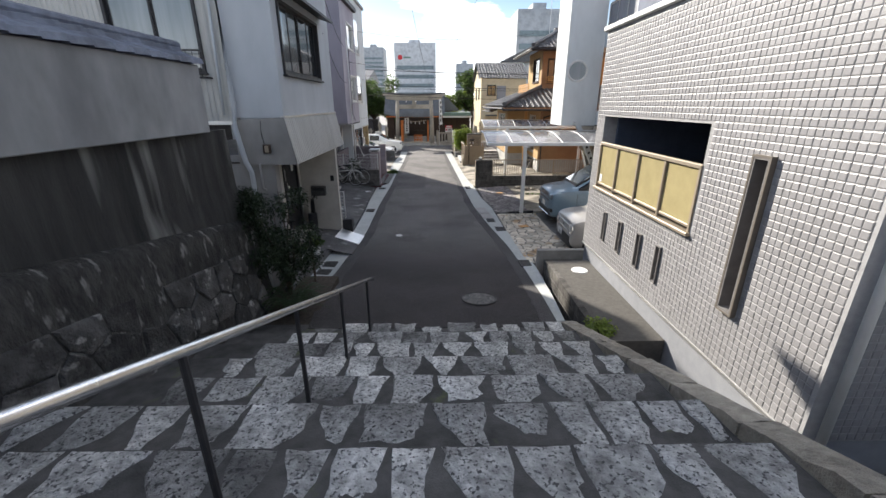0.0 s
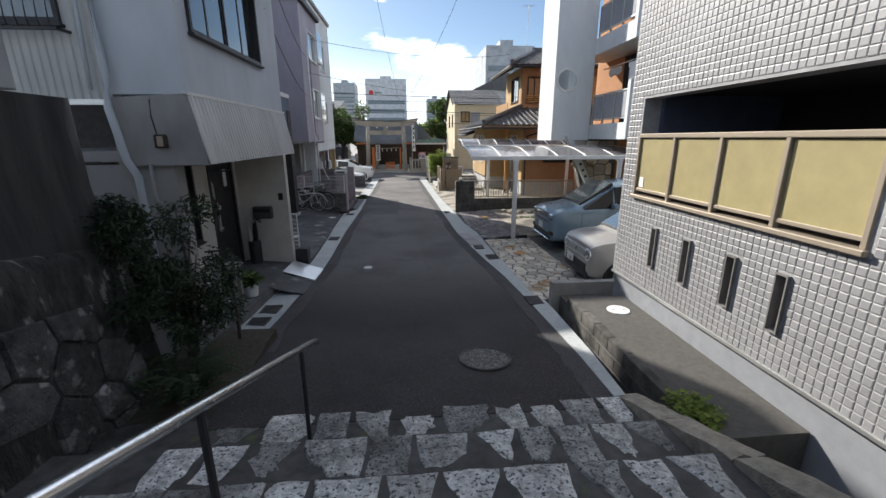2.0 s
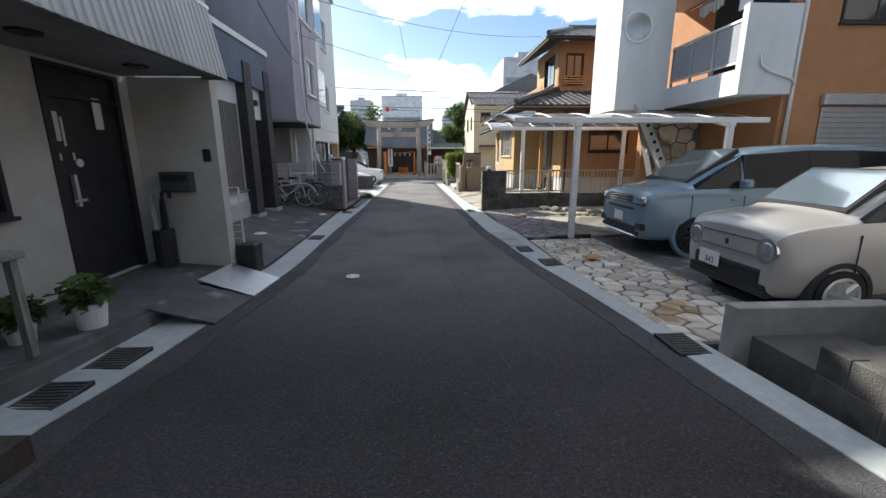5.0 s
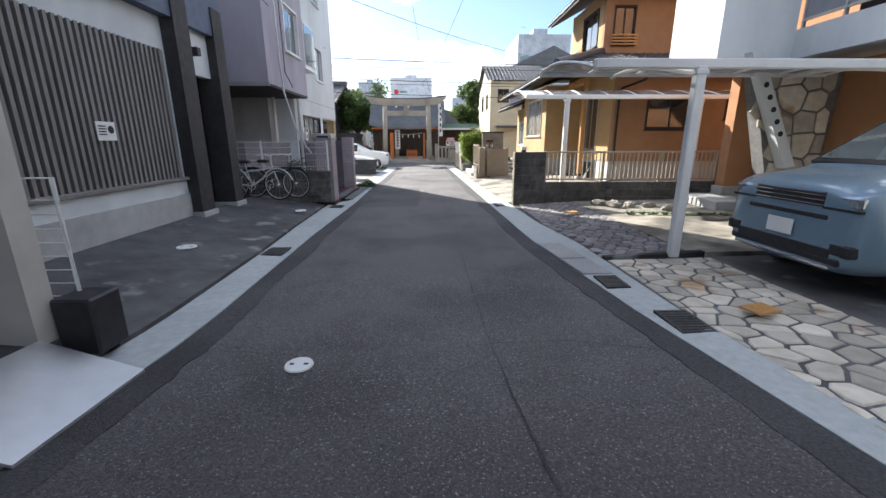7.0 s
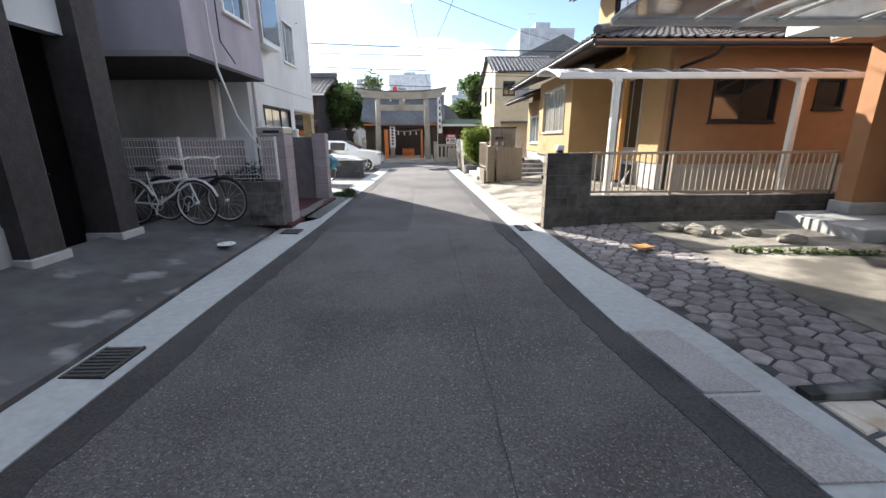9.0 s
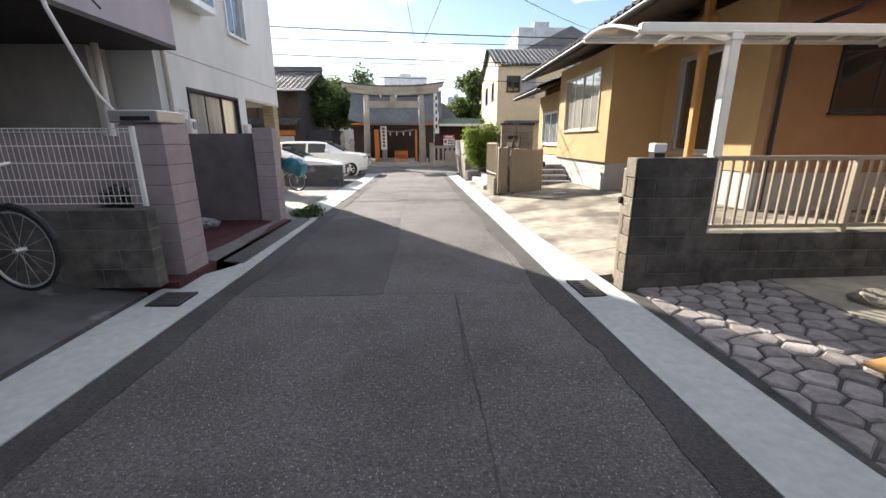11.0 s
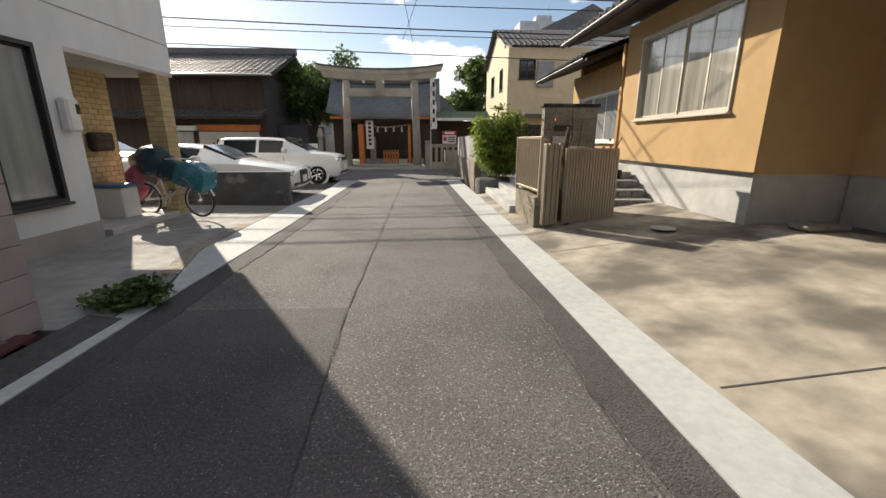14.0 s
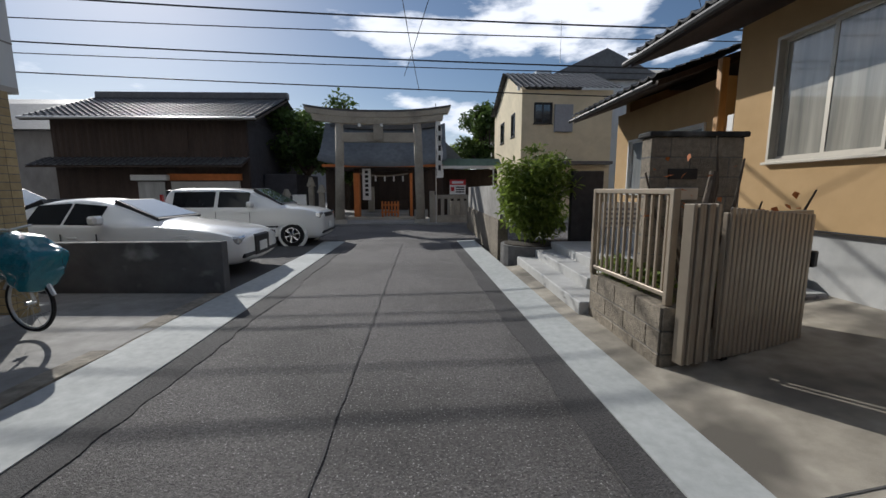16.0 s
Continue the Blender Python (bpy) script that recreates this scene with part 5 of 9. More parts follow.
# ---- tiled block: balcony screen, slit frames ----
scr = thing("balcony_screen", "bronze balcony rail with four frosted yellow panels", "balcony screen", (3.19, 4.85, 2.2))
part("top_rail", box(-0.02, 0.05, 0, 3.17, 0.84, 0.9, 0.01), ALU_BEIGE, scr)
part("bottom_sill", box(-0.06, 0.2, -0.02, 3.19, 0, 0.05, 0.008), ALU_BEIGE, scr)
part("mid_rail", box(-0.005, 0.035, 0, 3.17, 0.1, 0.14, 0.006), ALU_BEIGE, scr)
for i in range(5):
    part("post", box(-0.02, 0.045, i * 0.785 + (0 if i else 0.0), i * 0.785 + 0.05, 0.05, 0.86, 0.006), ALU_BEIGE, scr)
for i in range(4):
    part("panel", box(0.012, 0.024, 0.06 + i * 0.785, 0.775 + i * 0.785, 0.14, 0.83), YELLOW_PANEL, scr, "frosted yellow panel")
part("notice", box(0.005, 0.011, 2.98, 3.08, 0.16, 0.3), PAPER, scr, "small white notice")
for a, b, z0, z1 in [(a, b, 1.31, 1.87) for a, b in SLITS] + [(3.82, 4.03, 1.64, 3.3)]:
    COUNT["window"] += 1
    w = thing("window_%d" % COUNT["window"], "narrow slit window in a deep metal frame", "window", kind="structure")
    bm = bmesh.new()
    out, t = (0.015, 0.015) if b - a < 0.2 else (0.035, 0.022)
    for q in ((a, b, z1 - t, z1), (a, b, z0, z0 + t), (a, a + t, z0 + t, z1 - t), (b - t, b, z0 + t, z1 - t)):
        fbox("x", -1, 3.17, *q, -0.25, out, 0, bm)
    part("reveal", bm, REVEAL, w)
    if b - a > 0.2:
        fr = bmesh.new()
        for q in ((a - 0.02, b + 0.02, z1, z1 + 0.02), (a - 0.02, b + 0.02, z0 - 0.02, z0), (a - 0.02, a, z0, z1), (b, b + 0.02, z0, z1)):
            fbox("x", -1, 3.17, *q, -0.02, out + 0.004, 0, fr)
        part("window_frame", fr, BRONZE, w, "thin bronze frame")
    part("pane", fbox("x", -1, 3.17, a + t, b - t, z0 + t, z1 - t, -0.16, -0.15), TRIM_SHADOW, w)
part("door_lamp", rod((5.15, 6.3, 3.15), (5.2, 6.3, 3.15), 0.07, seg=16), ALU, hb)
solo("drain_pipe", tube([(3.3, 2.68, -0.2), (3.3, 2.68, 7)], 0.04, 10), ALU_WHITE, "grey drain pipe at the block's corner", "pipe", smooth=True)
for (x, y, z, r, m_, lb) in [(2.85, 7.47, 0.637, 0.16, PAPER, "white round access cover on the walkway"), (-1.16, 11.65, road_z(11.65) + 0.012, 0.1, PAPER, "small white round cover in the asphalt"),
                             (-3.61, 14.56, 0.175, 0.13, PAPER, "white round cover in the forecourt"), (-3.1, 17.9, 0.115, 0.12, PAPER, "white round cover in the forecourt")]:
    cv = thing("access_cover", lb, "cover", (x, y, z))
    part("lid", disc((0, 0, 0), r, 0.012, 28, None, r * 0.95), m_, cv)
    for s in (1, -1):
        part("slot", box(s * r * 0.5 - 0.015, s * r * 0.5 + 0.015, -0.01, 0.01, 0.011, 0.0145), PLASTIC_BLACK, cv)

# ornate manhole lid in the lane
mh = thing("manhole_cover", "ornate cast iron manhole cover in the lane", "manhole cover", (0.76, 6.72, road_z(6.72) + 0.006))
mh.rotation_euler = (math.atan(-0.1), 0, 0)
part("ring", torus((0, 0, 0.002), 0.315, 0.012, "z", 40, 6, disc((0, 0, -0.03), 0.31, 0.03, 40)), IRON, mh)
rng = random.Random(5)
bm = bmesh.new()
for k in range(260):
    a, r = rng.uniform(0, 6.283), 0.285 * math.sqrt(rng.random())
    d = rng.uniform(0, 3.14)
    rod((r * math.cos(a) - 0.018 * math.cos(d), r * math.sin(a) - 0.018 * math.sin(d), 0.001), (r * math.cos(a) + 0.018 * math.cos(d), r * math.sin(a) + 0.018 * math.sin(d), 0.001), 0.007, 0.005, 5, bm)
part("relief", bm, IRON_PALE, mh, "raised flower relief")


def grate(x, y, z, w, l, label, bars=9, solid=False, rz=0):
    g = thing("drain_grate", label, "drain grate", (x, y, z), rz, "grates in the gutters")
    part("tray", box(-w / 2, w / 2, -l / 2, l / 2, -0.02, 0.004), VOID_SHADE if not solid else IRON, g)
    part("rim", box(-w / 2, -w / 2 + 0.02, -l / 2, l / 2, 0.004, 0.012), IRON, g)
    part("rim", box(w / 2 - 0.02, w / 2, -l / 2, l / 2, 0.004, 0.012), IRON, g)
    for i in range(bars):
        yy = -l / 2 + (i + 0.5) * l / bars
        part("bar", box(-w / 2 + 0.02, w / 2 - 0.02 if not solid else 0.0, yy - l / bars * 0.28, yy + l / bars * 0.28, 0.004, 0.012), IRON, g)
    return g


for x, y, w, l in [(-2.55, 8.35, 0.3, 0.34), (-2.55, 8.95, 0.3, 0.36), (-2.53, 14.9, 0.3, 0.42), (-2.62, 19.2, 0.3, 0.34), (2.08, 8.95, 0.26, 0.4), (2.0, 12.3, 0.3, 0.46), (1.83, 13.4, 0.26, 0.4)]:
    grate(x, y, road_z(y) + 0.03, w, l, "black steel drain grate in the pale gutter")
grate(1.47, 19.34, road_z(19.3) + 0.03, 0.23, 0.46, "cast iron gutter cover with slots and a round crest", 7, True, 3)
for y0, y1 in ((13.7, 14.35), (14.4, 15.25)):
    solo("gutter_slab", strip(line(RIGHT_IN, 0.0), line(RIGHT_IN, 0.36), y0, y1, lambda y: road_z(y) + 0.034, lambda y: road_z(y) + 0.036, 0.2, 1, 0.05), GRANITE_SLAB,
         "speckled granite slab laid in the gutter", "gutter slab", "structure")
for x, y in ((2.75, 17.6), (2.75, 12.4)):
    cv = thing("valve_cover", "small rusty yellow valve cover in the paving", "cover", (x, y, 0.085 if y > 15 else 0.1), 15)
    part("lid", box(-0.14, 0.14, -0.1, 0.1, 0, 0.02, 0.006), WOOD_POST, cv)

# handrail
hr = thing("handrail", "round stainless handrail on thin dark posts beside the steps", "handrail")
part("rail", tube([(-1.0, 5.7, 1.26)] + [(-1.0, 5.6 - i * 0.55, 1.315 + i * 0.55 * 0.37) for i in range(14)] , 0.026, 12), STEEL, hr, smooth=True)
for y in (5.2, 3.78, 2.55, 1.36, 0.1, -1.2):
    zg = 0.45 + (5.77 - y) / STEP_GO * STEP_RISE
    part("post", rod((-1.0, y, zg - 0.15), (-1.0, y, 1.3 + (5.6 - y) * 0.37), 0.018, seg=8), DARK_METAL, hr)


# ---- ochre house: windows, eaves, roofs, porch ----
window("x", -1, 4.2, 26.12, 28.75, 1.74, 3.24, 4, ALU_BEIGE_PALE, GLASS_CURTAIN, 0.03, 0.035, label="wide white framed window with pale curtains")
window("x", -1, 4.9, 31.0, 33.8, 1.3, 2.6, 3, ALU_WHITE, GLASS_PALE, 0.04, label="white framed sliding window")
window("y", -1, 22.3, 6.5, 8.1, 1.9, 2.95, 2, DARK_METAL, GLASS_DARK, 0.03, label="dark sliding window with a shutter")
window("y", -1, 22.3, 9.0, 9.7, 2.2, 2.9, 1, DARK_METAL, GLASS_DARK, 0.03, label="small dark framed window")
window("x", -1, 5.5, 23.6, 24.97, 1.2, 3.2, 2, ALU, GLASS_DARK, 0.03, label="tall dark terrace window")
window("y", -1, 25.0, 6.3, 7.1, 4.9, 6.2, 2, WOOD_DARK, GLASS_DARK, 0.03, label="upper window with a timber rail")
window("x", -1, 6.0, 25.6, 27.2, 5.0, 6.3, 2, WOOD_DARK, GLASS_DARK, 0.03)
part("gable_wall", box(6.0, 6.2, 25.0, 25.2, 3.9, 4.3), OCHRE, h6)
part("porch_back", box(5.6, 5.75, 29.6, 30.6, 0.6, 3.5), OCHRE, h6)
part("rear_wall", box(11.8, 12, 24, 34.5, 0, 4.3), OCHRE, h6)
part("rear_wall", box(5.1, 11.8, 34.3, 34.5, 0, 4.0), OCHRE, h6)
part("rear_roof", slab_between((6.0, 28.6, 4.6), (12, 28.6, 4.6), (12, 30.9, 4.5), (6.0, 30.9, 4.5), 0.12), ROOF, h6, "flat grey rear roof")
part("rear_roof", slab_between((6.1, 30.95, 4.1), (12, 30.95, 4.1), (12, 34.9, 4.02), (6.1, 34.9, 4.02), 0.1), ROOF, h6, "flat grey rear roof")
part("upper_back_roof", slab_between((7.6, 28.0, 7.9), (12, 28.0, 7.9), (12, 29.3, 7.4), (7.6, 29.3, 7.4), 0.12), ROOF, h6)
for z in (0.926,):
    part("drip_line", box(4.17, 4.2, 25.48, 29.4, z, z + 0.02), DARK_METAL, h6)
# lower roof over the front rooms
HIP_A, HIP_B = Vector((3.4, 21.7, 0)), Vector((6.0, 25.0, 0))
HIP_N = Vector((HIP_B.y - HIP_A.y, HIP_A.x - HIP_B.x, 0)).normalized()


def hip_cut(bm, co, no):
    """Cuts a roof slope along an upright plane and drops the part that the normal points to."""
    bmesh.ops.bisect_plane(bm, geom=bm.verts[:] + bm.edges[:] + bm.faces[:], plane_co=co, plane_no=no, clear_outer=True)
    return bm


part("front_eave", slab_between((3.4, 21.7, 3.6), (3.4, 30.9, 3.6), (6.0, 30.9, 4.5), (6.0, 25.0, 4.5), 0.1), WOOD_DARK, h6, "dark boarded eave")
part("front_roof", hip_cut(tiled_roof((3.36, 21.66, 3.68), (3.36, 30.95, 3.68), (2.8, 0, 0.98)), HIP_A, HIP_N), ROOF, h6, "grey pan tile roof")
part("porch_eave", slab_between((3.9, 30.9, 3.3), (3.9, 35, 3.3), (6.2, 35, 4.1), (6.2, 30.9, 4.1), 0.1), WOOD_DARK, h6)
part("porch_roof", tiled_roof((3.86, 30.9, 3.38), (3.86, 35.1, 3.38), (2.3, 0, 0.82)), ROOF, h6)
part("side_eave", slab_between((3.4, 21.7, 3.55), (12, 21.7, 3.55), (12, 25.0, 4.45), (6.0, 25.0, 4.45), 0.1), WOOD_DARK, h6)
part("side_fascia", box(3.38, 12, 21.66, 21.7, 3.44, 3.6), SHADED_OCHRE, h6)
part("side_roof", hip_cut(tiled_roof((3.3, 21.66, 3.64), (12, 21.66, 3.64), (0.0, 3.4, 1.0)), HIP_A, -HIP_N), ROOF, h6, "grey pan tile roof")
part("hip_ridge", tube([(3.4, 21.7, 3.78), (4.7, 23.35, 4.26), (6.0, 25.0, 4.74)], 0.1, 8), ROOF, h6)
part("gutter", tube([(3.32, 21.6, 3.56), (3.32, 31.0, 3.56)], 0.05, 8), PLASTIC_BLACK, h6, "dark eave gutter")
part("gutter", tube([(3.32, 21.6, 3.5), (12, 21.6, 3.5)], 0.05, 8), PLASTIC_BLACK, h6)
part("gutter", tube([(3.82, 30.9, 3.26), (3.82, 35.1, 3.26)], 0.045, 8), PLASTIC_BLACK, h6)
for x, y in ((4.55, 30.2),):
    part("porch_post", box(x - 0.06, x + 0.06, y - 0.06, y + 0.06, 0.6, 3.45, 0.01), WOOD_POST, h6, "orange timber post")
part("terrace_post", box(4.82, 4.95, 23.25, 23.38, 0.35, 3.9, 0.012), WOOD_POST, h6, "tall orange timber post")
part("post_base", box(4.77, 5.0, 23.2, 23.43, 0.26, 0.37, 0.01), FOUND, h6)
part("post_shoe", box(4.815, 4.955, 23.245, 23.385, 0.37, 0.45), DARK_METAL, h6)
part("beam", box(4.8, 4.97, 23.2, 25.5, 3.4, 3.57), WOOD_POST, h6)
# upper roof
part("upper_eave", slab_between((5.2, 24.1, 6.6), (12, 24.1, 6.6), (12, 28, 7.9), (7.6, 28, 7.9), 0.12), WOOD_DARK, h6)
part("upper_roof", hip_cut(tiled_roof((5.2, 24.05, 6.66), (12, 24.05, 6.66), (0.0, 3.9, 1.35)), Vector((5.2, 24.1, 0)), -Vector((3.9, -2.4, 0)).normalized()), ROOF, h6, "grey pan tile roof")
part("upper_eave", slab_between((5.2, 24.1, 6.6), (5.2, 29.3, 6.6), (7.6, 29.3, 7.9), (7.6, 28.0, 7.9), 0.12), WOOD_DARK, h6)
part("upper_roof", hip_cut(tiled_roof((5.15, 24.05, 6.66), (5.15, 29.4, 6.66), (2.4, 0.0, 1.35)), Vector((5.2, 24.1, 0)), Vector((3.9, -2.4, 0)).normalized()), ROOF, h6)
part("ridge", box(7.3, 12, 27.9, 28.2, 7.9, 8.2, 0.03), ROOF, h6)
part("hip_ridge", tube([(5.2, 24.1, 6.78), (6.3, 25.9, 7.36), (7.5, 28.0, 8.05)], 0.11, 8), ROOF, h6)
part("gutter", tube([(5.12, 24.0, 6.56), (12, 24.0, 6.56)], 0.05, 8), PLASTIC_BLACK, h6)
part("gutter", tube([(5.1, 24.0, 6.56), (5.1, 29.3, 6.56)], 0.05, 8), PLASTIC_BLACK, h6)
for i in range(5):
    part("balcony_slat", box(5.35, 5.4, 25.4, 28.4, 4.35 + i * 0.12, 4.43 + i * 0.12), WOOD_POST, h6)
part("balcony_floor", box(5.35, 6.0, 25.4, 28.4, 4.2, 4.3), WOOD_DARK, h6)
for i in range(4):
    part("window_rail", box(6.2, 7.2, 24.86, 24.9, 4.9 + i * 0.1, 4.95 + i * 0.1), WOOD_POST, h6)
part("bay_window", box(9.0, 10.6, 24.7, 25.0, 4.8, 6.2, 0.02), WOOD_POST, h6, "timber boxed bay window")
part("wall_lamp", box(4.36, 4.5, 29.62, 29.76, 2.25, 2.5, 0.01), PAPER, h6, "square paper-like porch lamp")
part("downpipe", tube([(6.15, 21.62, 3.45), (6.05, 21.7, 3.3), (5.62, 22.2, 3.12), (5.58, 22.24, 2.9), (5.58, 22.24, 0.3)], 0.035, 8), PLASTIC_BLACK, h6)
part("downpipe", tube([(4.85, 30.55, 3.3), (4.85, 30.55, 0.9)], 0.03, 8), PLASTIC_BLACK, h6)
for x0, x1, y0, y1, z in ((4.55, 5.2, 24.95, 25.4, 0.1),):
    ac = thing("stone_block", "low flat stone by the house wall", "stone", (x0, y0, 0.26))
    part("stone", box(0, 0.6, 0, 0.3, 0, 0.08, 0.03), KERB_STONE, ac)
board = thing("leaning_board", "dark board leaning on the foundation", "board", (5.25, 23.7, 0.26))
part("panel", prism([(0.0, 0.0), (0.06, 0.0), (0.24, 0.55), (0.21, 0.55)], "y", 0.0, 0.95), DARK_METAL, board)
for k in range(4):
    st = solo("entry_step", box(3.02, 4.17, 27.72 + 0.3 * k, 30.9, 0.0 if not k else 0.13 + 0.15 * k, 0.28 + 0.15 * k, 0.008), FOUND, "pale slab step faced with small dark granite setts", "step", "structure")
    for i in range(9):
        part("sett", box(3.03 + i * 0.126, 3.145 + i * 0.126, 27.69 + 0.3 * k, 27.722 + 0.3 * k, 0.15 + 0.15 * k, 0.262 + 0.15 * k, 0.008), COBBLE, st)

# ---- fittings of the balcony building ----
for z in (3.25, 6.05):
    bf = thing("balcony_rail", "silver balcony rail with frosted panels", "balcony rail", (6.44, 14.6, z + 0.25))
    part("top_rail", box(-0.03, 0.03, 0, 2.35, 0.92, 0.98, 0.01), ALU, bf)
    part("bottom_rail", box(-0.02, 0.02, 0, 2.35, 0.12, 0.16), ALU, bf)
    for i in range(4):
        part("post", box(-0.025, 0.025, i * 0.78 - 0.02, i * 0.78 + 0.02, 0, 0.95), ALU, bf)
    for i in range(3):
        part("panel", box(-0.006, 0.006, i * 0.78 + 0.03, i * 0.78 + 0.75, 0.17, 0.91), PLINTH, bf)
part("porthole_ring", torus((5.45, 16.98, 4.98), 0.36, 0.04, "y", 32, 8), ALU_WHITE, h5)
part("porthole", rod((5.45, 17.0, 4.98), (5.45, 16.97, 4.98), 0.35, seg=32), GLASS_PALE, h5, "round porthole window")
part("porthole_ring", torus((5.45, 16.98, 8.1), 0.36, 0.04, "y", 32, 8), ALU_WHITE, h5)
part("porthole", rod((5.45, 17.0, 8.1), (5.45, 16.97, 8.1), 0.35, seg=32), GLASS_PALE, h5)
# dark sheet on the wall in place of the shade in the balcony
part("balcony_void", box(7.46, 7.498, 14.8, 17.0, 3.2, 5.75), VOID_SHADE, h5)
part("stone_pillar", prism([(6.6, 0.1), (7.4, 0.1), (7.5, 3.0), (5.75, 3.0)], "y", 17.05, 17.35), MORTAR, h5, "slanted pillar faced with crazy stone")
part("slanted_beam", prism([(5.5, 3.1), (5.7, 3.1), (6.72, 1.1), (6.52, 1.05)], "y", 16.8, 17.0), WHITE_WALL, h5, "white slanted beam edging the stone pillar")
for k in range(5):
    part("beam_hole", rod((5.87 + 0.11 * k, 16.797, 2.55 - 0.215 * k), (5.87 + 0.11 * k, 16.85, 2.55 - 0.215 * k), 0.05, seg=18), VOID_SHADE, h5, "round dark hole in the beam")
part("orange_column", box(6.8, 7.45, 18.75, 19.05, 0.5, 3.05), ORANGE, h5, "orange rendered entrance column")
part("column_foot", box(6.75, 7.5, 18.7, 19.1, 0.3, 0.5, 0.01), FOUND, h5)
part("entrance_slab", box(5.9, 7.5, 17.6, 19.15, 0.0, 0.3, 0.015), FOUND, h5, "pale tiled entrance step")
part("canopy", box(6.2, 7.5, 18.3, 19.15, 3.0, 3.5), ORANGE, h5, "orange soffit of the entrance canopy")
part("canopy_fascia", ribs("y", -1, 18.295, 6.2, 7.5, 3.04, 3.52, 0.09, 0.02), ALU_WHITE, h5, "white ribbed fascia")
part("canopy_fascia", ribs("x", -1, 6.195, 18.3, 19.15, 3.04, 3.52, 0.09, 0.02), ALU_WHITE, h5, "white ribbed fascia")
part("entrance_door", box(7.42, 7.49, 17.7, 18.6, 0.3, 2.5), ALU, h5)
window("y", -1, 14.6, 8.46, 10.1, 4.4, 5.7, 2, DARK_METAL, GLASS_DARK, 0.03)
sh = thing("roller_shutter", "grey roller shutter in the orange wall", "shutter", (8.4, 14.58, 0.2))
part("housing", box(-0.05, 3.0, -0.12, 0, 2.6, 2.82, 0.01), ALU, sh)
for i in range(24):
    part("shutter_slat", box(0, 2.95, -0.04, 0, i * 0.107, i * 0.107 + 0.1, 0.012), ALU, sh)
pipe("drain_pipe", [(7.62, 14.5, 9), (7.62, 14.5, 0.2)], 0.04, ALU_WHITE, "white drain pipe on the orange wall")
pipe("balcony_drain", [(6.75, 14.38, 3.75), (6.75, 14.36, 3.55), (7.0, 14.37, 3.42), (7.45, 14.38, 3.3), (7.6, 14.48, 3.2)], 0.03, ALU_WHITE, "white balcony drain pipe")
pole = thing("laundry_pole", "steel laundry pole with hung washing on the balcony", "laundry pole", (6.65, 14.6, 5.3))
part("pole", rod((0, -0.1, 0), (0, 2.2, 0), 0.016, seg=8), STEEL, pole)
part("shirt", prism([(-0.22, 0), (0.22, 0), (0.24, -0.12), (0.16, -0.14), (0.17, -0.5), (-0.17, -0.5), (-0.16, -0.14), (-0.24, -0.12)], "x", -0.02, 0.02), PAPER, pole, "white shirt").location = (0, 0.3, -0.05)
for i in range(7):
    part("washing", box(-0.02, 0.02, 1.0 + i * 0.12, 1.08 + i * 0.12, -0.26 - 0.03 * (i % 3), -0.06, 0.01), WALL_CREAM, pole)
mb = thing("entry_post", "dark entrance post with intercom and letterbox", "intercom post", (6.6, 17.45, 0.12))
part("post", box(-0.06, 0.06, -0.06, 0.06, 0, 1.25, 0.01), DARK_METAL, mb)
part("post", box(0.12, 0.2, -0.06, 0.06, 0, 1.2, 0.01), ALU, mb)
part("letterbox", box(-0.08, 0.28, -0.1, 0.1, 0.85, 1.1, 0.015), ALU, mb)
bx = thing("storage_box", "black plastic storage box with a teal lid", "box", (6.5, 16.4, 0.12))
part("body", box(0, 0.5, 0, 0.38, 0, 0.28, 0.02), PLASTIC_BLACK, bx)
part("lid", box(-0.02, 0.5, -0.02, 0.4, 0.28, 0.33, 0.015), mat("teal_plastic", (0.15, 0.32, 0.3), (0.12, 0.28, 0.26), 5, 0.5, 0), bx)
rng = random.Random(9)
for i, (x, y, s) in enumerate([(4.0, 18.35, 0.24), (4.35, 18.3, 0.2), (4.75, 18.2, 0.18), (3.75, 18.6, 0.2), (5.0, 17.75, 0.2)]):
    bm = bmesh.new()
    bmesh.ops.create_icosphere(bm, subdivisions=2, radius=1.0)
    for v in bm.verts:
        v.co *= 1 + 0.3 * noise.noise(v.co * 1.6 + Vector((i * 7, 0, 0)))
        v.co = Vector((v.co.x * s, v.co.y * s * 0.7, max(-0.05, v.co.z * s * 0.45)))
    r = thing("garden_stone", "rough grey garden stone on the slab", "stone", (x, y, 0.13), rng.uniform(0, 180), "stones along the slab")
    part("stone", bm, KERB_STONE, r)
solo("joint_weeds", leaves([(3.9 + 0.22 * i, 17.3 - 0.04 * i, 0.13, 0.13, 0.05, 0.03) for i in range(9)], 500, 0.05, 4), LEAF, "low weeds growing in the slab joint", "weeds", "stuff")

# ---- fittings of the pale blue house ----
part("hood", prism([(-2.75, 5.66), (-2.75, 5.8), (-2.42, 5.6), (-2.42, 5.55)], "y", 7.75, 10.75), DARK_METAL, h1, "dark window hood")
dr = thing("balconette_rail", "dark steel balconette rail below the window", "rail", (-5.55, 7.5, 4.2))
part("top_bar", box(0, 1.65, -0.02, 0.02, 0.42, 0.45), DARK_METAL, dr)
part("bottom_bar", box(0, 1.65, -0.02, 0.02, 0.0, 0.03), DARK_METAL, dr)
for i in range(15):
    part("bar", tube([(0.05 + i * 0.11, 0, 0.43), (0.05 + i * 0.11, -0.03, 0.1), (0.05 + i * 0.11, 0, 0.0)], 0.008, 5), DARK_METAL, dr)
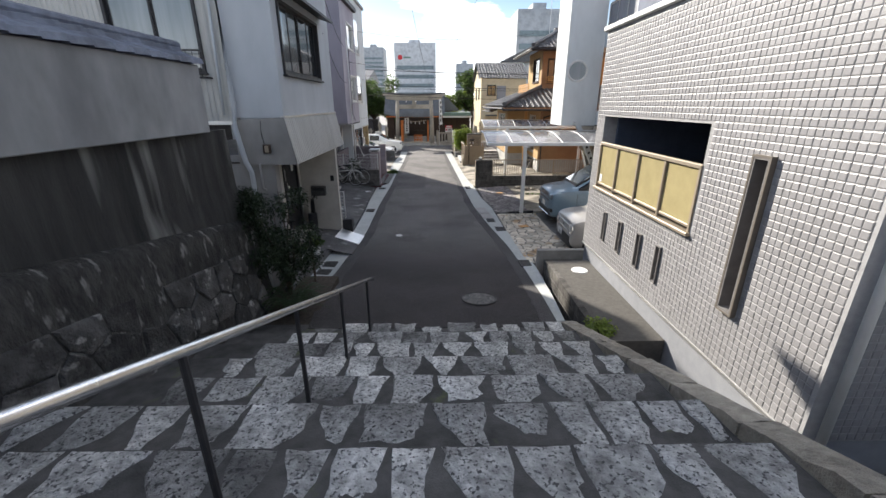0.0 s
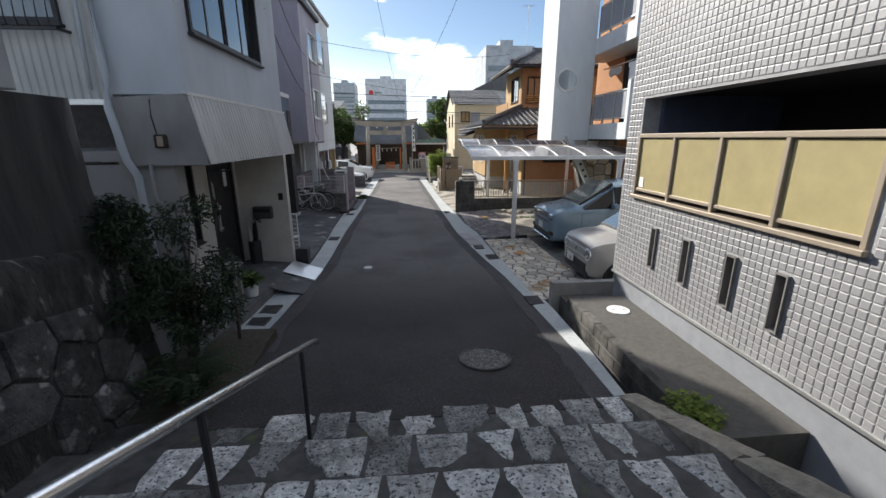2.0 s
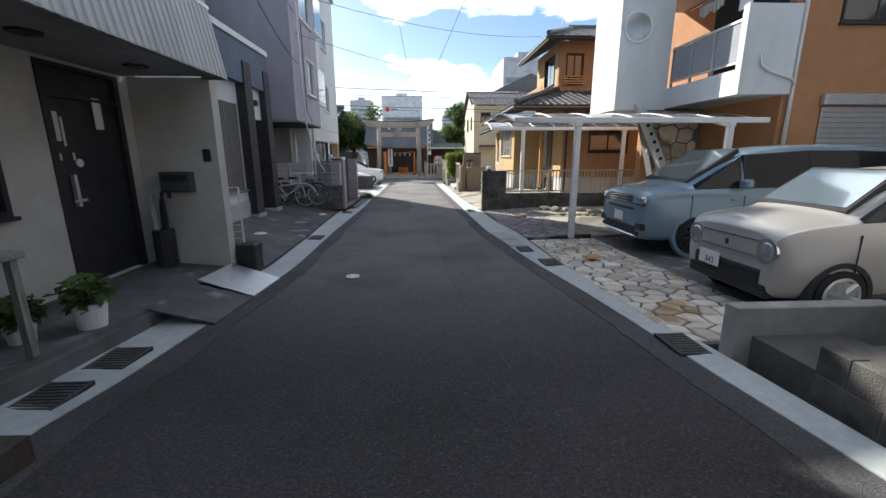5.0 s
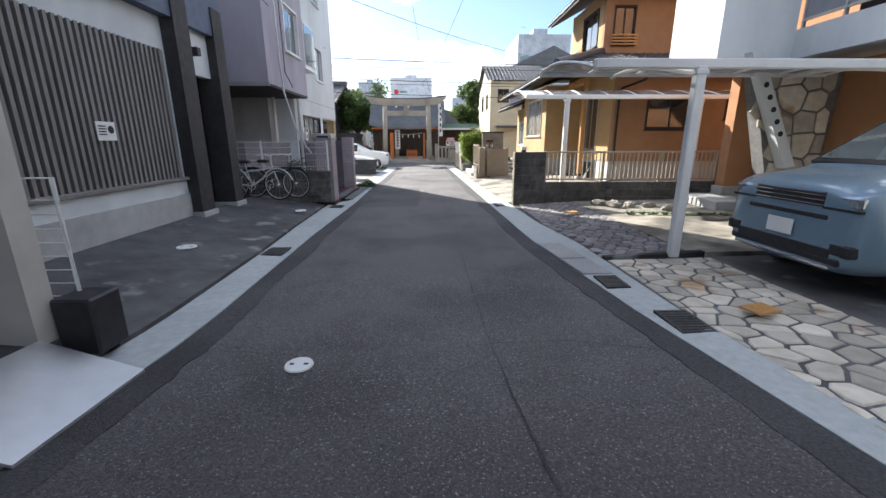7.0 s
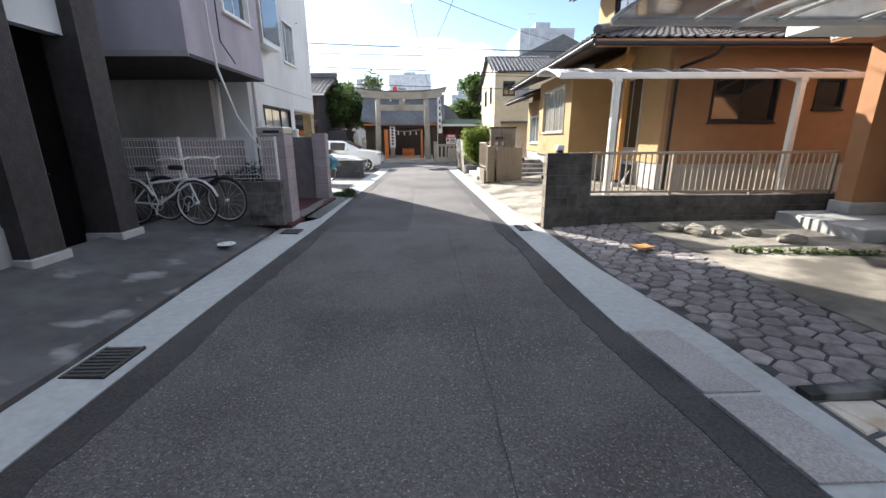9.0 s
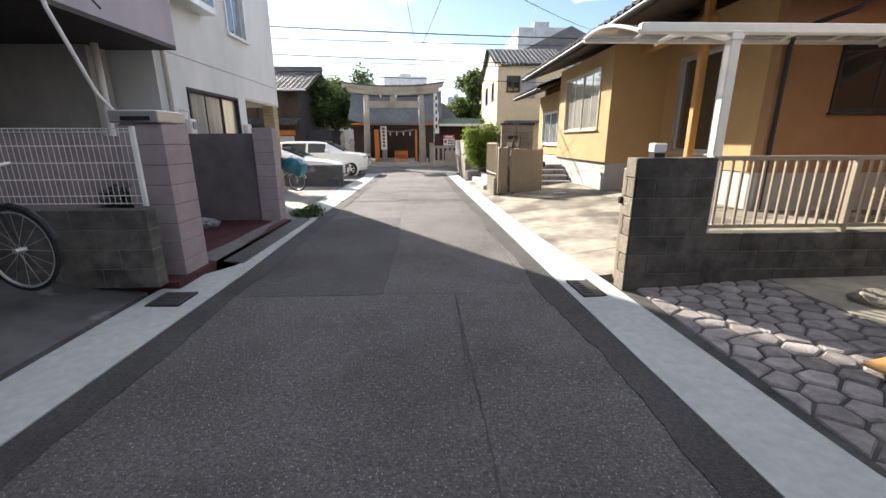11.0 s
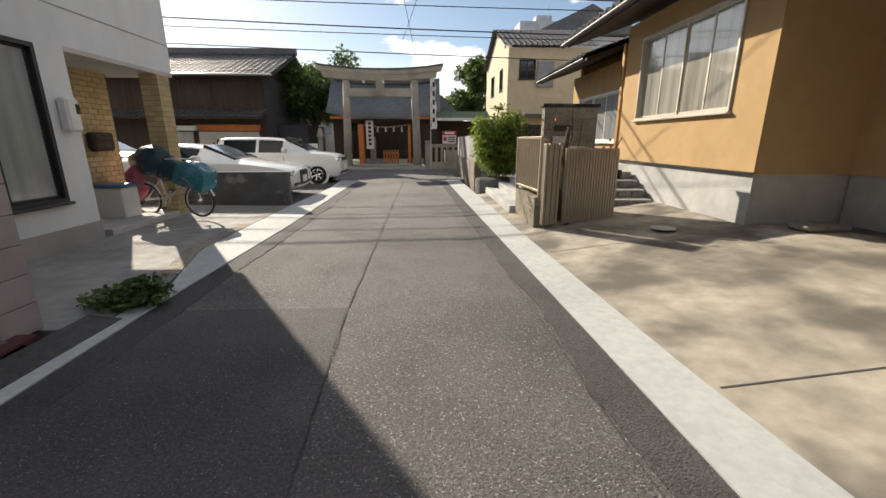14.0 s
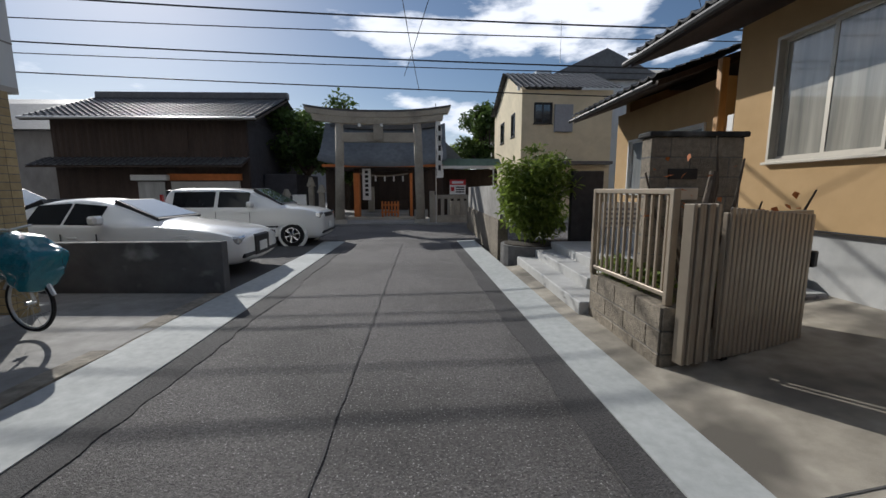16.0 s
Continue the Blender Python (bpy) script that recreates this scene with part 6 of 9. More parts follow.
part("bracket", box(0, 0.03, 0, 0.19, 0.0, 0.03, 0, box(1.62, 1.65, 0, 0.19, 0.0, 0.03)), DARK_METAL, dr)
pipe("downpipe", [(-3.58, 7.6, 7.2), (-3.58, 7.6, 3.75), (-3.6, 7.57, 3.4), (-3.5, 7.55, 2.8), (-3.45, 7.62, 2.6), (-3.42, 7.62, 0.3)], 0.045, WALL_BLUE, "grey downpipe on the house corner")
pipe("cable_pipe", [(-3.72, 7.62, 5.4), (-3.78, 7.62, 3.6)], 0.022, WALL_BLUE, "thin grey conduit on the house wall")
pipe("cable_pipe", [(-3.28, 7.62, 2.75), (-3.28, 7.6, 2.3), (-3.22, 7.62, 2.25)], 0.025, WALL_GREY, "short grey pipe below the skirt")
vent = thing("wall_box", "small brown box with a cable on the skirt", "switch box", (-3.1, 7.63, 3.0))
part("case", box(-0.07, 0.07, -0.05, 0, -0.06, 0.1, 0.01), WOOD_DARK, vent)
part("face", box(-0.035, 0.035, -0.056, -0.05, -0.04, 0.08, 0.004), ALU_BEIGE, vent)
part("cable", tube([(-0.04, -0.015, 0.1), (-0.07, -0.015, 0.3), (-0.06, -0.012, 0.5)], 0.008, 5), CABLE, vent)
mt = thing("gas_meter", "dark box meter on the stained house wall", "meter", (-4.5, 7.7, 1.55))
part("case", box(-0.17, 0.17, -0.18, 0, 0, 0.42, 0.04), DARK_METAL, mt)
part("pipe", tube([(0.17, -0.06, 0.1), (0.3, -0.06, 0.05), (0.32, -0.05, 0.9)], 0.015, 6), WALL_GREY, mt)
COUNT["door"] += 1
d1 = thing("door_%d" % COUNT["door"], "black entrance door with a transom panel, closed", "door", kind="structure")
part("door_leaf", fbox("x", 1, -3.9, 10.38, 11.34, 0.38, 2.4, -0.08, -0.03, 0.005), DARK_METAL, d1)
part("transom", fbox("x", 1, -3.9, 10.38, 11.34, 2.43, 2.7, -0.08, -0.04), DARK_METAL, d1)
bm = bmesh.new()
for q in ((10.3, 10.38, 0.36, 2.74), (11.34, 11.42, 0.36, 2.74), (10.38, 11.34, 2.7, 2.74), (10.38, 11.34, 2.4, 2.43)):
    fbox("x", 1, -3.9, *q, -0.12, 0.015, 0, bm)
part("door_frame", bm, DARK_METAL, d1)
part("door_handle", fbox("x", 1, -3.9, 10.5, 10.54, 1.25, 1.6, -0.03, 0.03, 0.008), ALU, d1)
part("door_handle", fbox("x", 1, -3.9, 10.45, 10.62, 1.3, 1.33, 0.0, 0.03, 0.005), ALU, d1)
part("charm", fbox("x", 1, -3.9, 10.98, 11.1, 2.1, 2.45, -0.03, 0.0, 0.01), PAPER, d1, "white paper charm")
for q in ((10.44, 10.5, 1.95, 2.25), (10.52, 10.55, 1.9, 2.2), (10.43, 10.46, 1.75, 1.82), (10.6, 10.63, 1.75, 1.83)):
    part("sticker", fbox("x", 1, -3.9, *q, -0.03, -0.026), ALU, d1)
part("round_plate", rod((-3.935, 10.66, 1.72), (-3.91, 10.66, 1.72), 0.045, seg=14), PAPER, d1)
lb = thing("letterbox", "dark metal letterbox on the porch end wall", "letterbox", (-3.4, 11.6, 1.32))
part("case", box(-0.2, 0.2, -0.14, 0, 0, 0.27, 0.015), IRON, lb)
part("flap", box(-0.16, 0.16, -0.15, -0.14, 0.15, 0.23, 0.004), DARK_METAL, lb)
ic = thing("intercom", "small black intercom on the porch end wall", "intercom", (-3.0, 11.6, 1.72))
part("case", box(-0.05, 0.05, -0.03, 0, 0, 0.16, 0.01), PLASTIC_BLACK, ic)
us = thing("umbrella_stand", "dark umbrella stand with hooked umbrellas in the porch corner", "umbrella stand", (-3.62, 11.42, 0.33))
part("stand", tube([(0, 0, 0), (0, 0, 0.5)], 0.13, 14), DARK_METAL, us)
for i, (a, b) in enumerate(((-0.06, 0.0), (0.05, -0.04), (0.0, 0.05))):
    part("umbrella", tube([(a, b, 0.1), (a * 1.5, b, 0.75), (a * 1.6, b, 0.95), (a * 1.6 + 0.04, b, 1.02), (a * 1.6 + 0.1, b, 1.0), (a * 1.6 + 0.11, b, 0.92)], [0.04, 0.035, 0.014, 0.014, 0.014, 0.014], 7), INK if i else WALL_CREAM, us)
part("porch_lamp", disc((-3.3, 9.6, 2.76), 0.12, 0.025, 20), DARK_METAL, h1)
part("porch_lamp", disc((-3.3, 10.9, 2.76), 0.12, 0.025, 20), DARK_METAL, h1)
gs = thing("garden_shelf", "weathered timber plant stand on the porch edge", "plant stand", (-3.05, 8.25, 0.42))
for a, b in ((-0.2, -0.35), (0.2, -0.35), (-0.2, 0.35), (0.2, 0.35)):
    part("leg", box(a - 0.025, a + 0.025, b - 0.025, b + 0.025, 0, 0.7), WOOD_GREY, gs)
part("top", box(-0.25, 0.25, -0.42, 0.42, 0.7, 0.75, 0.008), WOOD_GREY, gs)
part("rail", box(-0.22, 0.22, -0.37, -0.33, 0.35, 0.4), WOOD_GREY, gs)
for (x, y, s) in ((-2.95, 9.25, 1.0), (-3.25, 8.95, 0.8)):
    pt = thing("flower_pot", "white plastic pot with a leafy plant", "potted plant", (x, y, 0.36))
    part("pot", disc((0, 0, 0), 0.1 * s, 0.22 * s, 18, None, 0.13 * s), PAPER, pt)
    part("soil", disc((0, 0, 0.2 * s), 0.12 * s, 0.012, 18), SOIL, pt)
    part("foliage", leaves([(0, 0, 0.32 * s, 0.2 * s, 0.2 * s, 0.14 * s)], 260, 0.09, 31), LEAF, pt)
bk = thing("broom", "long-handled broom leaning beside the pot", "broom", (-3.2, 8.7, 0.36))
part("handle", rod((0, 0, 0.05), (-0.1, 0.1, 0.95), 0.014, seg=7), DARK_METAL, bk)
part("grip", rod((-0.2, 0.08, 0.95), (0.0, 0.12, 0.95), 0.016, seg=7), DARK_METAL, bk)
# ramp plates over the gutter
for y0, y1, m_, lb in ((9.75, 10.65, YARD, "dark rubber ramp over the gutter"), (10.7, 11.6, ALU, "chequered aluminium ramp over the gutter")):
    solo("ramp_plate", slab_between((-2.85, y0, 0.33), (-2.2, y0, road_z(y0) + 0.03), (-2.2, y1, road_z(y1) + 0.03), (-2.85, y1, 0.3), 0.02), m_, lb, "ramp")
solo("kerb_left", strip(const(-2.9), const(-2.76), 7.0, 12.0, lambda y: road_z(y) + 0.16, lambda y: road_z(y) + 0.15, 0.5, 1, 0.2), YARD, "rough concrete kerb along the porch", "kerb", "structure")
solo("planting_soil", strip(const(-3.1), const(-2.05), 5.7, 7.7, lambda y: 0.44, lambda y: 0.42, 0.3, 3, 0.4, 0.05), SOIL, "dark soil bed beside the steps", "soil", "structure")
mp = thing("wire_trellis", "white mesh panel standing beside the house corner", "mesh panel", (-3.2, 11.9, 0.3))
part("frame", tube([(0, 0, 0), (0, 0, 1.05), (0.42, 0, 1.05), (0.42, 0, 0)], 0.018, 6), ALU_WHITE, mp)
for i in range(9):
    part("wire", rod((0.02, 0, 0.1 + i * 0.1), (0.4, 0, 0.1 + i * 0.1), 0.005, seg=4), ALU_WHITE, mp)
pt2 = thing("dark_planter", "square dark planter beside the house corner", "planter", (-2.7, 11.85, 0.12))
part("tub", box(-0.14, 0.14, -0.14, 0.14, 0, 0.42, 0.015), DARK_METAL, pt2)

# shrub with a thin trunk and fern below it
rng = random.Random(14)
tufts = [(rng.uniform(-0.75, 0.45), rng.uniform(-0.75, 0.4), rng.uniform(0.35, 1.95), *(3 * [rng.uniform(0.12, 0.28)])) for _ in range(46)]
sb = thing("nandina_shrub", "dark feathery shrub with a pale peeling stem", "shrub", (-2.75, 6.9, 0.42))
part("trunk", branchy((0, 0, 0), [(-0.15, 0.05, 1.5), (0.1, 0.15, 1.6), (-0.35, -0.1, 1.7), (0.25, -0.15, 1.4), (-0.1, 0.3, 1.9)], 0.03, 3), BARK, sb)
part("stake", box(0.29, 0.33, 0.51, 0.55, 0.0, 1.0), BARK, sb, "pale peeling stake")
part("crown", leaves(tufts, 9500, 0.085, 11, 0.15, 0.6), LEAF_DARK, sb)
fn = thing("fern_clump", "low dark green fern clump in the soil bed", "fern", (-2.45, 6.2, 0.42))
rng = random.Random(21)
for k in range(60):
    bm = bmesh.new()
    a, ln, h = rng.uniform(0, 6.28), rng.uniform(0.35, 0.75), rng.uniform(0.2, 0.5)
    spine = [bm.verts.new((math.cos(a) * ln * u / 14, math.sin(a) * ln * u / 14, h * math.sin(u / 14 * 2.4))) for u in range(1, 15)]
    along = Vector((math.cos(a), math.sin(a), 0))
    for u in range(13):
        t = (u + 1) / 14
        c = spine[u].co
        for s in (1, -1):
            w = Vector((-math.sin(a) * s, math.cos(a) * s, -0.25)) * 0.09 * (1 - t * 0.7)
            bm.faces.new((spine[u], bm.verts.new(c + w * 0.5 + along * 0.022), bm.verts.new(c + w), bm.verts.new(c + w * 0.5 - along * 0.012)))
        side = bm.verts.new((c + spine[u + 1].co) / 2 + Vector((-math.sin(a), math.cos(a), 0)) * 0.004)
        bm.faces.new((spine[u], side, spine[u + 1]))
    part("frond", bm, LEAF_DARK, fn)
tf = thing("weed_tuft", "bright green weeds growing beside the kerb stone", "weeds", (2.42, 5.25, 0.62))
part("leaves", leaves([(0, 0, 0.05, 0.22, 0.3, 0.06)], 420, 0.055, 6), LEAF_YELLOW, tf)

# ---- black house: notice, lamp, rail ----
nb = thing("wall_notice", "white notice board on the slatted screen", "notice", (-4.525, 14.75, 1.6))
part("board", box(0, 0.012, -0.16, 0.16, 0, 0.24), PAPER, nb)
part("emblem", rod((0.012, 0.08, 0.14), (0.016, 0.08, 0.14), 0.05, seg=16), INK, nb)
for i in range(4):
    part("text_line", box(0.012, 0.015, -0.13, 0.0, 0.07 + i * 0.035, 0.085 + i * 0.035), INK, nb)
wlp = thing("wall_lamp", "small dark wall lamp over the entry", "lamp", (-4.48, 17.0, 3.05))
part("case", box(0, 0.16, -0.06, 0.06, 0, 0.14, 0.01), DARK_METAL, wlp)
part("entry_rail", rod((-5.0, 16.8, 1.15), (-5.0, 17.6, 1.15), 0.018, seg=8), STEEL, h2)
# unseen block added on the roof to keep low sun off the lane
part("upper_storey", box(-12, -6.4, 11.9, 19.3, 4.56, 9.8), WALL_GREY, h2, "unseen grey upper storey added to block the sun")

# ---- left fence on blocks, pillars ----
mf = thing("mesh_fence", "white steel mesh fence on a block wall", "fence", (-5.6, 19.32, 0.88))
for i in range(2):
    part("post", rod((1.2 + i * 1.6, 0.03, 0), (1.2 + i * 1.6, 0.03, 0.72), 0.025, seg=8), ALU_WHITE, mf)
for i in range(56):
    part("wire", rod((0.05 + i * 0.05, 0, 0.02), (0.05 + i * 0.05, 0, 0.7), 0.003, seg=4), ALU_WHITE, mf)
for z in (0.03, 0.1, 0.25, 0.4, 0.55, 0.67, 0.7):
    part("line_wire", rod((0, 0.004, z), (2.82, 0.004, z), 0.004, seg=4), ALU_WHITE, mf)
for (x0, x1, y0, y1, h, lb) in ((-3.2, -2.78, 19.75, 20.2, 1.62, "mauve painted block gate pillar with a letterbox"), (-3.2, -2.86, 22.9, 23.2, 1.68, "mauve painted block gate pillar")):
    pg = thing("gate_pillar", lb, "gate pillar", (x0, y0, 0.02), group="mauve gate pillars")
    for k in range(8):
        part("block", box(0, x1 - x0, 0, y1 - y0, k * h / 8, (k + 1) * h / 8 - 0.006, 0.004), PINK_WALL, pg)
    part("core", box(0.01, x1 - x0 - 0.01, 0.01, y1 - y0 - 0.01, 0, h - 0.01), MORTAR, pg)
lbx = thing("letterbox", "silver letterbox set on the mauve pillar", "letterbox", (-3.0, 19.95, 1.645))
part("case", box(-0.24, 0.24, -0.26, 0.2, 0, 0.12, 0.012), ALU, lbx)
part("slot", box(-0.12, 0.16, -0.265, -0.26, 0.02, 0.06), PLASTIC_BLACK, lbx)
solo("court_kerb", strip(const(-2.95), const(-2.72), 20.25, 22.9, const(0.09), const(0.05), 0.2, 2, 0.15, 0.04), MORTAR, "broken stone kerb of the courtyard", "kerb", "structure")
solo("steel_plate", strip(const(-2.7), const(-2.46), 20.4, 23.4, const(0.03), lambda y: road_z(y) + 0.03, 0.5, 1, 0.02), IRON, "dark chequered steel plate over the gutter", "plate", "structure")
pb = thing("plastic_bag", "crumpled clear plastic bag on the courtyard floor", "bag", (-3.9, 22.3, 0.06))
bm = bmesh.new()
bmesh.ops.create_icosphere(bm, subdivisions=3, radius=1)
for v in bm.verts:
    v.co *= 1 + 0.5 * noise.noise(v.co * 2.5)
    v.co = Vector((v.co.x * 0.2, v.co.y * 0.14, max(0, v.co.z * 0.1 + 0.06)))
part("bag", bm, PLINTH, pb)
for (x, y, h, lb_) in ((-4.5, 22.4, 0.6, "dark leafy potted shrub against the courtyard wall"), (-4.6, 21.6, 0.45, "dark leafy potted plant against the courtyard wall")):
    cp = thing("potted_shrub", lb_, "potted plant", (x, y, 0.06))
    part("pot", disc((0, 0, 0), 0.12, 0.22, 16, None, 0.16), WOOD_DARK, cp)
    part("foliage", leaves([(0, 0, 0.3 + h / 2, 0.35, 0.3, h * 0.7)], 700, 0.07, 13), LEAF_DARK, cp)
wd = thing("weed_patch", "green weeds growing at the gutter's edge", "weeds", (-2.62, 23.7, 0.0))
part("leaves", leaves([(0, 0, 0.06, 0.38, 0.25, 0.07), (0.1, 0.1, 0.12, 0.2, 0.15, 0.1)], 900, 0.06, 17), LEAF, wd)
# pipes and meter on the white building and cable of the lavender one
pipe("downpipe", [(-4.52, 22.95, 9), (-4.52, 22.95, 0.2)], 0.045, ALU_WHITE, "white downpipe on the building corner")
pipe("downpipe", [(-5.0, 22.12, 2.86), (-5.0, 22.12, 0.1)], 0.05, ALU_WHITE, "white downpipe below the overhang")
pipe("hanging_cable", [(-4.02, 20.1, 6.5), (-4.0, 20.1, 3.5), (-4.0, 20.2, 2.8), (-3.9, 20.5, 2.0), (-3.8, 21.0, 1.45), (-3.75, 21.3, 1.25)], 0.022, ALU_WHITE, "pale conduit hanging from the overhang", "cable")
pipe("hanging_cable", [(-4.03, 20.5, 6.2), (-4.03, 20.52, 3.3), (-4.0, 20.7, 3.15), (-4.02, 21.0, 3.0)], 0.012, CABLE, "black cable on the lavender wall", "cable")
gm = thing("electricity_meter", "grey electricity meter on the white wall", "meter", (-4.58, 23.45, 1.55))
part("case", box(0, 0.12, -0.1, 0.1, 0, 0.32, 0.02), ALU_WHITE, gm)
part("dial", rod((0.12, 0, 0.2), (0.14, 0, 0.2), 0.065, seg=18), PLINTH, gm)
part("pipe", tube([(0.05, 0, 0.32), (0.05, 0, 0.45), (0.05, -0.25, 0.47), (0.05, -0.27, -0.9)], 0.018, 6), ALU_WHITE, gm)
part("bay_window", box(-4.6, -4.28, 23.3, 24.5, 3.85, 5.25, 0.01), ALU, h4, "projecting aluminium bay window")
part("bay_glass", box(-4.28, -4.268, 23.36, 24.44, 3.98, 5.18), GLASS_DARK, h4)
part("bay_window", box(-4.6, -4.28, 23.3, 24.5, 6.55, 7.95, 0.01), ALU, h4)
part("bay_glass", box(-4.28, -4.268, 23.36, 24.44, 6.68, 7.88), GLASS_DARK, h4)
part("wall_seam", fbox("x", 1, -4.6, 22.8, 28.4, 2.95, 2.965, 0, 0.006), WALL_GREY, h4)

# ---- carport of the white building: covered bicycle, bin, letterbox, low wall ----
TEAL = mat("teal_rain_cover", (0.012, 0.2, 0.26), (0.008, 0.13, 0.18), 5, 0.25, 0.4, 18, big=2, bigv=0.2, coat=0.6, dist=0.03)
DARK_TEAL = mat("dark_teal_cover", (0.012, 0.05, 0.075), (0.008, 0.035, 0.05), 5, 0.35, 0.4, 18, coat=0.3, dist=0.03)


def bicycle(name, label, at, rz, frame_mat, r=0.33, group=""):
    b = thing(name, label, "bicycle", at, rz, group)
    for x in (0, 1.05):
        w = part("wheel", torus((x, 0, r), r - 0.02, 0.012, "y", 32, 6), ALU, b)
        part("tyre", torus((x, 0, r), r, 0.018, "y", 32, 6), RUBBER, w)
        bm = bmesh.new()
        for k in range(16):
            a = k * math.pi / 8
            rod((x, 0.015 * (-1) ** k, r), (x + (r - 0.03) * math.cos(a), 0, r + (r - 0.03) * math.sin(a)), 0.0018, seg=3, bm=bm)
        rod((x, -0.04, r), (x, 0.04, r), 0.02, seg=8, bm=bm)
        part("spokes", bm, ALU, w)
        part("mudguard", tube([(x + (r + 0.035) * math.cos(a), 0, r + (r + 0.035) * math.sin(a)) for a in (0.3, 0.7, 1.1, 1.5, 1.9, 2.3, 2.7)], 0.02, 5), frame_mat, b)
    part("frame", tube([(0, 0, r), (0.42, 0, 0.3), (0.95, 0, 0.62), (0.93, 0, 0.8)], 0.018, 7, tube([(0, 0, r), (0.33, 0, 0.62), (0.42, 0, 0.3)], 0.012, 6, tube([(0.33, 0, 0.62), (0.94, 0, 0.7)], 0.018, 7))), frame_mat, b)
    part("fork", tube([(0.93, 0, 0.8), (0.98, 0, 0.62), (1.05, 0.04, r)], 0.014, 6), frame_mat, b)
    part("seat_post", rod((0.33, 0, 0.6), (0.3, 0, 0.82), 0.013, seg=7), ALU, b)
    part("saddle", box(0.16, 0.42, -0.08, 0.08, 0.8, 0.87, 0.03), PLASTIC_BLACK, b)
    part("handlebar", tube([(0.75, -0.27, 0.98), (0.9, -0.2, 1.0), (0.93, 0, 0.97), (0.9, 0.2, 1.0), (0.75, 0.27, 0.98)], 0.012, 7), ALU, b)
    part("stem", rod((0.93, 0, 0.78), (0.93, 0, 0.98), 0.014, seg=7), ALU, b)
    part("pedal", box(0.38, 0.46, -0.16, -0.08, 0.13, 0.16), PLASTIC_BLACK, b)
    part("pedal", box(0.38, 0.46, 0.08, 0.16, 0.42, 0.45), PLASTIC_BLACK, b)
    part("crank", tube([(0.42, 0.09, 0.43), (0.42, 0.04, 0.3), (0.42, -0.04, 0.29), (0.42, -0.09, 0.15)], 0.012, 6), ALU, b)
    part("chain_case", torus((0.42, -0.035, 0.3), 0.085, 0.01, "y", 20, 5), ALU, b)
    return b


bicycle("bicycle", "white city bicycle parked by the block wall", (-4.75, 18.55, 0.3), -8, ALU_WHITE)
bicycle("bicycle", "black city bicycle parked behind the white one", (-4.45, 18.85, 0.3), -8, DARK_METAL)
b3 = bicycle("covered_bicycle", "silver bicycle with teal rain cover over its child seats", (-5.0, 27.75, 0.07), -12, ALU, 0.27)


def drape(path_pts, material, name, label, seed):
    """A crumpled cover over boxes given as (x, y, z, rx, ry, rz)."""
    bm = bmesh.new()
    for i, q in enumerate(path_pts):
        bmesh.ops.create_icosphere(bm, subdivisions=4, radius=1.0, matrix=Matrix.Translation(q[:3]) @ Matrix.Diagonal((*q[3:], 1)))
    for v in bm.verts:
        v.co += Vector((1, 1, 0.6)) * 0.05 * noise.noise(v.co * 6 + Vector((seed, 0, 0))) + Vector((0, 0, 0.05 * noise.noise(v.co * 3))) + Vector((0.6, 1, 0.3)) * 0.035 * abs(noise.noise(v.co * Vector((1, 1, 0.4)).length * 7 + Vector((seed * 3, 1, 0))))
    return part(name, bm, material, b3, label)


drape([(0.95, 0, 0.72, 0.33, 0.25, 0.22), (1.15, 0, 0.62, 0.2, 0.22, 0.24)], TEAL, "rain_cover", "bright teal rain cover", 3)
drape([(0.25, 0, 0.95, 0.3, 0.24, 0.26), (0.6, 0, 0.78, 0.3, 0.2, 0.16)], DARK_TEAL, "rain_cover", "dark teal rain cover", 8)
drape([(-0.1, -0.05, 0.55, 0.13, 0.14, 0.3)], mat("pink_cloth", (0.5, 0.14, 0.18), (0.4, 0.1, 0.14), 6, 0.7, 0.2, 30), "cloth", "pink cloth", 5)
drape([(0.05, 0.0, 0.95, 0.17, 0.18, 0.15)], CHROME, "reflector_cover", "silver seat cover", 6)
bn = thing("waste_bin", "white bin with a blue lid beside the brick wall", "bin", (-5.22, 27.35, 0.1))
part("body", box(-0.24, 0.24, -0.19, 0.19, 0, 0.5, 0.02), PAPER, bn)
part("lid", box(-0.26, 0.26, -0.21, 0.21, 0.5, 0.56, 0.015), mat("blue_plastic", (0.08, 0.2, 0.36), (0.06, 0.16, 0.3), 5, 0.4, 0), bn)
solo("carport_step", box(-5.5, -4.6, 26.3, 28.45, -0.1, 0.1, 0.01), FOUND, "pale concrete step under the building", "step", "structure")
lb3 = thing("brick_letterbox", "brown rounded letterbox on the brick wall", "letterbox", (-5.5, 27.52, 1.18))
part("case", box(0, 0.16, -0.22, 0.22, 0, 0.3, 0.04), WOOD_DARK, lb3)
part("flap", box(0.16, 0.18, -0.16, 0.16, 0.16, 0.22, 0.008), WOOD_DARK, lb3)
ic2 = thing("gas_meter", "cream box meter with a brown window on the wall", "meter", (-4.6, 25.92, 1.45))
part("case", box(0, 0.14, -0.1, 0.1, 0, 0.42, 0.03), ALU_WHITE, ic2)
part("meter_window", box(0.14, 0.15, 0.02, 0.08, 0.22, 0.34, 0.004), WOOD_DARK, ic2)
solo("low_concrete_wall", box(-6.6, -3.0, 29.25, 29.42, -0.1, 0.7, 0.01), YARD, "low dark concrete wall beside the forecourt", "wall", "structure")
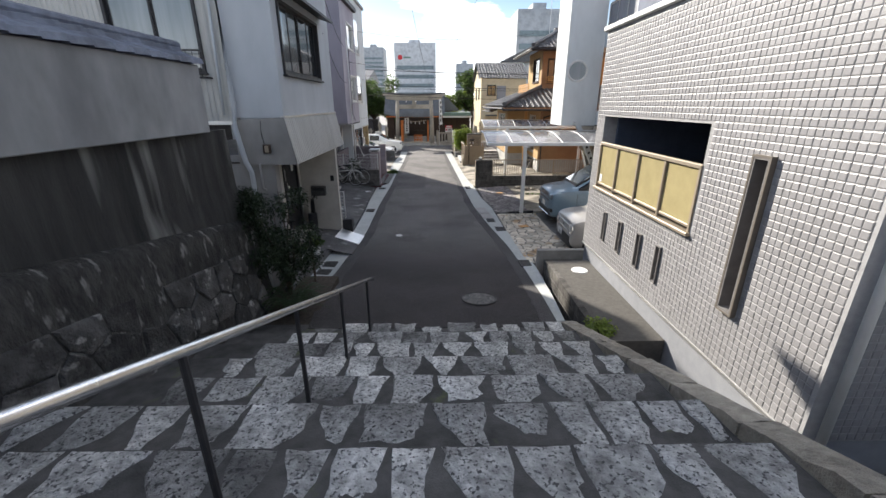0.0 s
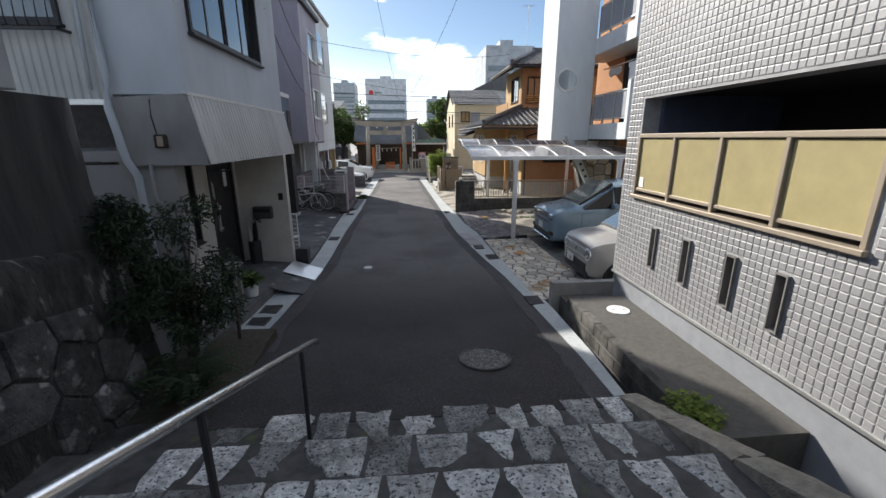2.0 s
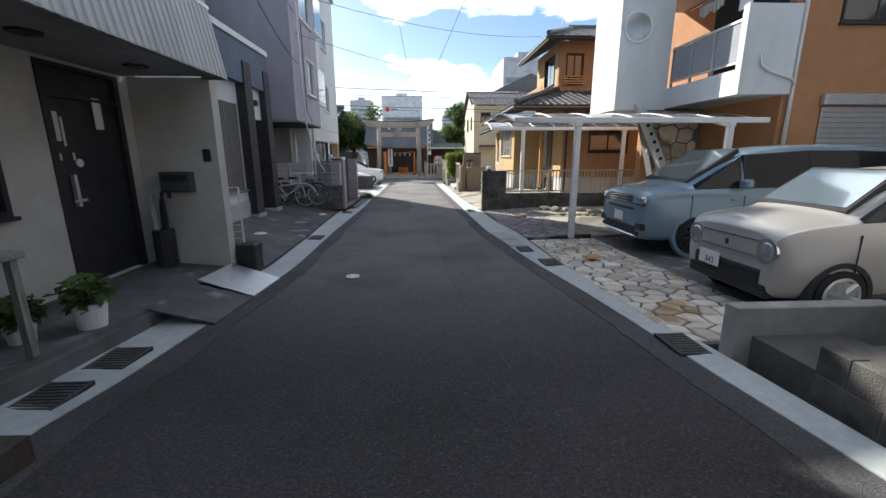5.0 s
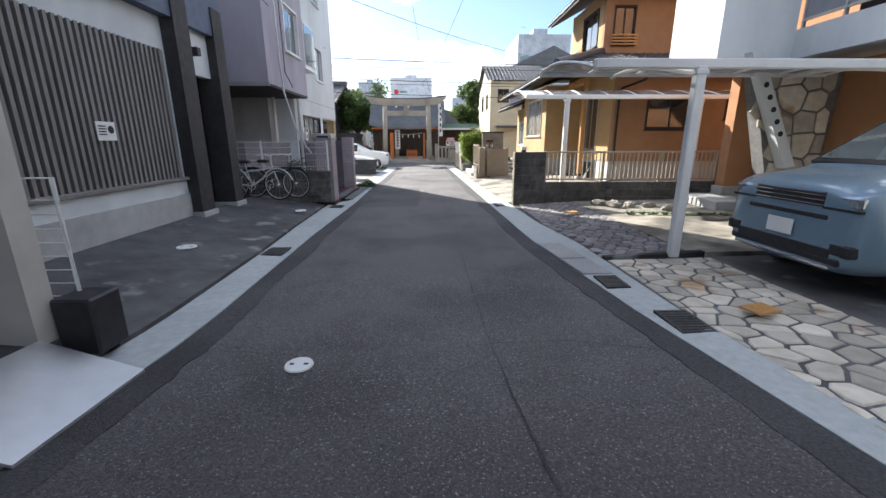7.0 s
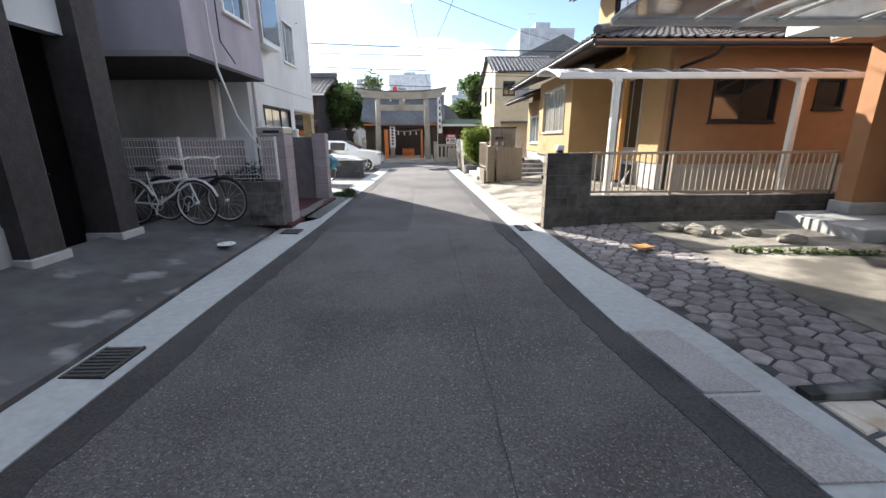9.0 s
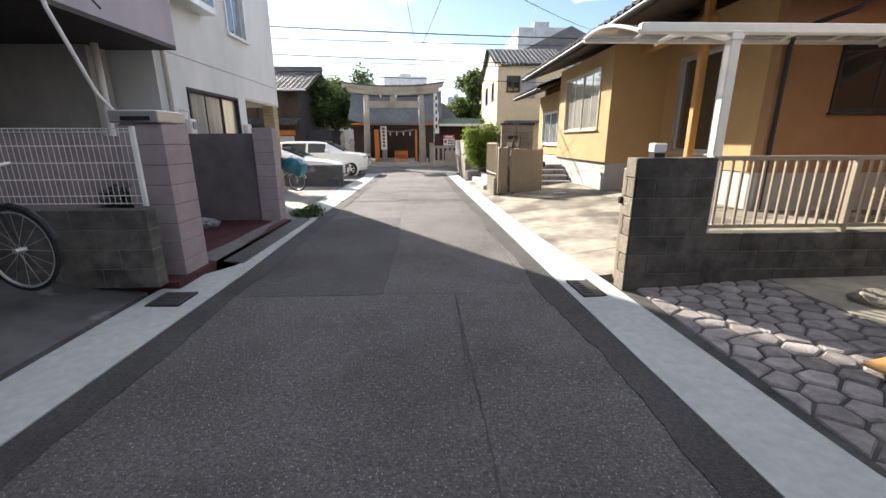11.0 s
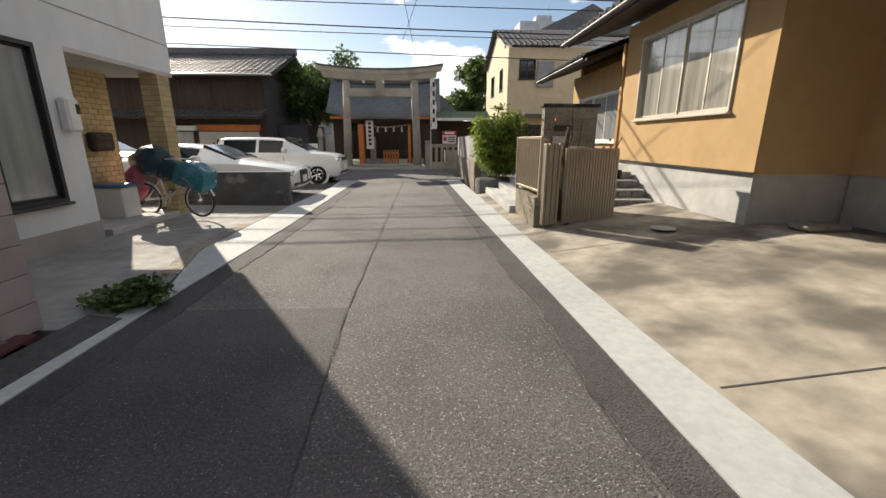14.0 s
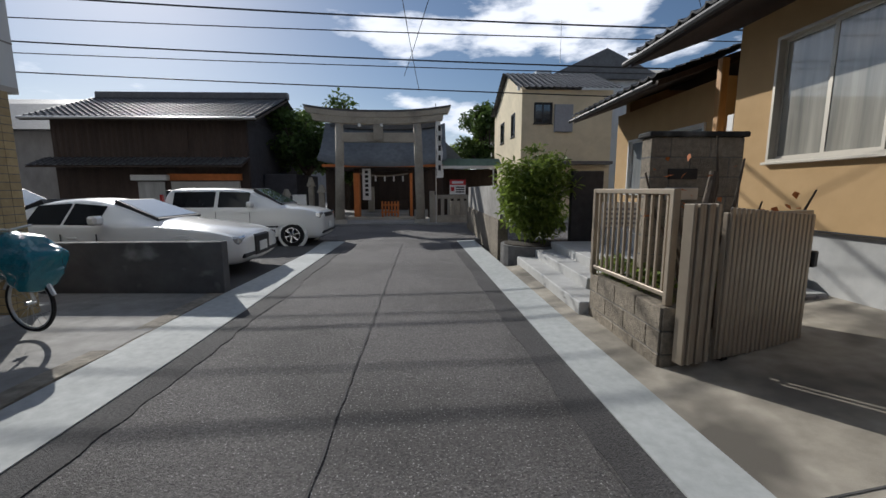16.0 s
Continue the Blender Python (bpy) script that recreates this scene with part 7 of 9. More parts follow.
solo("gutter_stones", strip(line(LEFT_OUT, -0.2), line(LEFT_OUT, -0.01), 24.5, 29.2, lambda y: road_z(y) + 0.035, lambda y: road_z(y) + 0.035, 0.15, 2, 0.05, 0.02), KERB_STONE, "rubble edging along the gutter", "kerb", "structure")


# ---- shrine gate top, shrine hall, fence, signs ----
def curved_beam(length, depth, z, h, rise, over, bm=None):
    """A beam along x whose ends rise."""
    bm = bm or bmesh.new()
    rows = []
    n = 16
    for i in range(n + 1):
        u = 2 * i / n - 1
        x, dz = u * length / 2, rise * abs(u) ** 2.4
        lean = over * (1 if u > 0 else -1) * (abs(u) > 0.99)
        rows.append([bm.verts.new(p) for p in ((x, -depth / 2, z + dz), (x, depth / 2, z + dz), (x + lean, depth / 2 + 0.03, z + h + dz), (x + lean, -depth / 2 - 0.03, z + h + dz))])
    for a, b in zip(rows, rows[1:]):
        for k in range(4):
            bm.faces.new((a[k], b[k], b[(k + 1) % 4], a[(k + 1) % 4]))
    bm.faces.new(rows[0][::-1])
    bm.faces.new(rows[-1])
    bmesh.ops.recalc_face_normals(bm, faces=bm.faces[:])
    return bm


part("lower_lintel", curved_beam(5.3, 0.34, 4.08, 0.24, 0.16, 0.05), GRANITE, t1)
part("top_lintel", curved_beam(5.75, 0.46, 4.325, 0.2, 0.2, 0.1), GRANITE, t1)
part("lintel_cap", curved_beam(5.9, 0.54, 4.53, 0.07, 0.22, 0.04), ROOF, t1, "dark weathered cap of the lintel")
part("centre_strut", box(-0.17, 0.17, -0.12, 0.12, 3.74, 4.09, 0.01), GRANITE, t1)
part("tablet", box(-0.2, 0.2, -0.2, -0.12, 3.42, 4.05, 0.015), GRANITE, t1)
for s in (1, -1):
    part("column_foot", disc((s * 1.72, 0, 0), 0.32, 0.16, 20, None, 0.27), GRANITE, t1)
    part("spot_lamp", rod((s * 0.45 - 0.3, -0.15, 4.0), (s * 0.45 - 0.3, -0.25, 4.02), 0.06, seg=12), PAPER, t1)

sh = thing("shrine_hall", "low shrine gatehouse with a dark curved roof and vermilion doors", "shrine hall", (-2.3, 45.5, 0))
bm = bmesh.new()
rows = []
for i in range(13):
    u = 2 * i / 12 - 1
    rows.append([bm.verts.new((u * 3.1, -1.9 + 1.9 * v, 2.65 + 0.3 * abs(u) ** 3 + 1.9 * v ** 1.35)) for v in (0, 0.25, 0.5, 0.75, 1.0)])
for a, b in zip(rows, rows[1:]):
    for k in range(4):
        bm.faces.new((a[k], b[k], b[k + 1], a[k + 1]))
low = [[bm.verts.new(v.co - Vector((0, 0, 0.14))) for v in r[:1]] for r in rows]
for i in range(12):
    bm.faces.new((low[i][0], low[i + 1][0], rows[i + 1][0], rows[i][0]))
part("roof", bm, COPPER_ROOF, sh, "dark curved metal roof", smooth=True)
bm = bmesh.new()
rows = []
for i in range(13):
    u = 2 * i / 12 - 1
    rows.append([bm.verts.new((u * 3.1, 1.9 - 1.9 * v, 2.65 + 0.3 * abs(u) ** 3 + 1.9 * v ** 1.35)) for v in (0, 0.5, 1.0)])
for a, b in zip(rows, rows[1:]):
    for k in range(2):
        bm.faces.new((a[k], a[k + 1], b[k + 1], b[k]))
part("rear_roof", bm, COPPER_ROOF, sh)
part("roof_ridge", curved_beam(5.6, 0.4, 4.5, 0.3, 0.15, 0.05), ROOF, sh)
part("eave_board", box(-2.9, 2.9, -1.86, -1.78, 2.5, 2.62), VERMILION, sh, "red eave board")
part("soffit", box(-2.8, 2.8, -1.8, 1.8, 2.44, 2.5), WOOD_DARK, sh)
for x in (-2.3, -1.35, 1.35, 2.3):
    part("pillar", box(x - 0.13, x + 0.13, -1.3, -1.04, 0, 2.46, 0.015), WOOD_DARK, sh)
part("side_wall", box(-2.9, -2.3, -1.2, -1.1, 0, 2.4), WOOD_DARK, sh)
part("side_wall", box(2.3, 2.9, -1.2, -1.1, 0, 2.4), WOOD_DARK, sh)
part("door_leaf", box(-1.42, -1.16, -1.9, -1.4, 0.1, 2.2, 0.01), VERMILION, sh, "open vermilion door leaf")
part("door_leaf", box(1.3, 1.42, -1.9, -1.4, 0.1, 2.2, 0.01), VERMILION, sh)
part("rope", tube([(-1.2 + 0.2 * i, -1.35, 2.2 - 0.12 * math.sin(math.pi * i / 12)) for i in range(13)], 0.035, 8), ALU_BEIGE, sh, "straw rope")
for i in range(5):
    part("paper_streamer", box(-0.9 + i * 0.45, -0.82 + i * 0.45, -1.38, -1.37, 1.82, 2.08), PAPER, sh)
part("step", box(-1.6, 1.6, -2.6, -1.6, 0, 0.1, 0.01), GRANITE, sh)
inner = thing("inner_hall", "dark timber inner hall of the shrine", "shrine hall", (-2.2, 53, 0))
part("body", box(-4, 4, 0, 4, 0, 3.0), WOOD_DARK, inner)
part("roof", prism([(-5, 3.0), (5, 3.0), (3.4, 4.6), (-3.4, 4.6)], "y", -0.8, 5), COPPER_ROOF, inner)
part("offering_box", box(-0.7, 0.7, -0.7, -0.2, 0, 0.7, 0.02), WOOD_DARK, inner)
for x in (-1.5, 1.5):
    part("lantern", box(x - 0.18, x + 0.18, -3.5, -3.14, 0, 1.6, 0.02), GRANITE, inner)
bn1 = thing("hanging_banner", "tall white banner with black writing under the gate", "banner", (-3.35, 44.0, 0.6))
part("cloth", box(0, 0.42, 0, 0.02, 0.3, 1.9), PAPER, bn1)
for i in range(6):
    part("writing", box(0.13, 0.29, -0.006, 0, 0.5 + i * 0.22, 0.64 + i * 0.22), INK, bn1)
nb1 = thing("nobori_flag", "tall narrow white flag with dark marks beside the column", "flag", (0.22, 40.9, 0))
part("pole", rod((0, 0, 0), (0, 0, 4.9), 0.018, seg=8), ALU, nb1)
bm = bmesh.new()
rows = [[bm.verts.new((0.02 + x * (0.28 - 0.006 * k) + 0.03 * math.sin(k * 1.3), 0.05 * math.sin(k * 0.9 + x), 1.9 + 0.17 * k)) for x in (0, 0.5, 1)] for k in range(16)]
for a, b in zip(rows, rows[1:]):
    for k in range(2):
        bm.faces.new((a[k], a[k + 1], b[k + 1], b[k]))
part("cloth", bm, PAPER, nb1)
for i in range(5):
    part("writing", box(0.1, 0.2, -0.075, -0.07, 2.2 + i * 0.4, 2.42 + i * 0.4), INK, nb1)
bar = thing("road_barrier", "small orange wooden barrier in the shrine entrance", "barrier", (-1.95, 43.2, 0))
for i in range(6):
    part("slat", box(-0.4 + i * 0.15, -0.32 + i * 0.15, -0.02, 0.02, 0.15, 0.85, 0.006), VERMILION, bar)
for z in (0.3, 0.65):
    part("rail", box(-0.42, 0.45, 0.02, 0.05, z, z + 0.07), VERMILION, bar)
for x in (-0.35, 0.38):
    part("foot", box(x - 0.03, x + 0.03, -0.15, 0.15, 0, 0.15), VERMILION, bar)
fs = thing("stone_fence", "grey granite post fence of the shrine", "fence", (0.05, 41.2, 0))
part("base", box(0, 4.2, -0.12, 0.12, 0, 0.3, 0.01), GRANITE, fs)
part("top_rail", box(0, 4.2, -0.08, 0.08, 1.02, 1.18, 0.01), GRANITE, fs)
for i in range(15):
    part("post", box(0.1 + i * 0.28, 0.24 + i * 0.28, -0.07, 0.07, 0.3, 1.02, 0.008), GRANITE, fs)
for x in (0.0, 1.75, 3.5):
    part("pillar", box(x - 0.11, x + 0.11, -0.11, 0.11, 0, 1.35, 0.012), GRANITE, fs)
rs = thing("red_sign", "red and white sign board on the stone fence", "sign", (0.8, 41.02, 1.2))
part("board", box(0, 0.68, -0.02, 0.02, 0, 0.62), PAPER, rs)
part("red_band", box(0, 0.68, -0.026, -0.02, 0.4, 0.62), RED_PAINT, rs)
part("red_square", box(0.05, 0.2, -0.026, -0.02, 0.14, 0.32), RED_PAINT, rs)
for i in range(3):
    part("writing", box(0.26, 0.62, -0.025, -0.02, 0.08 + i * 0.1, 0.13 + i * 0.1), INK, rs)
part("writing", box(0.1, 0.58, -0.03, -0.026, 0.46, 0.56), PAPER, rs)
gh = thing("purification_pavilion", "small pavilion with a verdigris roof behind the fence", "pavilion", (2.0, 45.5, 0))
part("roof", prism([(-1.6, 2.55), (1.7, 2.55), (1.5, 2.95), (-1.4, 2.95)], "y", -1, 1.2), GREEN_ROOF, gh)
part("eave", box(-1.6, 1.7, -1.05, -1.0, 2.45, 2.6), ALU, gh)
for x in (-1.3, 1.4):
    part("post", box(x - 0.07, x + 0.07, -0.7, -0.56, 0, 2.55), WOOD_DARK, gh)
part("basin", box(-0.9, 0.9, -0.3, 0.4, 0, 0.8, 0.03), GRANITE, gh)
part("back_wall", box(-1.4, 1.5, 0.9, 1.0, 0, 2.5), WOOD_DARK, gh)

# ---- yellow house and the white one behind ----
window("y", -1, 44, 5.1, 6.0, 4.6, 5.6, 2, DARK_METAL, GLASS_DARK, 0.04, label="dark window with a small rail")
window("x", -1, 4.5, 45.5, 46.4, 4.2, 5.4, 1, DARK_METAL, GLASS_DARK, 0.04)
window("x", -1, 4.5, 48.5, 49.6, 4.2, 5.4, 1, DARK_METAL, GLASS_DARK, 0.04)
part("roof", tiled_roof((4.2, 43.7, 6.25), (9.3, 43.7, 6.25), (0, 4.0, 1.7), 0.3, 0.3), ROOF, h7, "grey pan tile roof")
part("gable", prism([(44, 6.2), (51.8, 6.2), (47.9, 7.8)], "x", 4.5, 4.7), YELLOW_WALL, h7)
part("roof", tiled_roof((4.2, 51.9, 6.25), (9.3, 51.9, 6.25), (0, -4.2, 1.7), 0.3, 0.3), ROOF, h7)
part("verge", box(4.2, 4.32, 43.7, 43.8, 6.1, 6.3), ALU_WHITE, h7)
part("far_wall", box(8.8, 9.0, 44.2, 52, 0, 6.2), YELLOW_WALL, h7)
part("shutter_box", box(6.1, 7.0, 43.85, 44.0, 4.2, 5.5, 0.01), PLINTH, h7)
part("canopy", box(5.0, 8.8, 43.2, 44, 2.6, 2.75), ROOF, h7)
h9 = thing("white_roof_house", "white house with grey tiled gable behind", "house", (9.5, 50, 0))
part("body", box(-2, 5, 0, 8, 0, 8.2), WHITE_WALL, h9)
part("roof", prism([(-2.4, 8.2), (5.4, 8.2), (1.5, 10.0)], "y", -0.4, 8.4), ROOF, h9)

# ---- old townhouse ----
part("roof", tiled_roof((-17.6, 42.2, 4.55), (-7.6, 42.2, 4.55), (0, 4.2, 1.65), 0.3, 0.3), ROOF, h8, "grey pan tile roof")
part("roof", tiled_roof((-17.6, 50.8, 4.55), (-7.6, 50.8, 4.55), (0, -4.4, 1.65), 0.3, 0.3), ROOF, h8)
part("roof_deck", slab_between((-17.6, 42.25, 4.5), (-7.6, 42.25, 4.5), (-7.6, 46.4, 6.12), (-17.6, 46.4, 6.12), 0.1), WOOD_DARK, h8)
part("ridge", box(-17.4, -7.5, 46.25, 46.6, 6.15, 6.5, 0.04), ROOF, h8)
part("gable", prism([(43, 4.6), (50, 4.6), (46.5, 6.0)], "x", -8.6, -8.4), SIDING_BLACK, h8)
part("pent_roof", tiled_roof((-17.4, 42.0, 2.5), (-8.3, 42.0, 2.5), (0, 1.0, 0.4), 0.28, 0.26), ROOF, h8)
part("pent_deck", slab_between((-17.4, 42.0, 2.46), (-8.3, 42.0, 2.46), (-8.3, 43.0, 2.86), (-17.4, 43.0, 2.86), 0.06), WOOD_DARK, h8)
part("gutter", tube([(-17.6, 42.15, 4.5), (-7.6, 42.15, 4.5)], 0.06, 8), ALU, h8, "pale eave gutter")
part("boarding", ribs("y", -1, 42.99, -17, -8.45, 2.9, 4.4, 0.25, 0.02), WOOD_DARK, h8)
part("window_lattice", box(-12.6, -11.0, 42.93, 42.97, 3.1, 4.1), WOOD_DARK, h8)
part("shop_front", box(-11.9, -8.8, 42.9, 42.98, 0.3, 1.8), WALL_CREAM, h8)
part("shop_sign", box(-12.0, -8.7, 42.85, 42.98, 1.85, 2.15), VERMILION, h8, "faded red shop fascia")
part("shop_awning", box(-13.5, -11.9, 42.6, 43.0, 1.85, 2.1, 0.02), ALU_WHITE, h8)
part("lattice_door", box(-13.4, -12.2, 42.92, 42.98, 0, 1.8), GLASS_PALE, h8)
part("side_cladding", ribs("x", 1, -8.395, 43.2, 50, 0, 4.6, 0.12, 0.02), SIDING_BLACK, h8)
h10 = thing("grey_roof_house", "grey house with a tiled roof further along the street", "house", (-24, 44, 0))
part("body", box(-5, 6.2, 0, 8, 0, 4.2), WALL_GREY, h10)
part("roof", prism([(-0.5, 4.2), (8.5, 4.2), (4, 6.2)], "x", -5.4, 6.5), ROOF, h10)
sw = thing("shed_wall", "dark corrugated lean-to beside the old house", "shed", (-8.3, 44.5, 0))
part("body", box(0, 1.6, 0, 4, 0, 2.2, 0.02), SIDING_BLACK, sw)

# ---- gate area on the right: planter, name wall, boundary wall, bamboo ----
solo("boundary_wall", strip(const(1.42), const(1.56), 32.4, 39.3, const(1.5), const(1.5), 0.8, 1, 0.75), CONCRETE, "smooth grey upper boundary wall", "wall", "structure")
solo("boundary_base", strip(const(1.38), const(1.6), 32.4, 39.3, const(0.75), const(0.75), 0.8, 1, 0.9), BLOCK_BROWN, "brown weathered base of the boundary wall", "wall", "structure")
for k, (y0, y1, z1) in enumerate(((28.0, 31.2, 0.14), (28.6, 31.2, 0.28), (29.2, 31.2, 0.42))):
    solo("planter_step", box(1.55 + 0.32 * k, 3.6, y0, y1, -0.1, z1, 0.012), FOUND, "grey granite-edged entrance step", "step", "structure")
solo("planter_bed", disc((1.95, 31.7, -0.1), 0.62, 0.42, 24), MORTAR, "round stone planter edge", "planter", "structure")
solo("planter_soil", disc((1.95, 31.7, 0.32), 0.55, 0.02, 24), SOIL, "dark planter soil", "soil", "structure")
bb = thing("bamboo_bush", "dense sunlit yellow-green bamboo bush in a round planter", "bush", (1.95, 31.7, 0.33))
rng = random.Random(41)
part("cane", branchy((0, 0, 0), [(rng.uniform(-0.7, 0.7), rng.uniform(-0.7, 0.7), rng.uniform(1.2, 1.9)) for _ in range(16)], 0.014, 8), LEAF, bb)
part("foliage", leaves([(0, 0, 0.9, 0.62, 0.62, 0.7), (0.25, -0.2, 1.35, 0.45, 0.45, 0.45), (-0.25, 0.2, 1.2, 0.5, 0.5, 0.5), (0.1, 0, 0.4, 0.55, 0.55, 0.35), (0.35, 0.1, 1.6, 0.28, 0.28, 0.25), (-0.4, -0.3, 0.7, 0.35, 0.35, 0.4), (0.55, -0.35, 1.15, 0.22, 0.22, 0.3), (-0.55, 0.0, 1.5, 0.2, 0.2, 0.22), (0.05, 0.3, 1.85, 0.18, 0.18, 0.2), (0.6, 0.3, 0.6, 0.25, 0.25, 0.3)], 6000, 0.15, 12, 0.17, 0.5), LEAF_YELLOW, bb)
hg = thing("hedge", "low green shrubs behind the garden fence", "shrub", (2.1, 27.6, 0.25))
part("foliage", leaves([(-0.2, 0, 0.25, 0.18, 0.75, 0.22), (0.4, 0.2, 0.2, 0.3, 0.5, 0.2)], 1800, 0.07, 19), LEAF_YELLOW, hg)
bt = thing("bare_shrub", "leafless twisted shrub with a few red leaves before the name wall", "shrub", (2.2, 26.95, 0.1))
part("trunk", tube([(0, 0, -0.05), (0.03, 0.02, 0.5), (-0.03, 0.0, 1.0), (0.05, 0.03, 1.45)], [0.075, 0.06, 0.05, 0.035], 9), BARK, bt)
part("limb", branchy((0, 0, 0), [(-0.25, 0, 1.3), (0.2, -0.1, 1.55), (0.5, 0.0, 1.2), (0.75, -0.1, 1.05), (-0.5, 0.1, 1.45), (0.1, 0.1, 1.75), (-0.35, -0.1, 0.9), (0.9, -0.05, 1.3)], 0.035, 22), BARK, bt)
part("leaves", leaves([(-0.2, 0, 1.3, 0.5, 0.15, 0.35), (0.6, 0, 1.1, 0.35, 0.12, 0.25)], 34, 0.06, 29), VERMILION, bt)
ns = thing("name_plate", "dark name plate and letter slot on the block wall", "name plate", (2.3, 27.48, 1.3))
part("plate", box(-0.14, 0.14, 0, 0.02, 0.2, 0.3), DARK_METAL, ns)
part("slot", box(-0.16, 0.16, -0.01, 0.02, 0.0, 0.12, 0.006), ALU, ns)
vt = thing("louvre_box", "white louvred unit box beside the porch", "outdoor unit", (3.3, 30.95, 0.42))
part("case", box(-0.35, 0.35, -0.15, 0.15, 0, 0.75, 0.015), ALU_WHITE, vt)
for i in range(7):
    part("louvre", box(-0.3, 0.3, -0.165, -0.15, 0.1 + i * 0.085, 0.14 + i * 0.085), PLINTH, vt)
solo("garden_wall", box(2.6, 3.2, 31.3, 31.45, 0, 1.75, 0.01), DARK_WALL, "dark garden wall behind the bamboo", "wall", "structure")
for x, y in ((3.2, 25.66),):
    cv = thing("access_cover", "pale round access cover in the driveway", "cover", (x, y, 0.045 + (x - 1.5) * 0.079))
    part("lid", disc((0, 0, 0), 0.16, 0.012, 24), GUTTER, cv)

# ---- trees ----
def tree(at, h, spread, n, leafsize, seed, label, material=None):
    t = thing("tree", label, "tree", at)
    rng = random.Random(seed)
    tips = [(rng.uniform(-1, 1) * spread, rng.uniform(-1, 1) * spread, h * rng.uniform(0.6, 0.98)) for _ in range(11)]
    part("trunk", tube([(0, 0, 0), (0.05, 0.03, h * 0.25), (-0.05, 0, h * 0.5)], [h * 0.035, h * 0.028, h * 0.02], 9), BARK, t)
    part("branch", branchy((0, 0, h * 0.35), tips, h * 0.016, seed), BARK, t)
    blobs = [(x * 0.9, y * 0.9, z * 0.97, spread * rng.uniform(0.28, 0.45), spread * rng.uniform(0.28, 0.45), h * rng.uniform(0.08, 0.14)) for x, y, z in tips]
    blobs += [(rng.uniform(-0.6, 0.6) * spread, rng.uniform(-0.6, 0.6) * spread, h * rng.uniform(0.45, 0.75), spread * 0.35, spread * 0.35, h * 0.1) for _ in range(7)]
    part("crown", leaves(blobs, n, leafsize, seed + 1, 0.42), material or LEAF, t)
    return t


tree((-7.0, 47.5, 0), 6.2, 2.5, 7000, 0.2, 61, "leafy green tree beside the shrine hall")
tree((-9.5, 52, 0), 6.2, 2.4, 6000, 0.26, 62, "leafy green tree behind the old house")
tree((-5.6, 52, 0), 4.6, 1.8, 5000, 0.24, 66, "leafy green tree in the shrine grounds")
tree((4.6, 56, 0), 7.6, 2.4, 9000, 0.26, 63, "tall green tree in the shrine grounds")
tree((2.2, 58, 0), 5.2, 2.0, 5000, 0.26, 64, "bright green tree in the shrine grounds", LEAF_YELLOW)
for k, (x, y, h) in enumerate(((-5.2, 43.4, 1.7), (-6.0, 44.5, 2.1), (-6.8, 43.2, 1.5))):
    sl_ = thing("stone_lantern", "granite post lantern in the shrine grounds", "stone lantern", (x, y, 0), group="stone posts by the shrine")
    part("shaft", box(-0.12, 0.12, -0.12, 0.12, 0, h * 0.75, 0.015), GRANITE, sl_)
    part("cap", disc((0, 0, h * 0.75), 0.24, h * 0.22, 6, None, 0.08), GRANITE, sl_)
sgn = thing("notice_board", "small white notice board beside the shrine", "sign", (-5.9, 42.2, 0))
part("post", rod((0, 0, 0), (0, 0, 1.0), 0.02, seg=6), ALU, sgn)
part("board", box(-0.3, 0.3, -0.02, 0.02, 0.6, 1.2), PAPER, sgn)


# ---- overhead cables ----
def cable(p, q, sag, r=0.018, label="thin black overhead cable across the lane"):
    p, q = Vector(p), Vector(q)
    pts = [p.lerp(q, i / 20) - Vector((0, 0, sag * 4 * (i / 20) * (1 - i / 20))) for i in range(21)]
    solo("overhead_cable", tube(pts, r, 5), CABLE, label, "cable", group="overhead cables")


for za, zb, y, sag, r in ((7.1, 5.9, 36, 0.35, 0.025), (5.75, 4.75, 36, 0.25, 0.022), (5.25, 4.6, 36.02, 0.15, 0.014), (4.85, 3.85, 36, 0.15, 0.018), (6.2, 5.6, 36.02, 0.2, 0.016)):
    cable((-24, y, za + 0.4), (14, y, zb + 0.1), sag, r)
for p, q, sag in (((-1.4, 20.0, 9.5), (-0.4, 38, 4.7), 0.6), ((2.2, 22, 9.0), (-0.9, 38, 5.2), 0.5), ((-4.1, 21, 7.0), (6.5, 30, 8.2), 0.4), ((-4.2, 20, 5.6), (8, 36, 6.3), 0.4),
                  ((-2.75, 11, 6.6), (-4.1, 20, 6.2), 0.3), ((-4.5, 27, 5.2), (-20, 37, 6.6), 0.3), ((-4.5, 28.3, 4.8), (-14, 36, 5.3), 0.4), ((-4.1, 20.0, 4.7), (-2.75, 11, 5.4), 0.3)):
    cable(p, q, sag, 0.009)

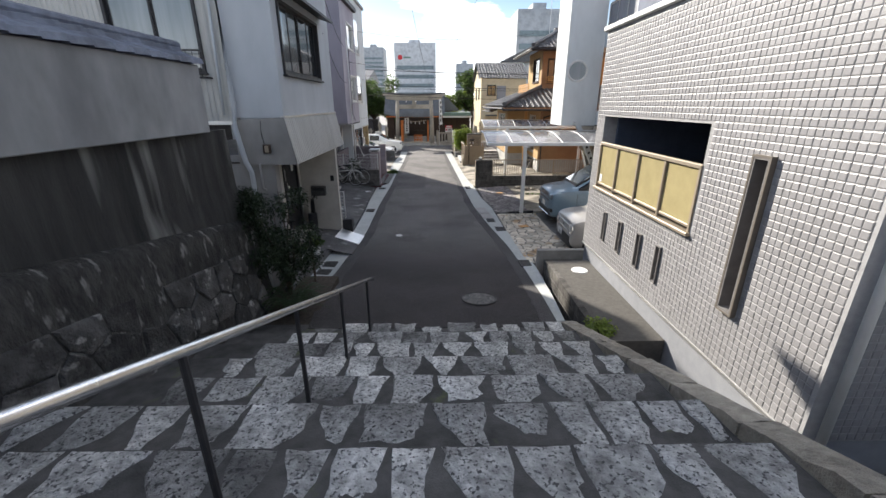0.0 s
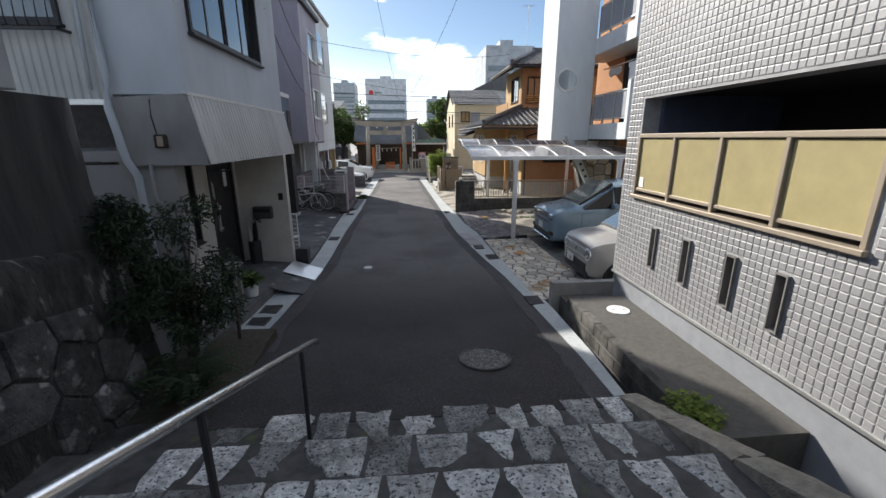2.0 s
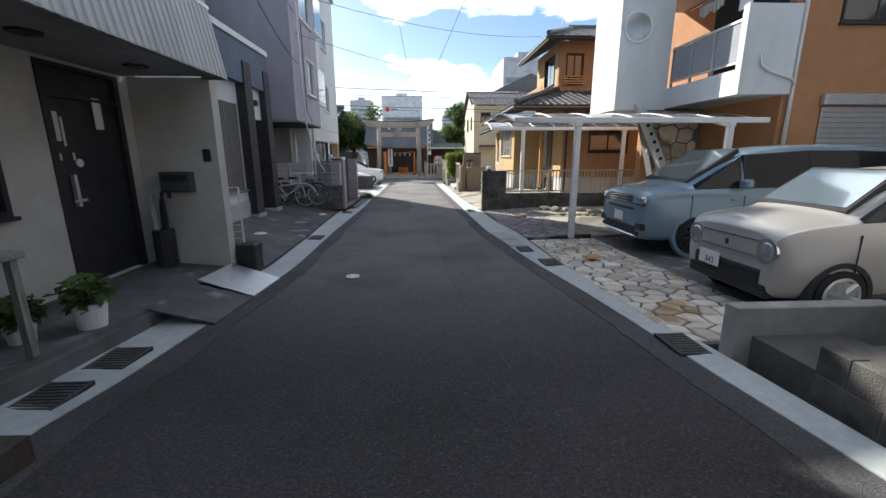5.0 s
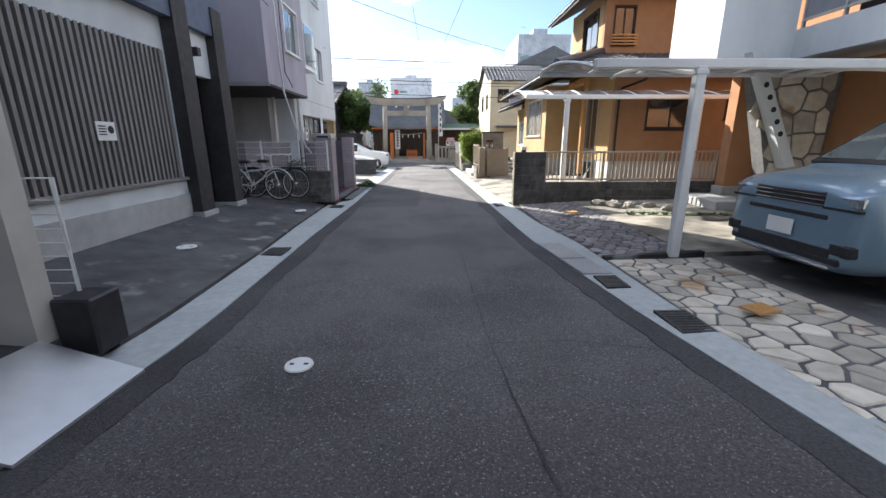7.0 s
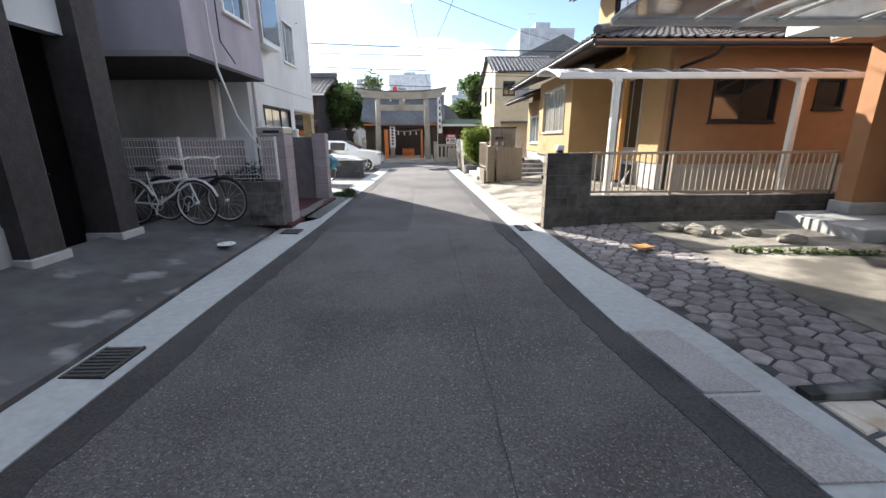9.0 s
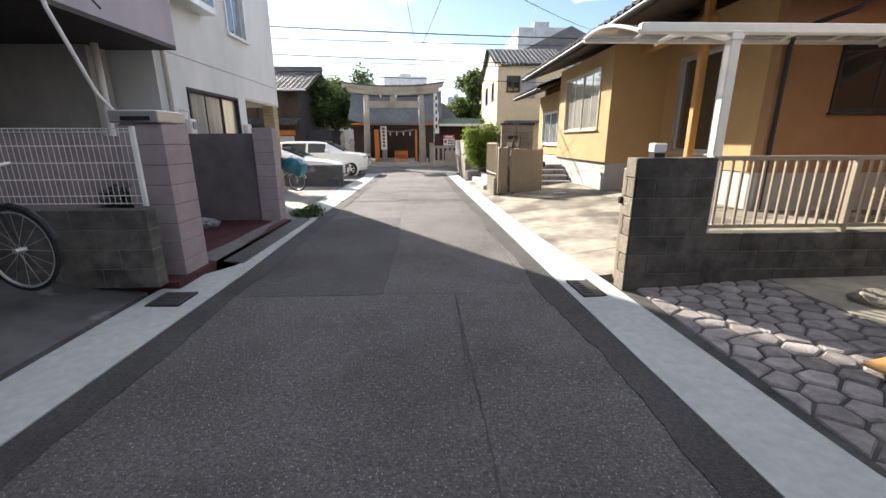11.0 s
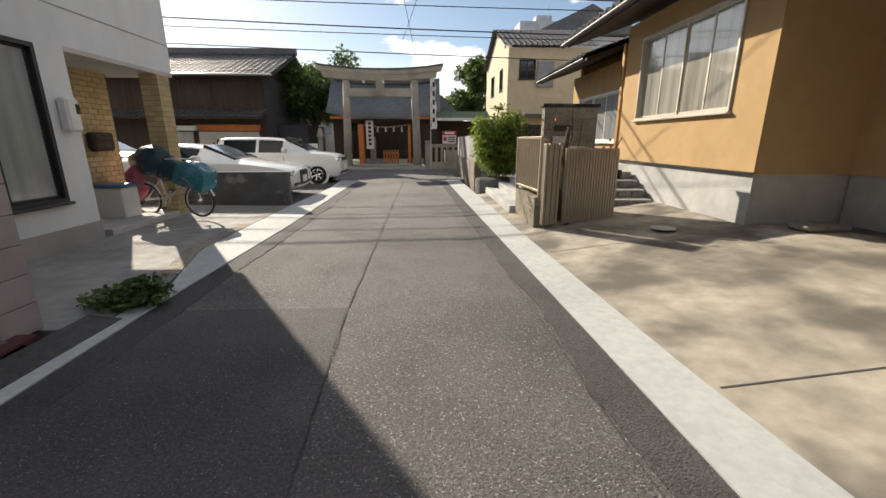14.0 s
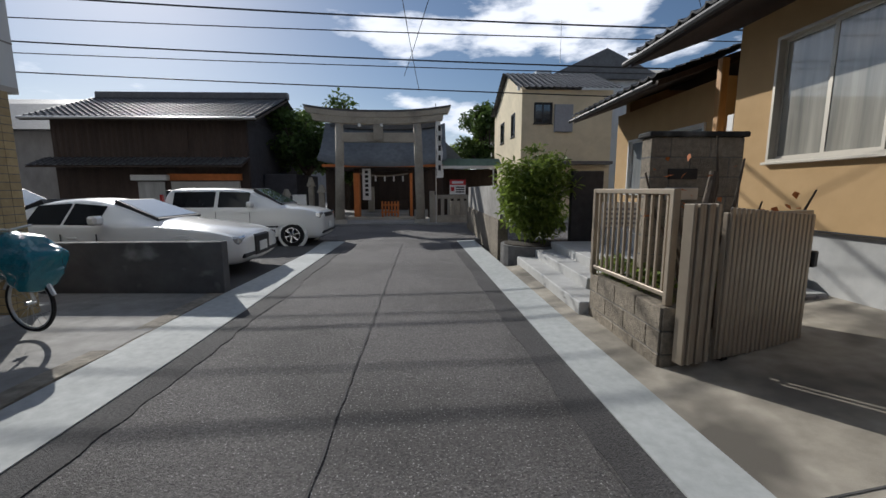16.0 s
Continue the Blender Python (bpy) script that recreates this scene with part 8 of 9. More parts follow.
for x in (-24, 14):
    up = thing('utility_pole', 'grey concrete utility pole carrying the cables', 'utility pole', (x, 36, -0.1))
    part('pole', rod((0, 0, 0), (0, 0, 8.6), 0.16, 0.11, 14), CONCRETE, up)
    part('cross_arm', box(-0.06, 0.06, -0.7, 0.7, 7.4, 7.5, 0.01), DARK_METAL, up)
for x, y, h in ((8.2, 50, 2.2), (7.0, 28, 2.4), (9.3, 29, 1.8)):
    an = thing("tv_antenna", "thin metal television antenna on a roof", "antenna", (x, y, 8.1 if y < 40 else 9.5))
    part("mast", rod((0, 0, -0.3), (0, 0, h), 0.018, seg=6), ALU, an)
    for i in range(5):
        part("element", rod((-0.3 + i * 0.15, -0.25, h - 0.1), (-0.3 + i * 0.15, 0.25, h - 0.1), 0.008, seg=4), ALU, an)
    part("boom", rod((-0.4, 0, h - 0.1), (0.4, 0, h - 0.1), 0.01, seg=5), ALU, an)


# ---- far buildings ----
def far_block(x0, x1, y, h, label, floors, material, logo=False):
    b = thing("office_building", label, "building", ((x0 + x1) / 2, y, -0.3))
    w = (x1 - x0) / 2
    part("wall", box(-w, w, 0, 18, 0, h), material, b)
    for i in range(floors):
        z = h * 0.08 + i * h * 0.8 / floors
        part("window_band", box(-w * 0.9, w * 0.9, -0.25, -0.05, z, z + h * 0.35 / floors), FAR_GLASS, b)
    if logo:
        part("sign_board", box(-w * 1.0, w * 1.0, -0.6, -0.1, h * 0.74, h * 0.98), FAR_WALL, b, "blank white sign screen")
        part("logo_disc", rod((-w * 0.72, -0.6, h * 0.79), (-w * 0.72, -0.9, h * 0.79), 1.6, seg=20), RED_PAINT, b, "red round mark")
        part("logo_bar", box(-w * 0.55, -w * 0.2, -0.9, -0.6, h * 0.775, h * 0.8), GREEN_ROOF, b)
    part("roof_plant", box(-w * 0.3, w * 0.25, 4, 12, h, h + 2.2), material, b)
    return b


FAR_WALL = mat("distant_wall", (0.62, 0.64, 0.66), (0.56, 0.58, 0.6), 0.3, 0.8, 0)
FAR_GREY = mat("distant_grey_wall", (0.42, 0.45, 0.48), (0.37, 0.4, 0.43), 0.3, 0.8, 0)
FAR_GLASS = mat("distant_glass", (0.2, 0.26, 0.28), (0.16, 0.21, 0.23), 0.3, 0.3, 0)
far_block(-28.4, -0.6, 300, 42.5, "white office tower with a red round mark", 6, FAR_WALL, True)
far_block(-50.2, -35.8, 302, 40, "pale high-rise far behind the shrine", 12, FAR_GREY)
far_block(13, 24, 290, 29, "grey high-rise far behind the trees", 8, FAR_GREY)
far_block(21, 34, 118, 27, "blue-grey glass office block behind the houses", 7, FAR_GREY)
far_block(-120, -62, 260, 16, "low pale office building far off", 4, FAR_WALL)
far_block(40, 110, 240, 15, "low grey office building far off", 4, FAR_GREY)
# the last, tall one on the left is unseen and added to block the sun
for k, (x0, x1, y, h) in enumerate(((-60, -26, 52, 7), (16, 40, 46, 8), (-40, -12, 75, 8), (8, 40, 75, 8), (14, 30, 2, 9), (14, 30, 22, 8), (-34, -13, 20, 12.5))):
    fb = thing("town_house", "plain grey town house, the tall left one added to block the sun", "house", ((x0 + x1) / 2, y, -0.3))
    part("wall", box(-(x1 - x0) / 2, (x1 - x0) / 2, 0, 14, 0, h), WALL_CREAM if k % 2 else WALL_GREY, fb)
    part("roof", prism([(-0.5, h), (14.5, h), (7, h + 2)], "x", -(x1 - x0) / 2 - 0.4, (x1 - x0) / 2 + 0.4), ROOF, fb)
# plain walls that close the top of the steps behind the walker
solo("rear_wall", box(-9, 9, -9, -8.8, 0, 7), WALL_GREY, "plain wall behind the top of the steps", "wall", "structure")
solo("bank_right", prism([(-8.8, -0.3), (-8.8, 2.9), (-0.6, 2.9), (1.2, 1.7), (2.6, 0.75), (2.6, -0.3)], "x", 2.28, 9), CONCRETE_DARK, "dark weathered bank beside the upper steps", "bank", "structure")


# ---- pieces of walls, floors and steps ----
def voronoi(pts, x0, x1, y0, y1):
    """Cells of points clipped to a rectangle."""
    cells = []
    P = [Vector((a, b)) for a, b in pts]
    for i, p in enumerate(P):
        poly = [Vector((x0, y0)), Vector((x1, y0)), Vector((x1, y1)), Vector((x0, y1))]
        for j in sorted(range(len(P)), key=lambda k: (P[k] - p).length_squared)[1:16]:
            m, d = (p + P[j]) / 2, P[j] - p
            out = []
            for k in range(len(poly)):
                a, b = poly[k], poly[(k + 1) % len(poly)]
                sa, sb = (a - m).dot(d), (b - m).dot(d)
                if sa <= 0:
                    out.append(a)
                if sa * sb < 0:
                    out.append(a.lerp(b, sa / (sa - sb)))
            poly = out
            if len(poly) < 3:
                break
        if len(poly) >= 3:
            cells.append(poly)
    return cells


def shrink(poly, gap):
    c = sum(poly, Vector((0, 0))) / len(poly)
    return [p + (c - p).normalized() * min(gap, (c - p).length * 0.4) for p in poly]


def stone_piece(poly, place, thick, name, material, parent, rng, cham=0.015, rough=0.008):
    """A flat stone from a polygon: place(u, v, h) gives the world point h out of the surface."""
    bm = bmesh.new()
    c = sum(poly, Vector((0, 0))) / len(poly)
    tilt = (rng.uniform(-1, 1) * rough, rng.uniform(-1, 1) * rough)
    o = Vector(place(c.x, c.y, 0))
    lo = [bm.verts.new(Vector(place(p.x, p.y, -0.03)) - o) for p in poly]
    mid = [bm.verts.new(Vector(place(p.x, p.y, thick - cham * 0.7)) - o) for p in poly]
    top = []
    for p in poly:
        q = p + (c - p).normalized() * min(cham, (c - p).length * 0.4)
        top.append(bm.verts.new(Vector(place(q.x, q.y, thick + tilt[0] + rng.uniform(-1, 1) * rough * 0.5)) - o))
    cen = bm.verts.new(Vector(place(c.x, c.y, thick + tilt[1] + rough)) - o)
    n = len(poly)
    for k in range(n):
        j = (k + 1) % n
        bm.faces.new((lo[k], lo[j], mid[j], mid[k]))
        bm.faces.new((mid[k], mid[j], top[j], top[k]))
        bm.faces.new((top[k], top[j], cen))
    bmesh.ops.recalc_face_normals(bm, faces=bm.faces[:])
    return part(name, bm, material, parent, at=tuple(o))


# step stones: wide at the front edge, pointed towards the back, mortar between
rng = random.Random(77)
for k in range(STEP_N):
    ye, ze = nose(k)

    def on_step(u, v, h, ye=ye, ze=ze):
        return (u, ye - v, ze - 0.012 + v * 0.068 + h)

    x = -3.1 if k > 4 else -2.0 - 0.1 * k
    while x < 1.95:
        w = rng.uniform(0.26, 0.52)
        if x + w > 2.0:
            w = 2.0 - x
        if w < 0.12:
            break
        d = rng.uniform(0.44, 0.63)
        a, b = sorted((rng.uniform(0.0, 0.55), rng.uniform(0.55, 1.0)))
        kind = rng.random()
        if kind < 0.3:
            back = [Vector((x + w * b, d)), Vector((x + w * a, d * rng.uniform(0.8, 1)))]
        elif kind < 0.62:
            back = [Vector((x + w * 0.96, d * 0.55)), Vector((x + w * b * 0.8, d)), Vector((x + w * 0.02, d * 0.95))]
        elif kind < 0.85:
            back = [Vector((x + w * 0.97, d)), Vector((x + w * 0.5, d * 0.97)), Vector((x + w * 0.1, d * 0.4))]
        else:
            back = [Vector((x + w * 0.96, d * 0.95)), Vector((x + w * 0.04, d))]
        front = [Vector((x + 0.008, 0.0)), Vector((x + w * 0.5, rng.uniform(-0.012, 0.012))), Vector((x + w - 0.008, 0.0))]
        ring = []
        for i_, p_ in enumerate(front + back):
            q_ = (front + back)[(i_ + 1) % len(front + back)]
            ring.append(p_)
            if i_ > 1 and (q_ - p_).length > 0.12:
                for f_ in (0.33, 0.66):
                    ring.append(p_.lerp(q_, f_) + Vector((rng.uniform(-1, 1), rng.uniform(-1, 1))) * 0.022)
        stone_piece(ring, on_step, 0.014, "step_stone", STEP_STONE, STEPS, rng, 0.025, 0.012)
        x += w + rng.uniform(0.0, 0.015)

# kerb stones along the right edge of the steps
ks = thing("step_kerb", "rough tan kerb stones edging the steps", "kerb", kind="structure")
for k in range(11):
    ya = 5.85 - k * 0.75
    z0 = 0.45 + (5.77 - ya) / STEP_GO * STEP_RISE
    bm = bmesh.new()
    L, dz = 0.73, 0.73 / STEP_GO * STEP_RISE
    grid = []
    for i in range(6):
        row = []
        for j in range(4):
            u, v = i / 5, j / 3
            edge = 0.03 if j in (0, 3) or i in (0, 5) else 0
            row.append(bm.verts.new((v * 0.24 + 0.02 * noise.noise((k, i, j)), -u * L, u * dz + 0.03 - edge + 0.03 * noise.noise((k * 3, i * 0.9, j * 0.9)))))
        grid.append(row)
    for i in range(5):
        for j in range(3):
            bm.faces.new((grid[i][j], grid[i][j + 1], grid[i + 1][j + 1], grid[i + 1][j]))
    ring = [grid[i][0] for i in range(6)] + grid[5][1:] + [grid[i][3] for i in range(4, -1, -1)] + grid[0][2:0:-1]
    low = [bm.verts.new(v.co - Vector((0, 0, 0.35))) for v in ring]
    for i in range(len(ring)):
        j = (i + 1) % len(ring)
        bm.faces.new((ring[i], ring[j], low[j], low[i]))
    bmesh.ops.recalc_face_normals(bm, faces=bm.faces[:])
    part("kerb_stone", bm, KERB_STONE, ks, at=(2.0, ya, z0))

# retaining wall stones
rw = bpy.data.objects["retaining_wall"]
rng = random.Random(5)


def ledge_z(y):
    return 2.62 - 0.16 * (y - 2.72)


def on_wall(u, v, h):
    """u along the wall, v metres below the ledge, leaning out towards the foot."""
    bulge = 0.035 * noise.noise((u * 1.3, v * 1.3, 5)) + 0.012 * noise.noise((u * 6, v * 6, 9))
    return (-3.12 + 0.13 * v + bulge + h, u, ledge_z(u) - v)


bm = bmesh.new()
rows = []
for i in range(95):
    u = -2.8 + i * 0.1
    rows.append([bm.verts.new((-3.32, u, ledge_z(u) + 0.01))] + [bm.verts.new(on_wall(u, j * 0.09 if j else 0.03, 0 if j else -0.05)) for j in range(28)])
for a, b in zip(rows, rows[1:]):
    for j in range(28):
        bm.faces.new((a[j], b[j], b[j + 1], a[j + 1]))
part("lower_face", bm, LOWER_WALL, rw, "rough dark crusted foot of the wall", smooth=True)
pts = [(-2.6 + i * 0.44 + rng.uniform(-0.15, 0.15) + 0.2 * (j % 2), 0.62 + j * 0.4 + rng.uniform(-0.12, 0.12)) for i in range(21) for j in range(5)]
for cell in voronoi(pts, -2.6, 6.3, 0.5 , 2.5):
    if rng.random() < 0.85:
        stone_piece(shrink(cell, 0.016), on_wall, 0.012 + rng.uniform(0, 0.025), "wall_stone", WALL_STONE, rw, rng, 0.02, 0.018)

# parapet coping tiles
cp = thing("parapet_coping", "blue-grey clay coping tiles on the parapet", "coping", kind="structure")
bm = bmesh.new()
prof = [(-0.34, 0.0), (-0.32, 0.06), (-0.2, 0.1), (-0.08, 0.15), (-0.07, 0.2), (0.0, 0.22), (0.07, 0.2), (0.08, 0.15), (0.2, 0.1), (0.32, 0.06), (0.34, 0.0)]
rows = [[bm.verts.new((x, y, z + (0.018 if y else 0.0))) for x, z in prof] for y in (0.0, 0.27)]
for i in range(len(prof) - 1):
    bm.faces.new((rows[0][i], rows[0][i + 1], rows[1][i + 1], rows[1][i]))
bm.faces.new(rows[0])
bm.faces.new(rows[1][::-1])
bmesh.ops.recalc_face_normals(bm, faces=bm.faces[:])
first = part("coping_tile", bm, ROOF_BLUE, cp, at=(-3.46, 5.72, 4.28))
for i in range(1, 34):
    o = first.copy()
    scene.collection.objects.link(o)
    o.location = (-3.46, 5.72 - i * 0.262, 4.28)
cr = part("coping_roll", tube([(-3.46, -3.1, 4.52), (-3.46, 6.02, 4.52)], 0.06, 10), ROOF_BLUE, cp, "round ridge tiles")

# wall tiles of the apartment block
TP = 0.0775


def tile_mesh():
    bm = bmesh.new()
    h, c, t = TP / 2 - 0.003, 0.008, 0.0065
    lo = [bm.verts.new((0.0, a, b)) for a, b in ((-h, -h), (h, -h), (h, h), (-h, h))]
    md = [bm.verts.new((-t * 0.5, a, b)) for a, b in ((-h, -h), (h, -h), (h, h), (-h, h))]
    hi = [bm.verts.new((-t, a, b)) for a, b in ((-h + c, -h + c), (h - c, -h + c), (h - c, h - c), (-h + c, h - c))]
    for k in range(4):
        j = (k + 1) % 4
        bm.faces.new((lo[k], lo[j], md[j], md[k]))
        bm.faces.new((md[k], md[j], hi[j], hi[k]))
    bm.faces.new(hi)
    bmesh.ops.recalc_face_normals(bm, faces=bm.faces[:])
    return bm


def tile_free(y, z):
    h = TP / 2
    return not any(a - h * 0.7 < y < b + h * 0.7 and c - h * 0.7 < z < d + h * 0.7 for a, b, c, d in holes_tile)


holes_tile = [(4.86, 8.02, 2.22, 3.57)] + [(a, b, 1.31, 1.87) for a, b in SLITS] + [(3.82, 4.03, 1.64, 3.3)]
grid = [(2.79 + (i + 0.5) * TP, 0.965 + (j + 0.5) * TP) for i in range(72) for j in range(52)]
grid = [g for g in grid if tile_free(*g) and g[0] < 8.36]
near = sorted(grid, key=lambda g: abs(g[0] - 6.6) + abs(g[1] - 1.5))[:300]
rest = set(grid) - set(near)
first = None
for y, z in near:
    if first is None:
        first = part("wall_tile", tile_mesh(), TILE, hb, at=(3.19, y, z))
    else:
        o = first.copy()
        scene.collection.objects.link(o)
        o.location = (3.19, y, z)
rng = random.Random(3)


def joined_tiles(centres, turn, name):
    src = tile_mesh()
    vs = [v.co.copy() for v in src.verts]
    fs = [[v.index for v in f.verts] for f in src.faces]
    src.verts.index_update()
    fs = [[v.index for v in f.verts] for f in src.faces]
    src.free()
    V, F = [], []
    for c in centres:
        n = len(V)
        wob = rng.uniform(-0.002, 0.002)
        for v in vs:
            V.append(turn(v, c, wob))
        F += [[n + i for i in f] for f in fs]
    me = bpy.data.meshes.new(name)
    me.from_pydata(V, [], F)
    me.materials.append(TILE)
    o = new(name, me)
    o.parent = hb
    return tagged(o, "pale square wall tiles", "", "", "stuff")


joined_tiles(sorted(rest), lambda v, c, w: (3.19 + v.x + w, c[0] + v.y, c[1] + v.z), "wall_tiles")
joined_tiles([(3.23 + (i + 0.5) * TP, 0.965 + (j + 0.5) * TP) for i in range(30) for j in range(52)], lambda v, c, w: (c[0] - v.y, 2.77 + v.x + w, c[1] + v.z), "corner_tiles")
joined_tiles([(3.23 + (i + 0.5) * TP, 0.965 + (j + 0.5) * TP) for i in range(14) for j in range(52)], lambda v, c, w: (c[0] + v.y, 8.38 - v.x - w, c[1] + v.z), "corner_tiles")


# concrete block walls
def block_wall(name, label, axis, pos, sgn, a0, a1, z0, courses, thick, material, length=0.39, kind="structure"):
    """Courses of blocks with recessed joints; pos: the outer face."""
    w = thing(name, label, "wall", kind=kind)
    part("joint_core", fbox(axis, sgn, pos, a0 + 0.004, a1 - 0.004, z0, z0 + courses * 0.19 - 0.015, -0.006, -thick + 0.006), MORTAR, w)
    for c in range(courses):
        a = a0 - (length / 2 if c % 2 else 0)
        while a < a1 - 0.01:
            p, q = max(a, a0), min(a + length, a1)
            if q - p > 0.03:
                part("block", fbox(axis, sgn, pos, p + 0.003, q - 0.003, z0 + c * 0.19 + 0.003, z0 + (c + 1) * 0.19 - 0.004, 0, -thick, 0.006), material, w)
            a += length
    return w


block_wall("block_pillar", "dark weathered concrete block gate pillar", "y", 19.26, -1, 1.83, 2.6, -0.02, 7, 0.2, BLOCK)
block_wall("block_pillar_face", "tan split-faced end of the block pillar", "x", 1.815, -1, 19.26, 19.46, -0.02, 7, 0.012, BLOCK_BROWN, 0.3)
block_wall("low_block_wall", "low dark weathered block wall under the fence", "y", 19.3, -1, 2.6, 7.1, 0.0, 3, 0.14, BLOCK)
block_wall("forecourt_block_wall", "low stained block wall under the mesh fence", "y", 19.25, -1, -5.6, -2.75, 0.1, 4, 0.15, BLOCK)
block_wall("walkway_wall", "low grey block wall along the walkway", "x", 2.3, -1, 5.3, 8.03, -0.11, 4, 0.115, BLOCK)
block_wall("garden_base_wall", "brown split-faced block base of the garden fence", "x", 1.65, -1, 26.6, 27.98, -0.08, 3, 0.2, BLOCK_BROWN)
block_wall("garden_base_end", "brown split-faced end of the garden base", "y", 26.585, -1, 1.66, 1.86, -0.08, 3, 0.012, BLOCK_BROWN)
block_wall("name_wall", "rough grey block wall with a name plate", "y", 27.5, -1, 1.98, 2.9, 0.0, 10, 0.18, BLOCK_BROWN)
solo("name_wall_cap", box(1.95, 2.93, 27.47, 27.71, 1.9, 1.95, 0.01), CONCRETE_DARK, "dark coping of the name wall", "coping", "structure")

# crazy paving and cobbles
rng = random.Random(12)
pv = bpy.data.objects["parking_base"]
pts = [(2.2 + i * 0.23 + rng.uniform(-0.1, 0.1), 9.1 + j * 0.23 + rng.uniform(-0.1, 0.1)) for i in range(7) for j in range(23)]


def on_parking(u, v, h):
    a, b = lerp(RIGHT_OUT, v), 9.5
    return (u, v, road_z(v) + 0.02 + (0.12 - road_z(v) - 0.02) * (u - a) / (b - a) + h)


for cell in voronoi(pts, 2.16, 3.56, 9.0, 14.3):
    stone_piece(shrink(cell, 0.02), on_parking, 0.012, "paving_stone", CRAZY, pv, rng, 0.012, 0.003)
cb = bpy.data.objects["cobble_bed"]
pts = [(2.0 + i * 0.21 + rng.uniform(-0.05, 0.05) + 0.1 * (j % 2), 14.5 + j * 0.165 + rng.uniform(-0.025, 0.025)) for i in range(8) for j in range(31)]


def on_cobble(u, v, h):
    a = lerp(RIGHT_OUT, v)
    return (u, v, road_z(v) + 0.02 + (0.06 - road_z(v) - 0.02) * max(0, u - a) / (3.4 - a) + h)


for cell in voronoi(pts, 1.95, 3.38, 14.45, 19.45):
    c = sum(cell, Vector((0, 0))) / len(cell)
    if c.x > lerp(RIGHT_OUT, c.y) + 0.08:
        stone_piece(shrink(cell, 0.014), on_cobble, 0.014, "cobble", COBBLE, cb, rng, 0.014, 0.004)

# stone facing of the slanted pillar
pts = [(5.3 + i * 0.42 + rng.uniform(-0.15, 0.15), 0.2 + j * 0.42 + rng.uniform(-0.15, 0.15)) for i in range(6) for j in range(7)]
for cell in voronoi(pts, 5.4, 7.4, 0.15, 2.95):
    c = sum(cell, Vector((0, 0))) / len(cell)
    if 6.72 - (c.y - 0.1) * 0.29 < c.x < 7.3:
        stone_piece(shrink(cell, 0.025), lambda u, v, h: (u, 17.05 - h, v), 0.02, "facing_stone", CRAZY, h5, rng, 0.015, 0.006)

# brick column and wall under the white building
bw = thing("brick_wall", "buff brick wall under the white building", "wall", kind="structure")
part("joint_core", box(-5.64, -5.506, 26.3, 28.0, 0.06, 2.44), MORTAR, bw)
part("core_end", box(-5.64, -5.5, 28.0, 28.02, 0.06, 2.44), MORTAR, bw)
b0 = None
for c in range(28):
    for k in range(9):
        y = 26.3 + k * 0.2 - (0.1 if c % 2 else 0)
        p, q = max(26.3, y), min(28.0, y + 0.192)
        if q - p < 0.03:
            continue
        if q - p > 0.19:
            if b0 is None:
                b0 = part("brick", box(-0.02, 0.02, 0, 0.192, 0, 0.077, 0.004), BRICK, bw, at=(-5.515, p, 0.08 + c * 0.0845))
            else:
                o = b0.copy()
                scene.collection.objects.link(o)
                o.location = (-5.515, p, 0.08 + c * 0.0845)
        else:
            part("brick", box(-5.535, -5.495, p, q, 0.08 + c * 0.0845, 0.157 + c * 0.0845), BRICK, bw)
bc = thing("brick_column", "buff brick column carrying the white building", "column", (-4.9, 27.95, 0.03), kind="structure")
bc.scale = (0.68, 0.75, 1)
part("joint_core", box(0.006, 0.444, 0.006, 0.424, 0, 2.41), MORTAR, bc)
for c in range(28):
    for k in range(2):
        for (x0, x1, y0, y1) in ((k * 0.225 + 0.002, k * 0.225 + 0.22, 0, 0.1), (0.35, 0.45, 0.104 + k * 0.165, 0.26 + k * 0.165), (0, 0.1, 0.104 + k * 0.165, 0.26 + k * 0.165)):
            part("brick", box(x0, x1, y0, y1, 0.004 + c * 0.0862, 0.082 + c * 0.0862), BRICK, bc)

# seams and cracks in the asphalt
rng = random.Random(31)


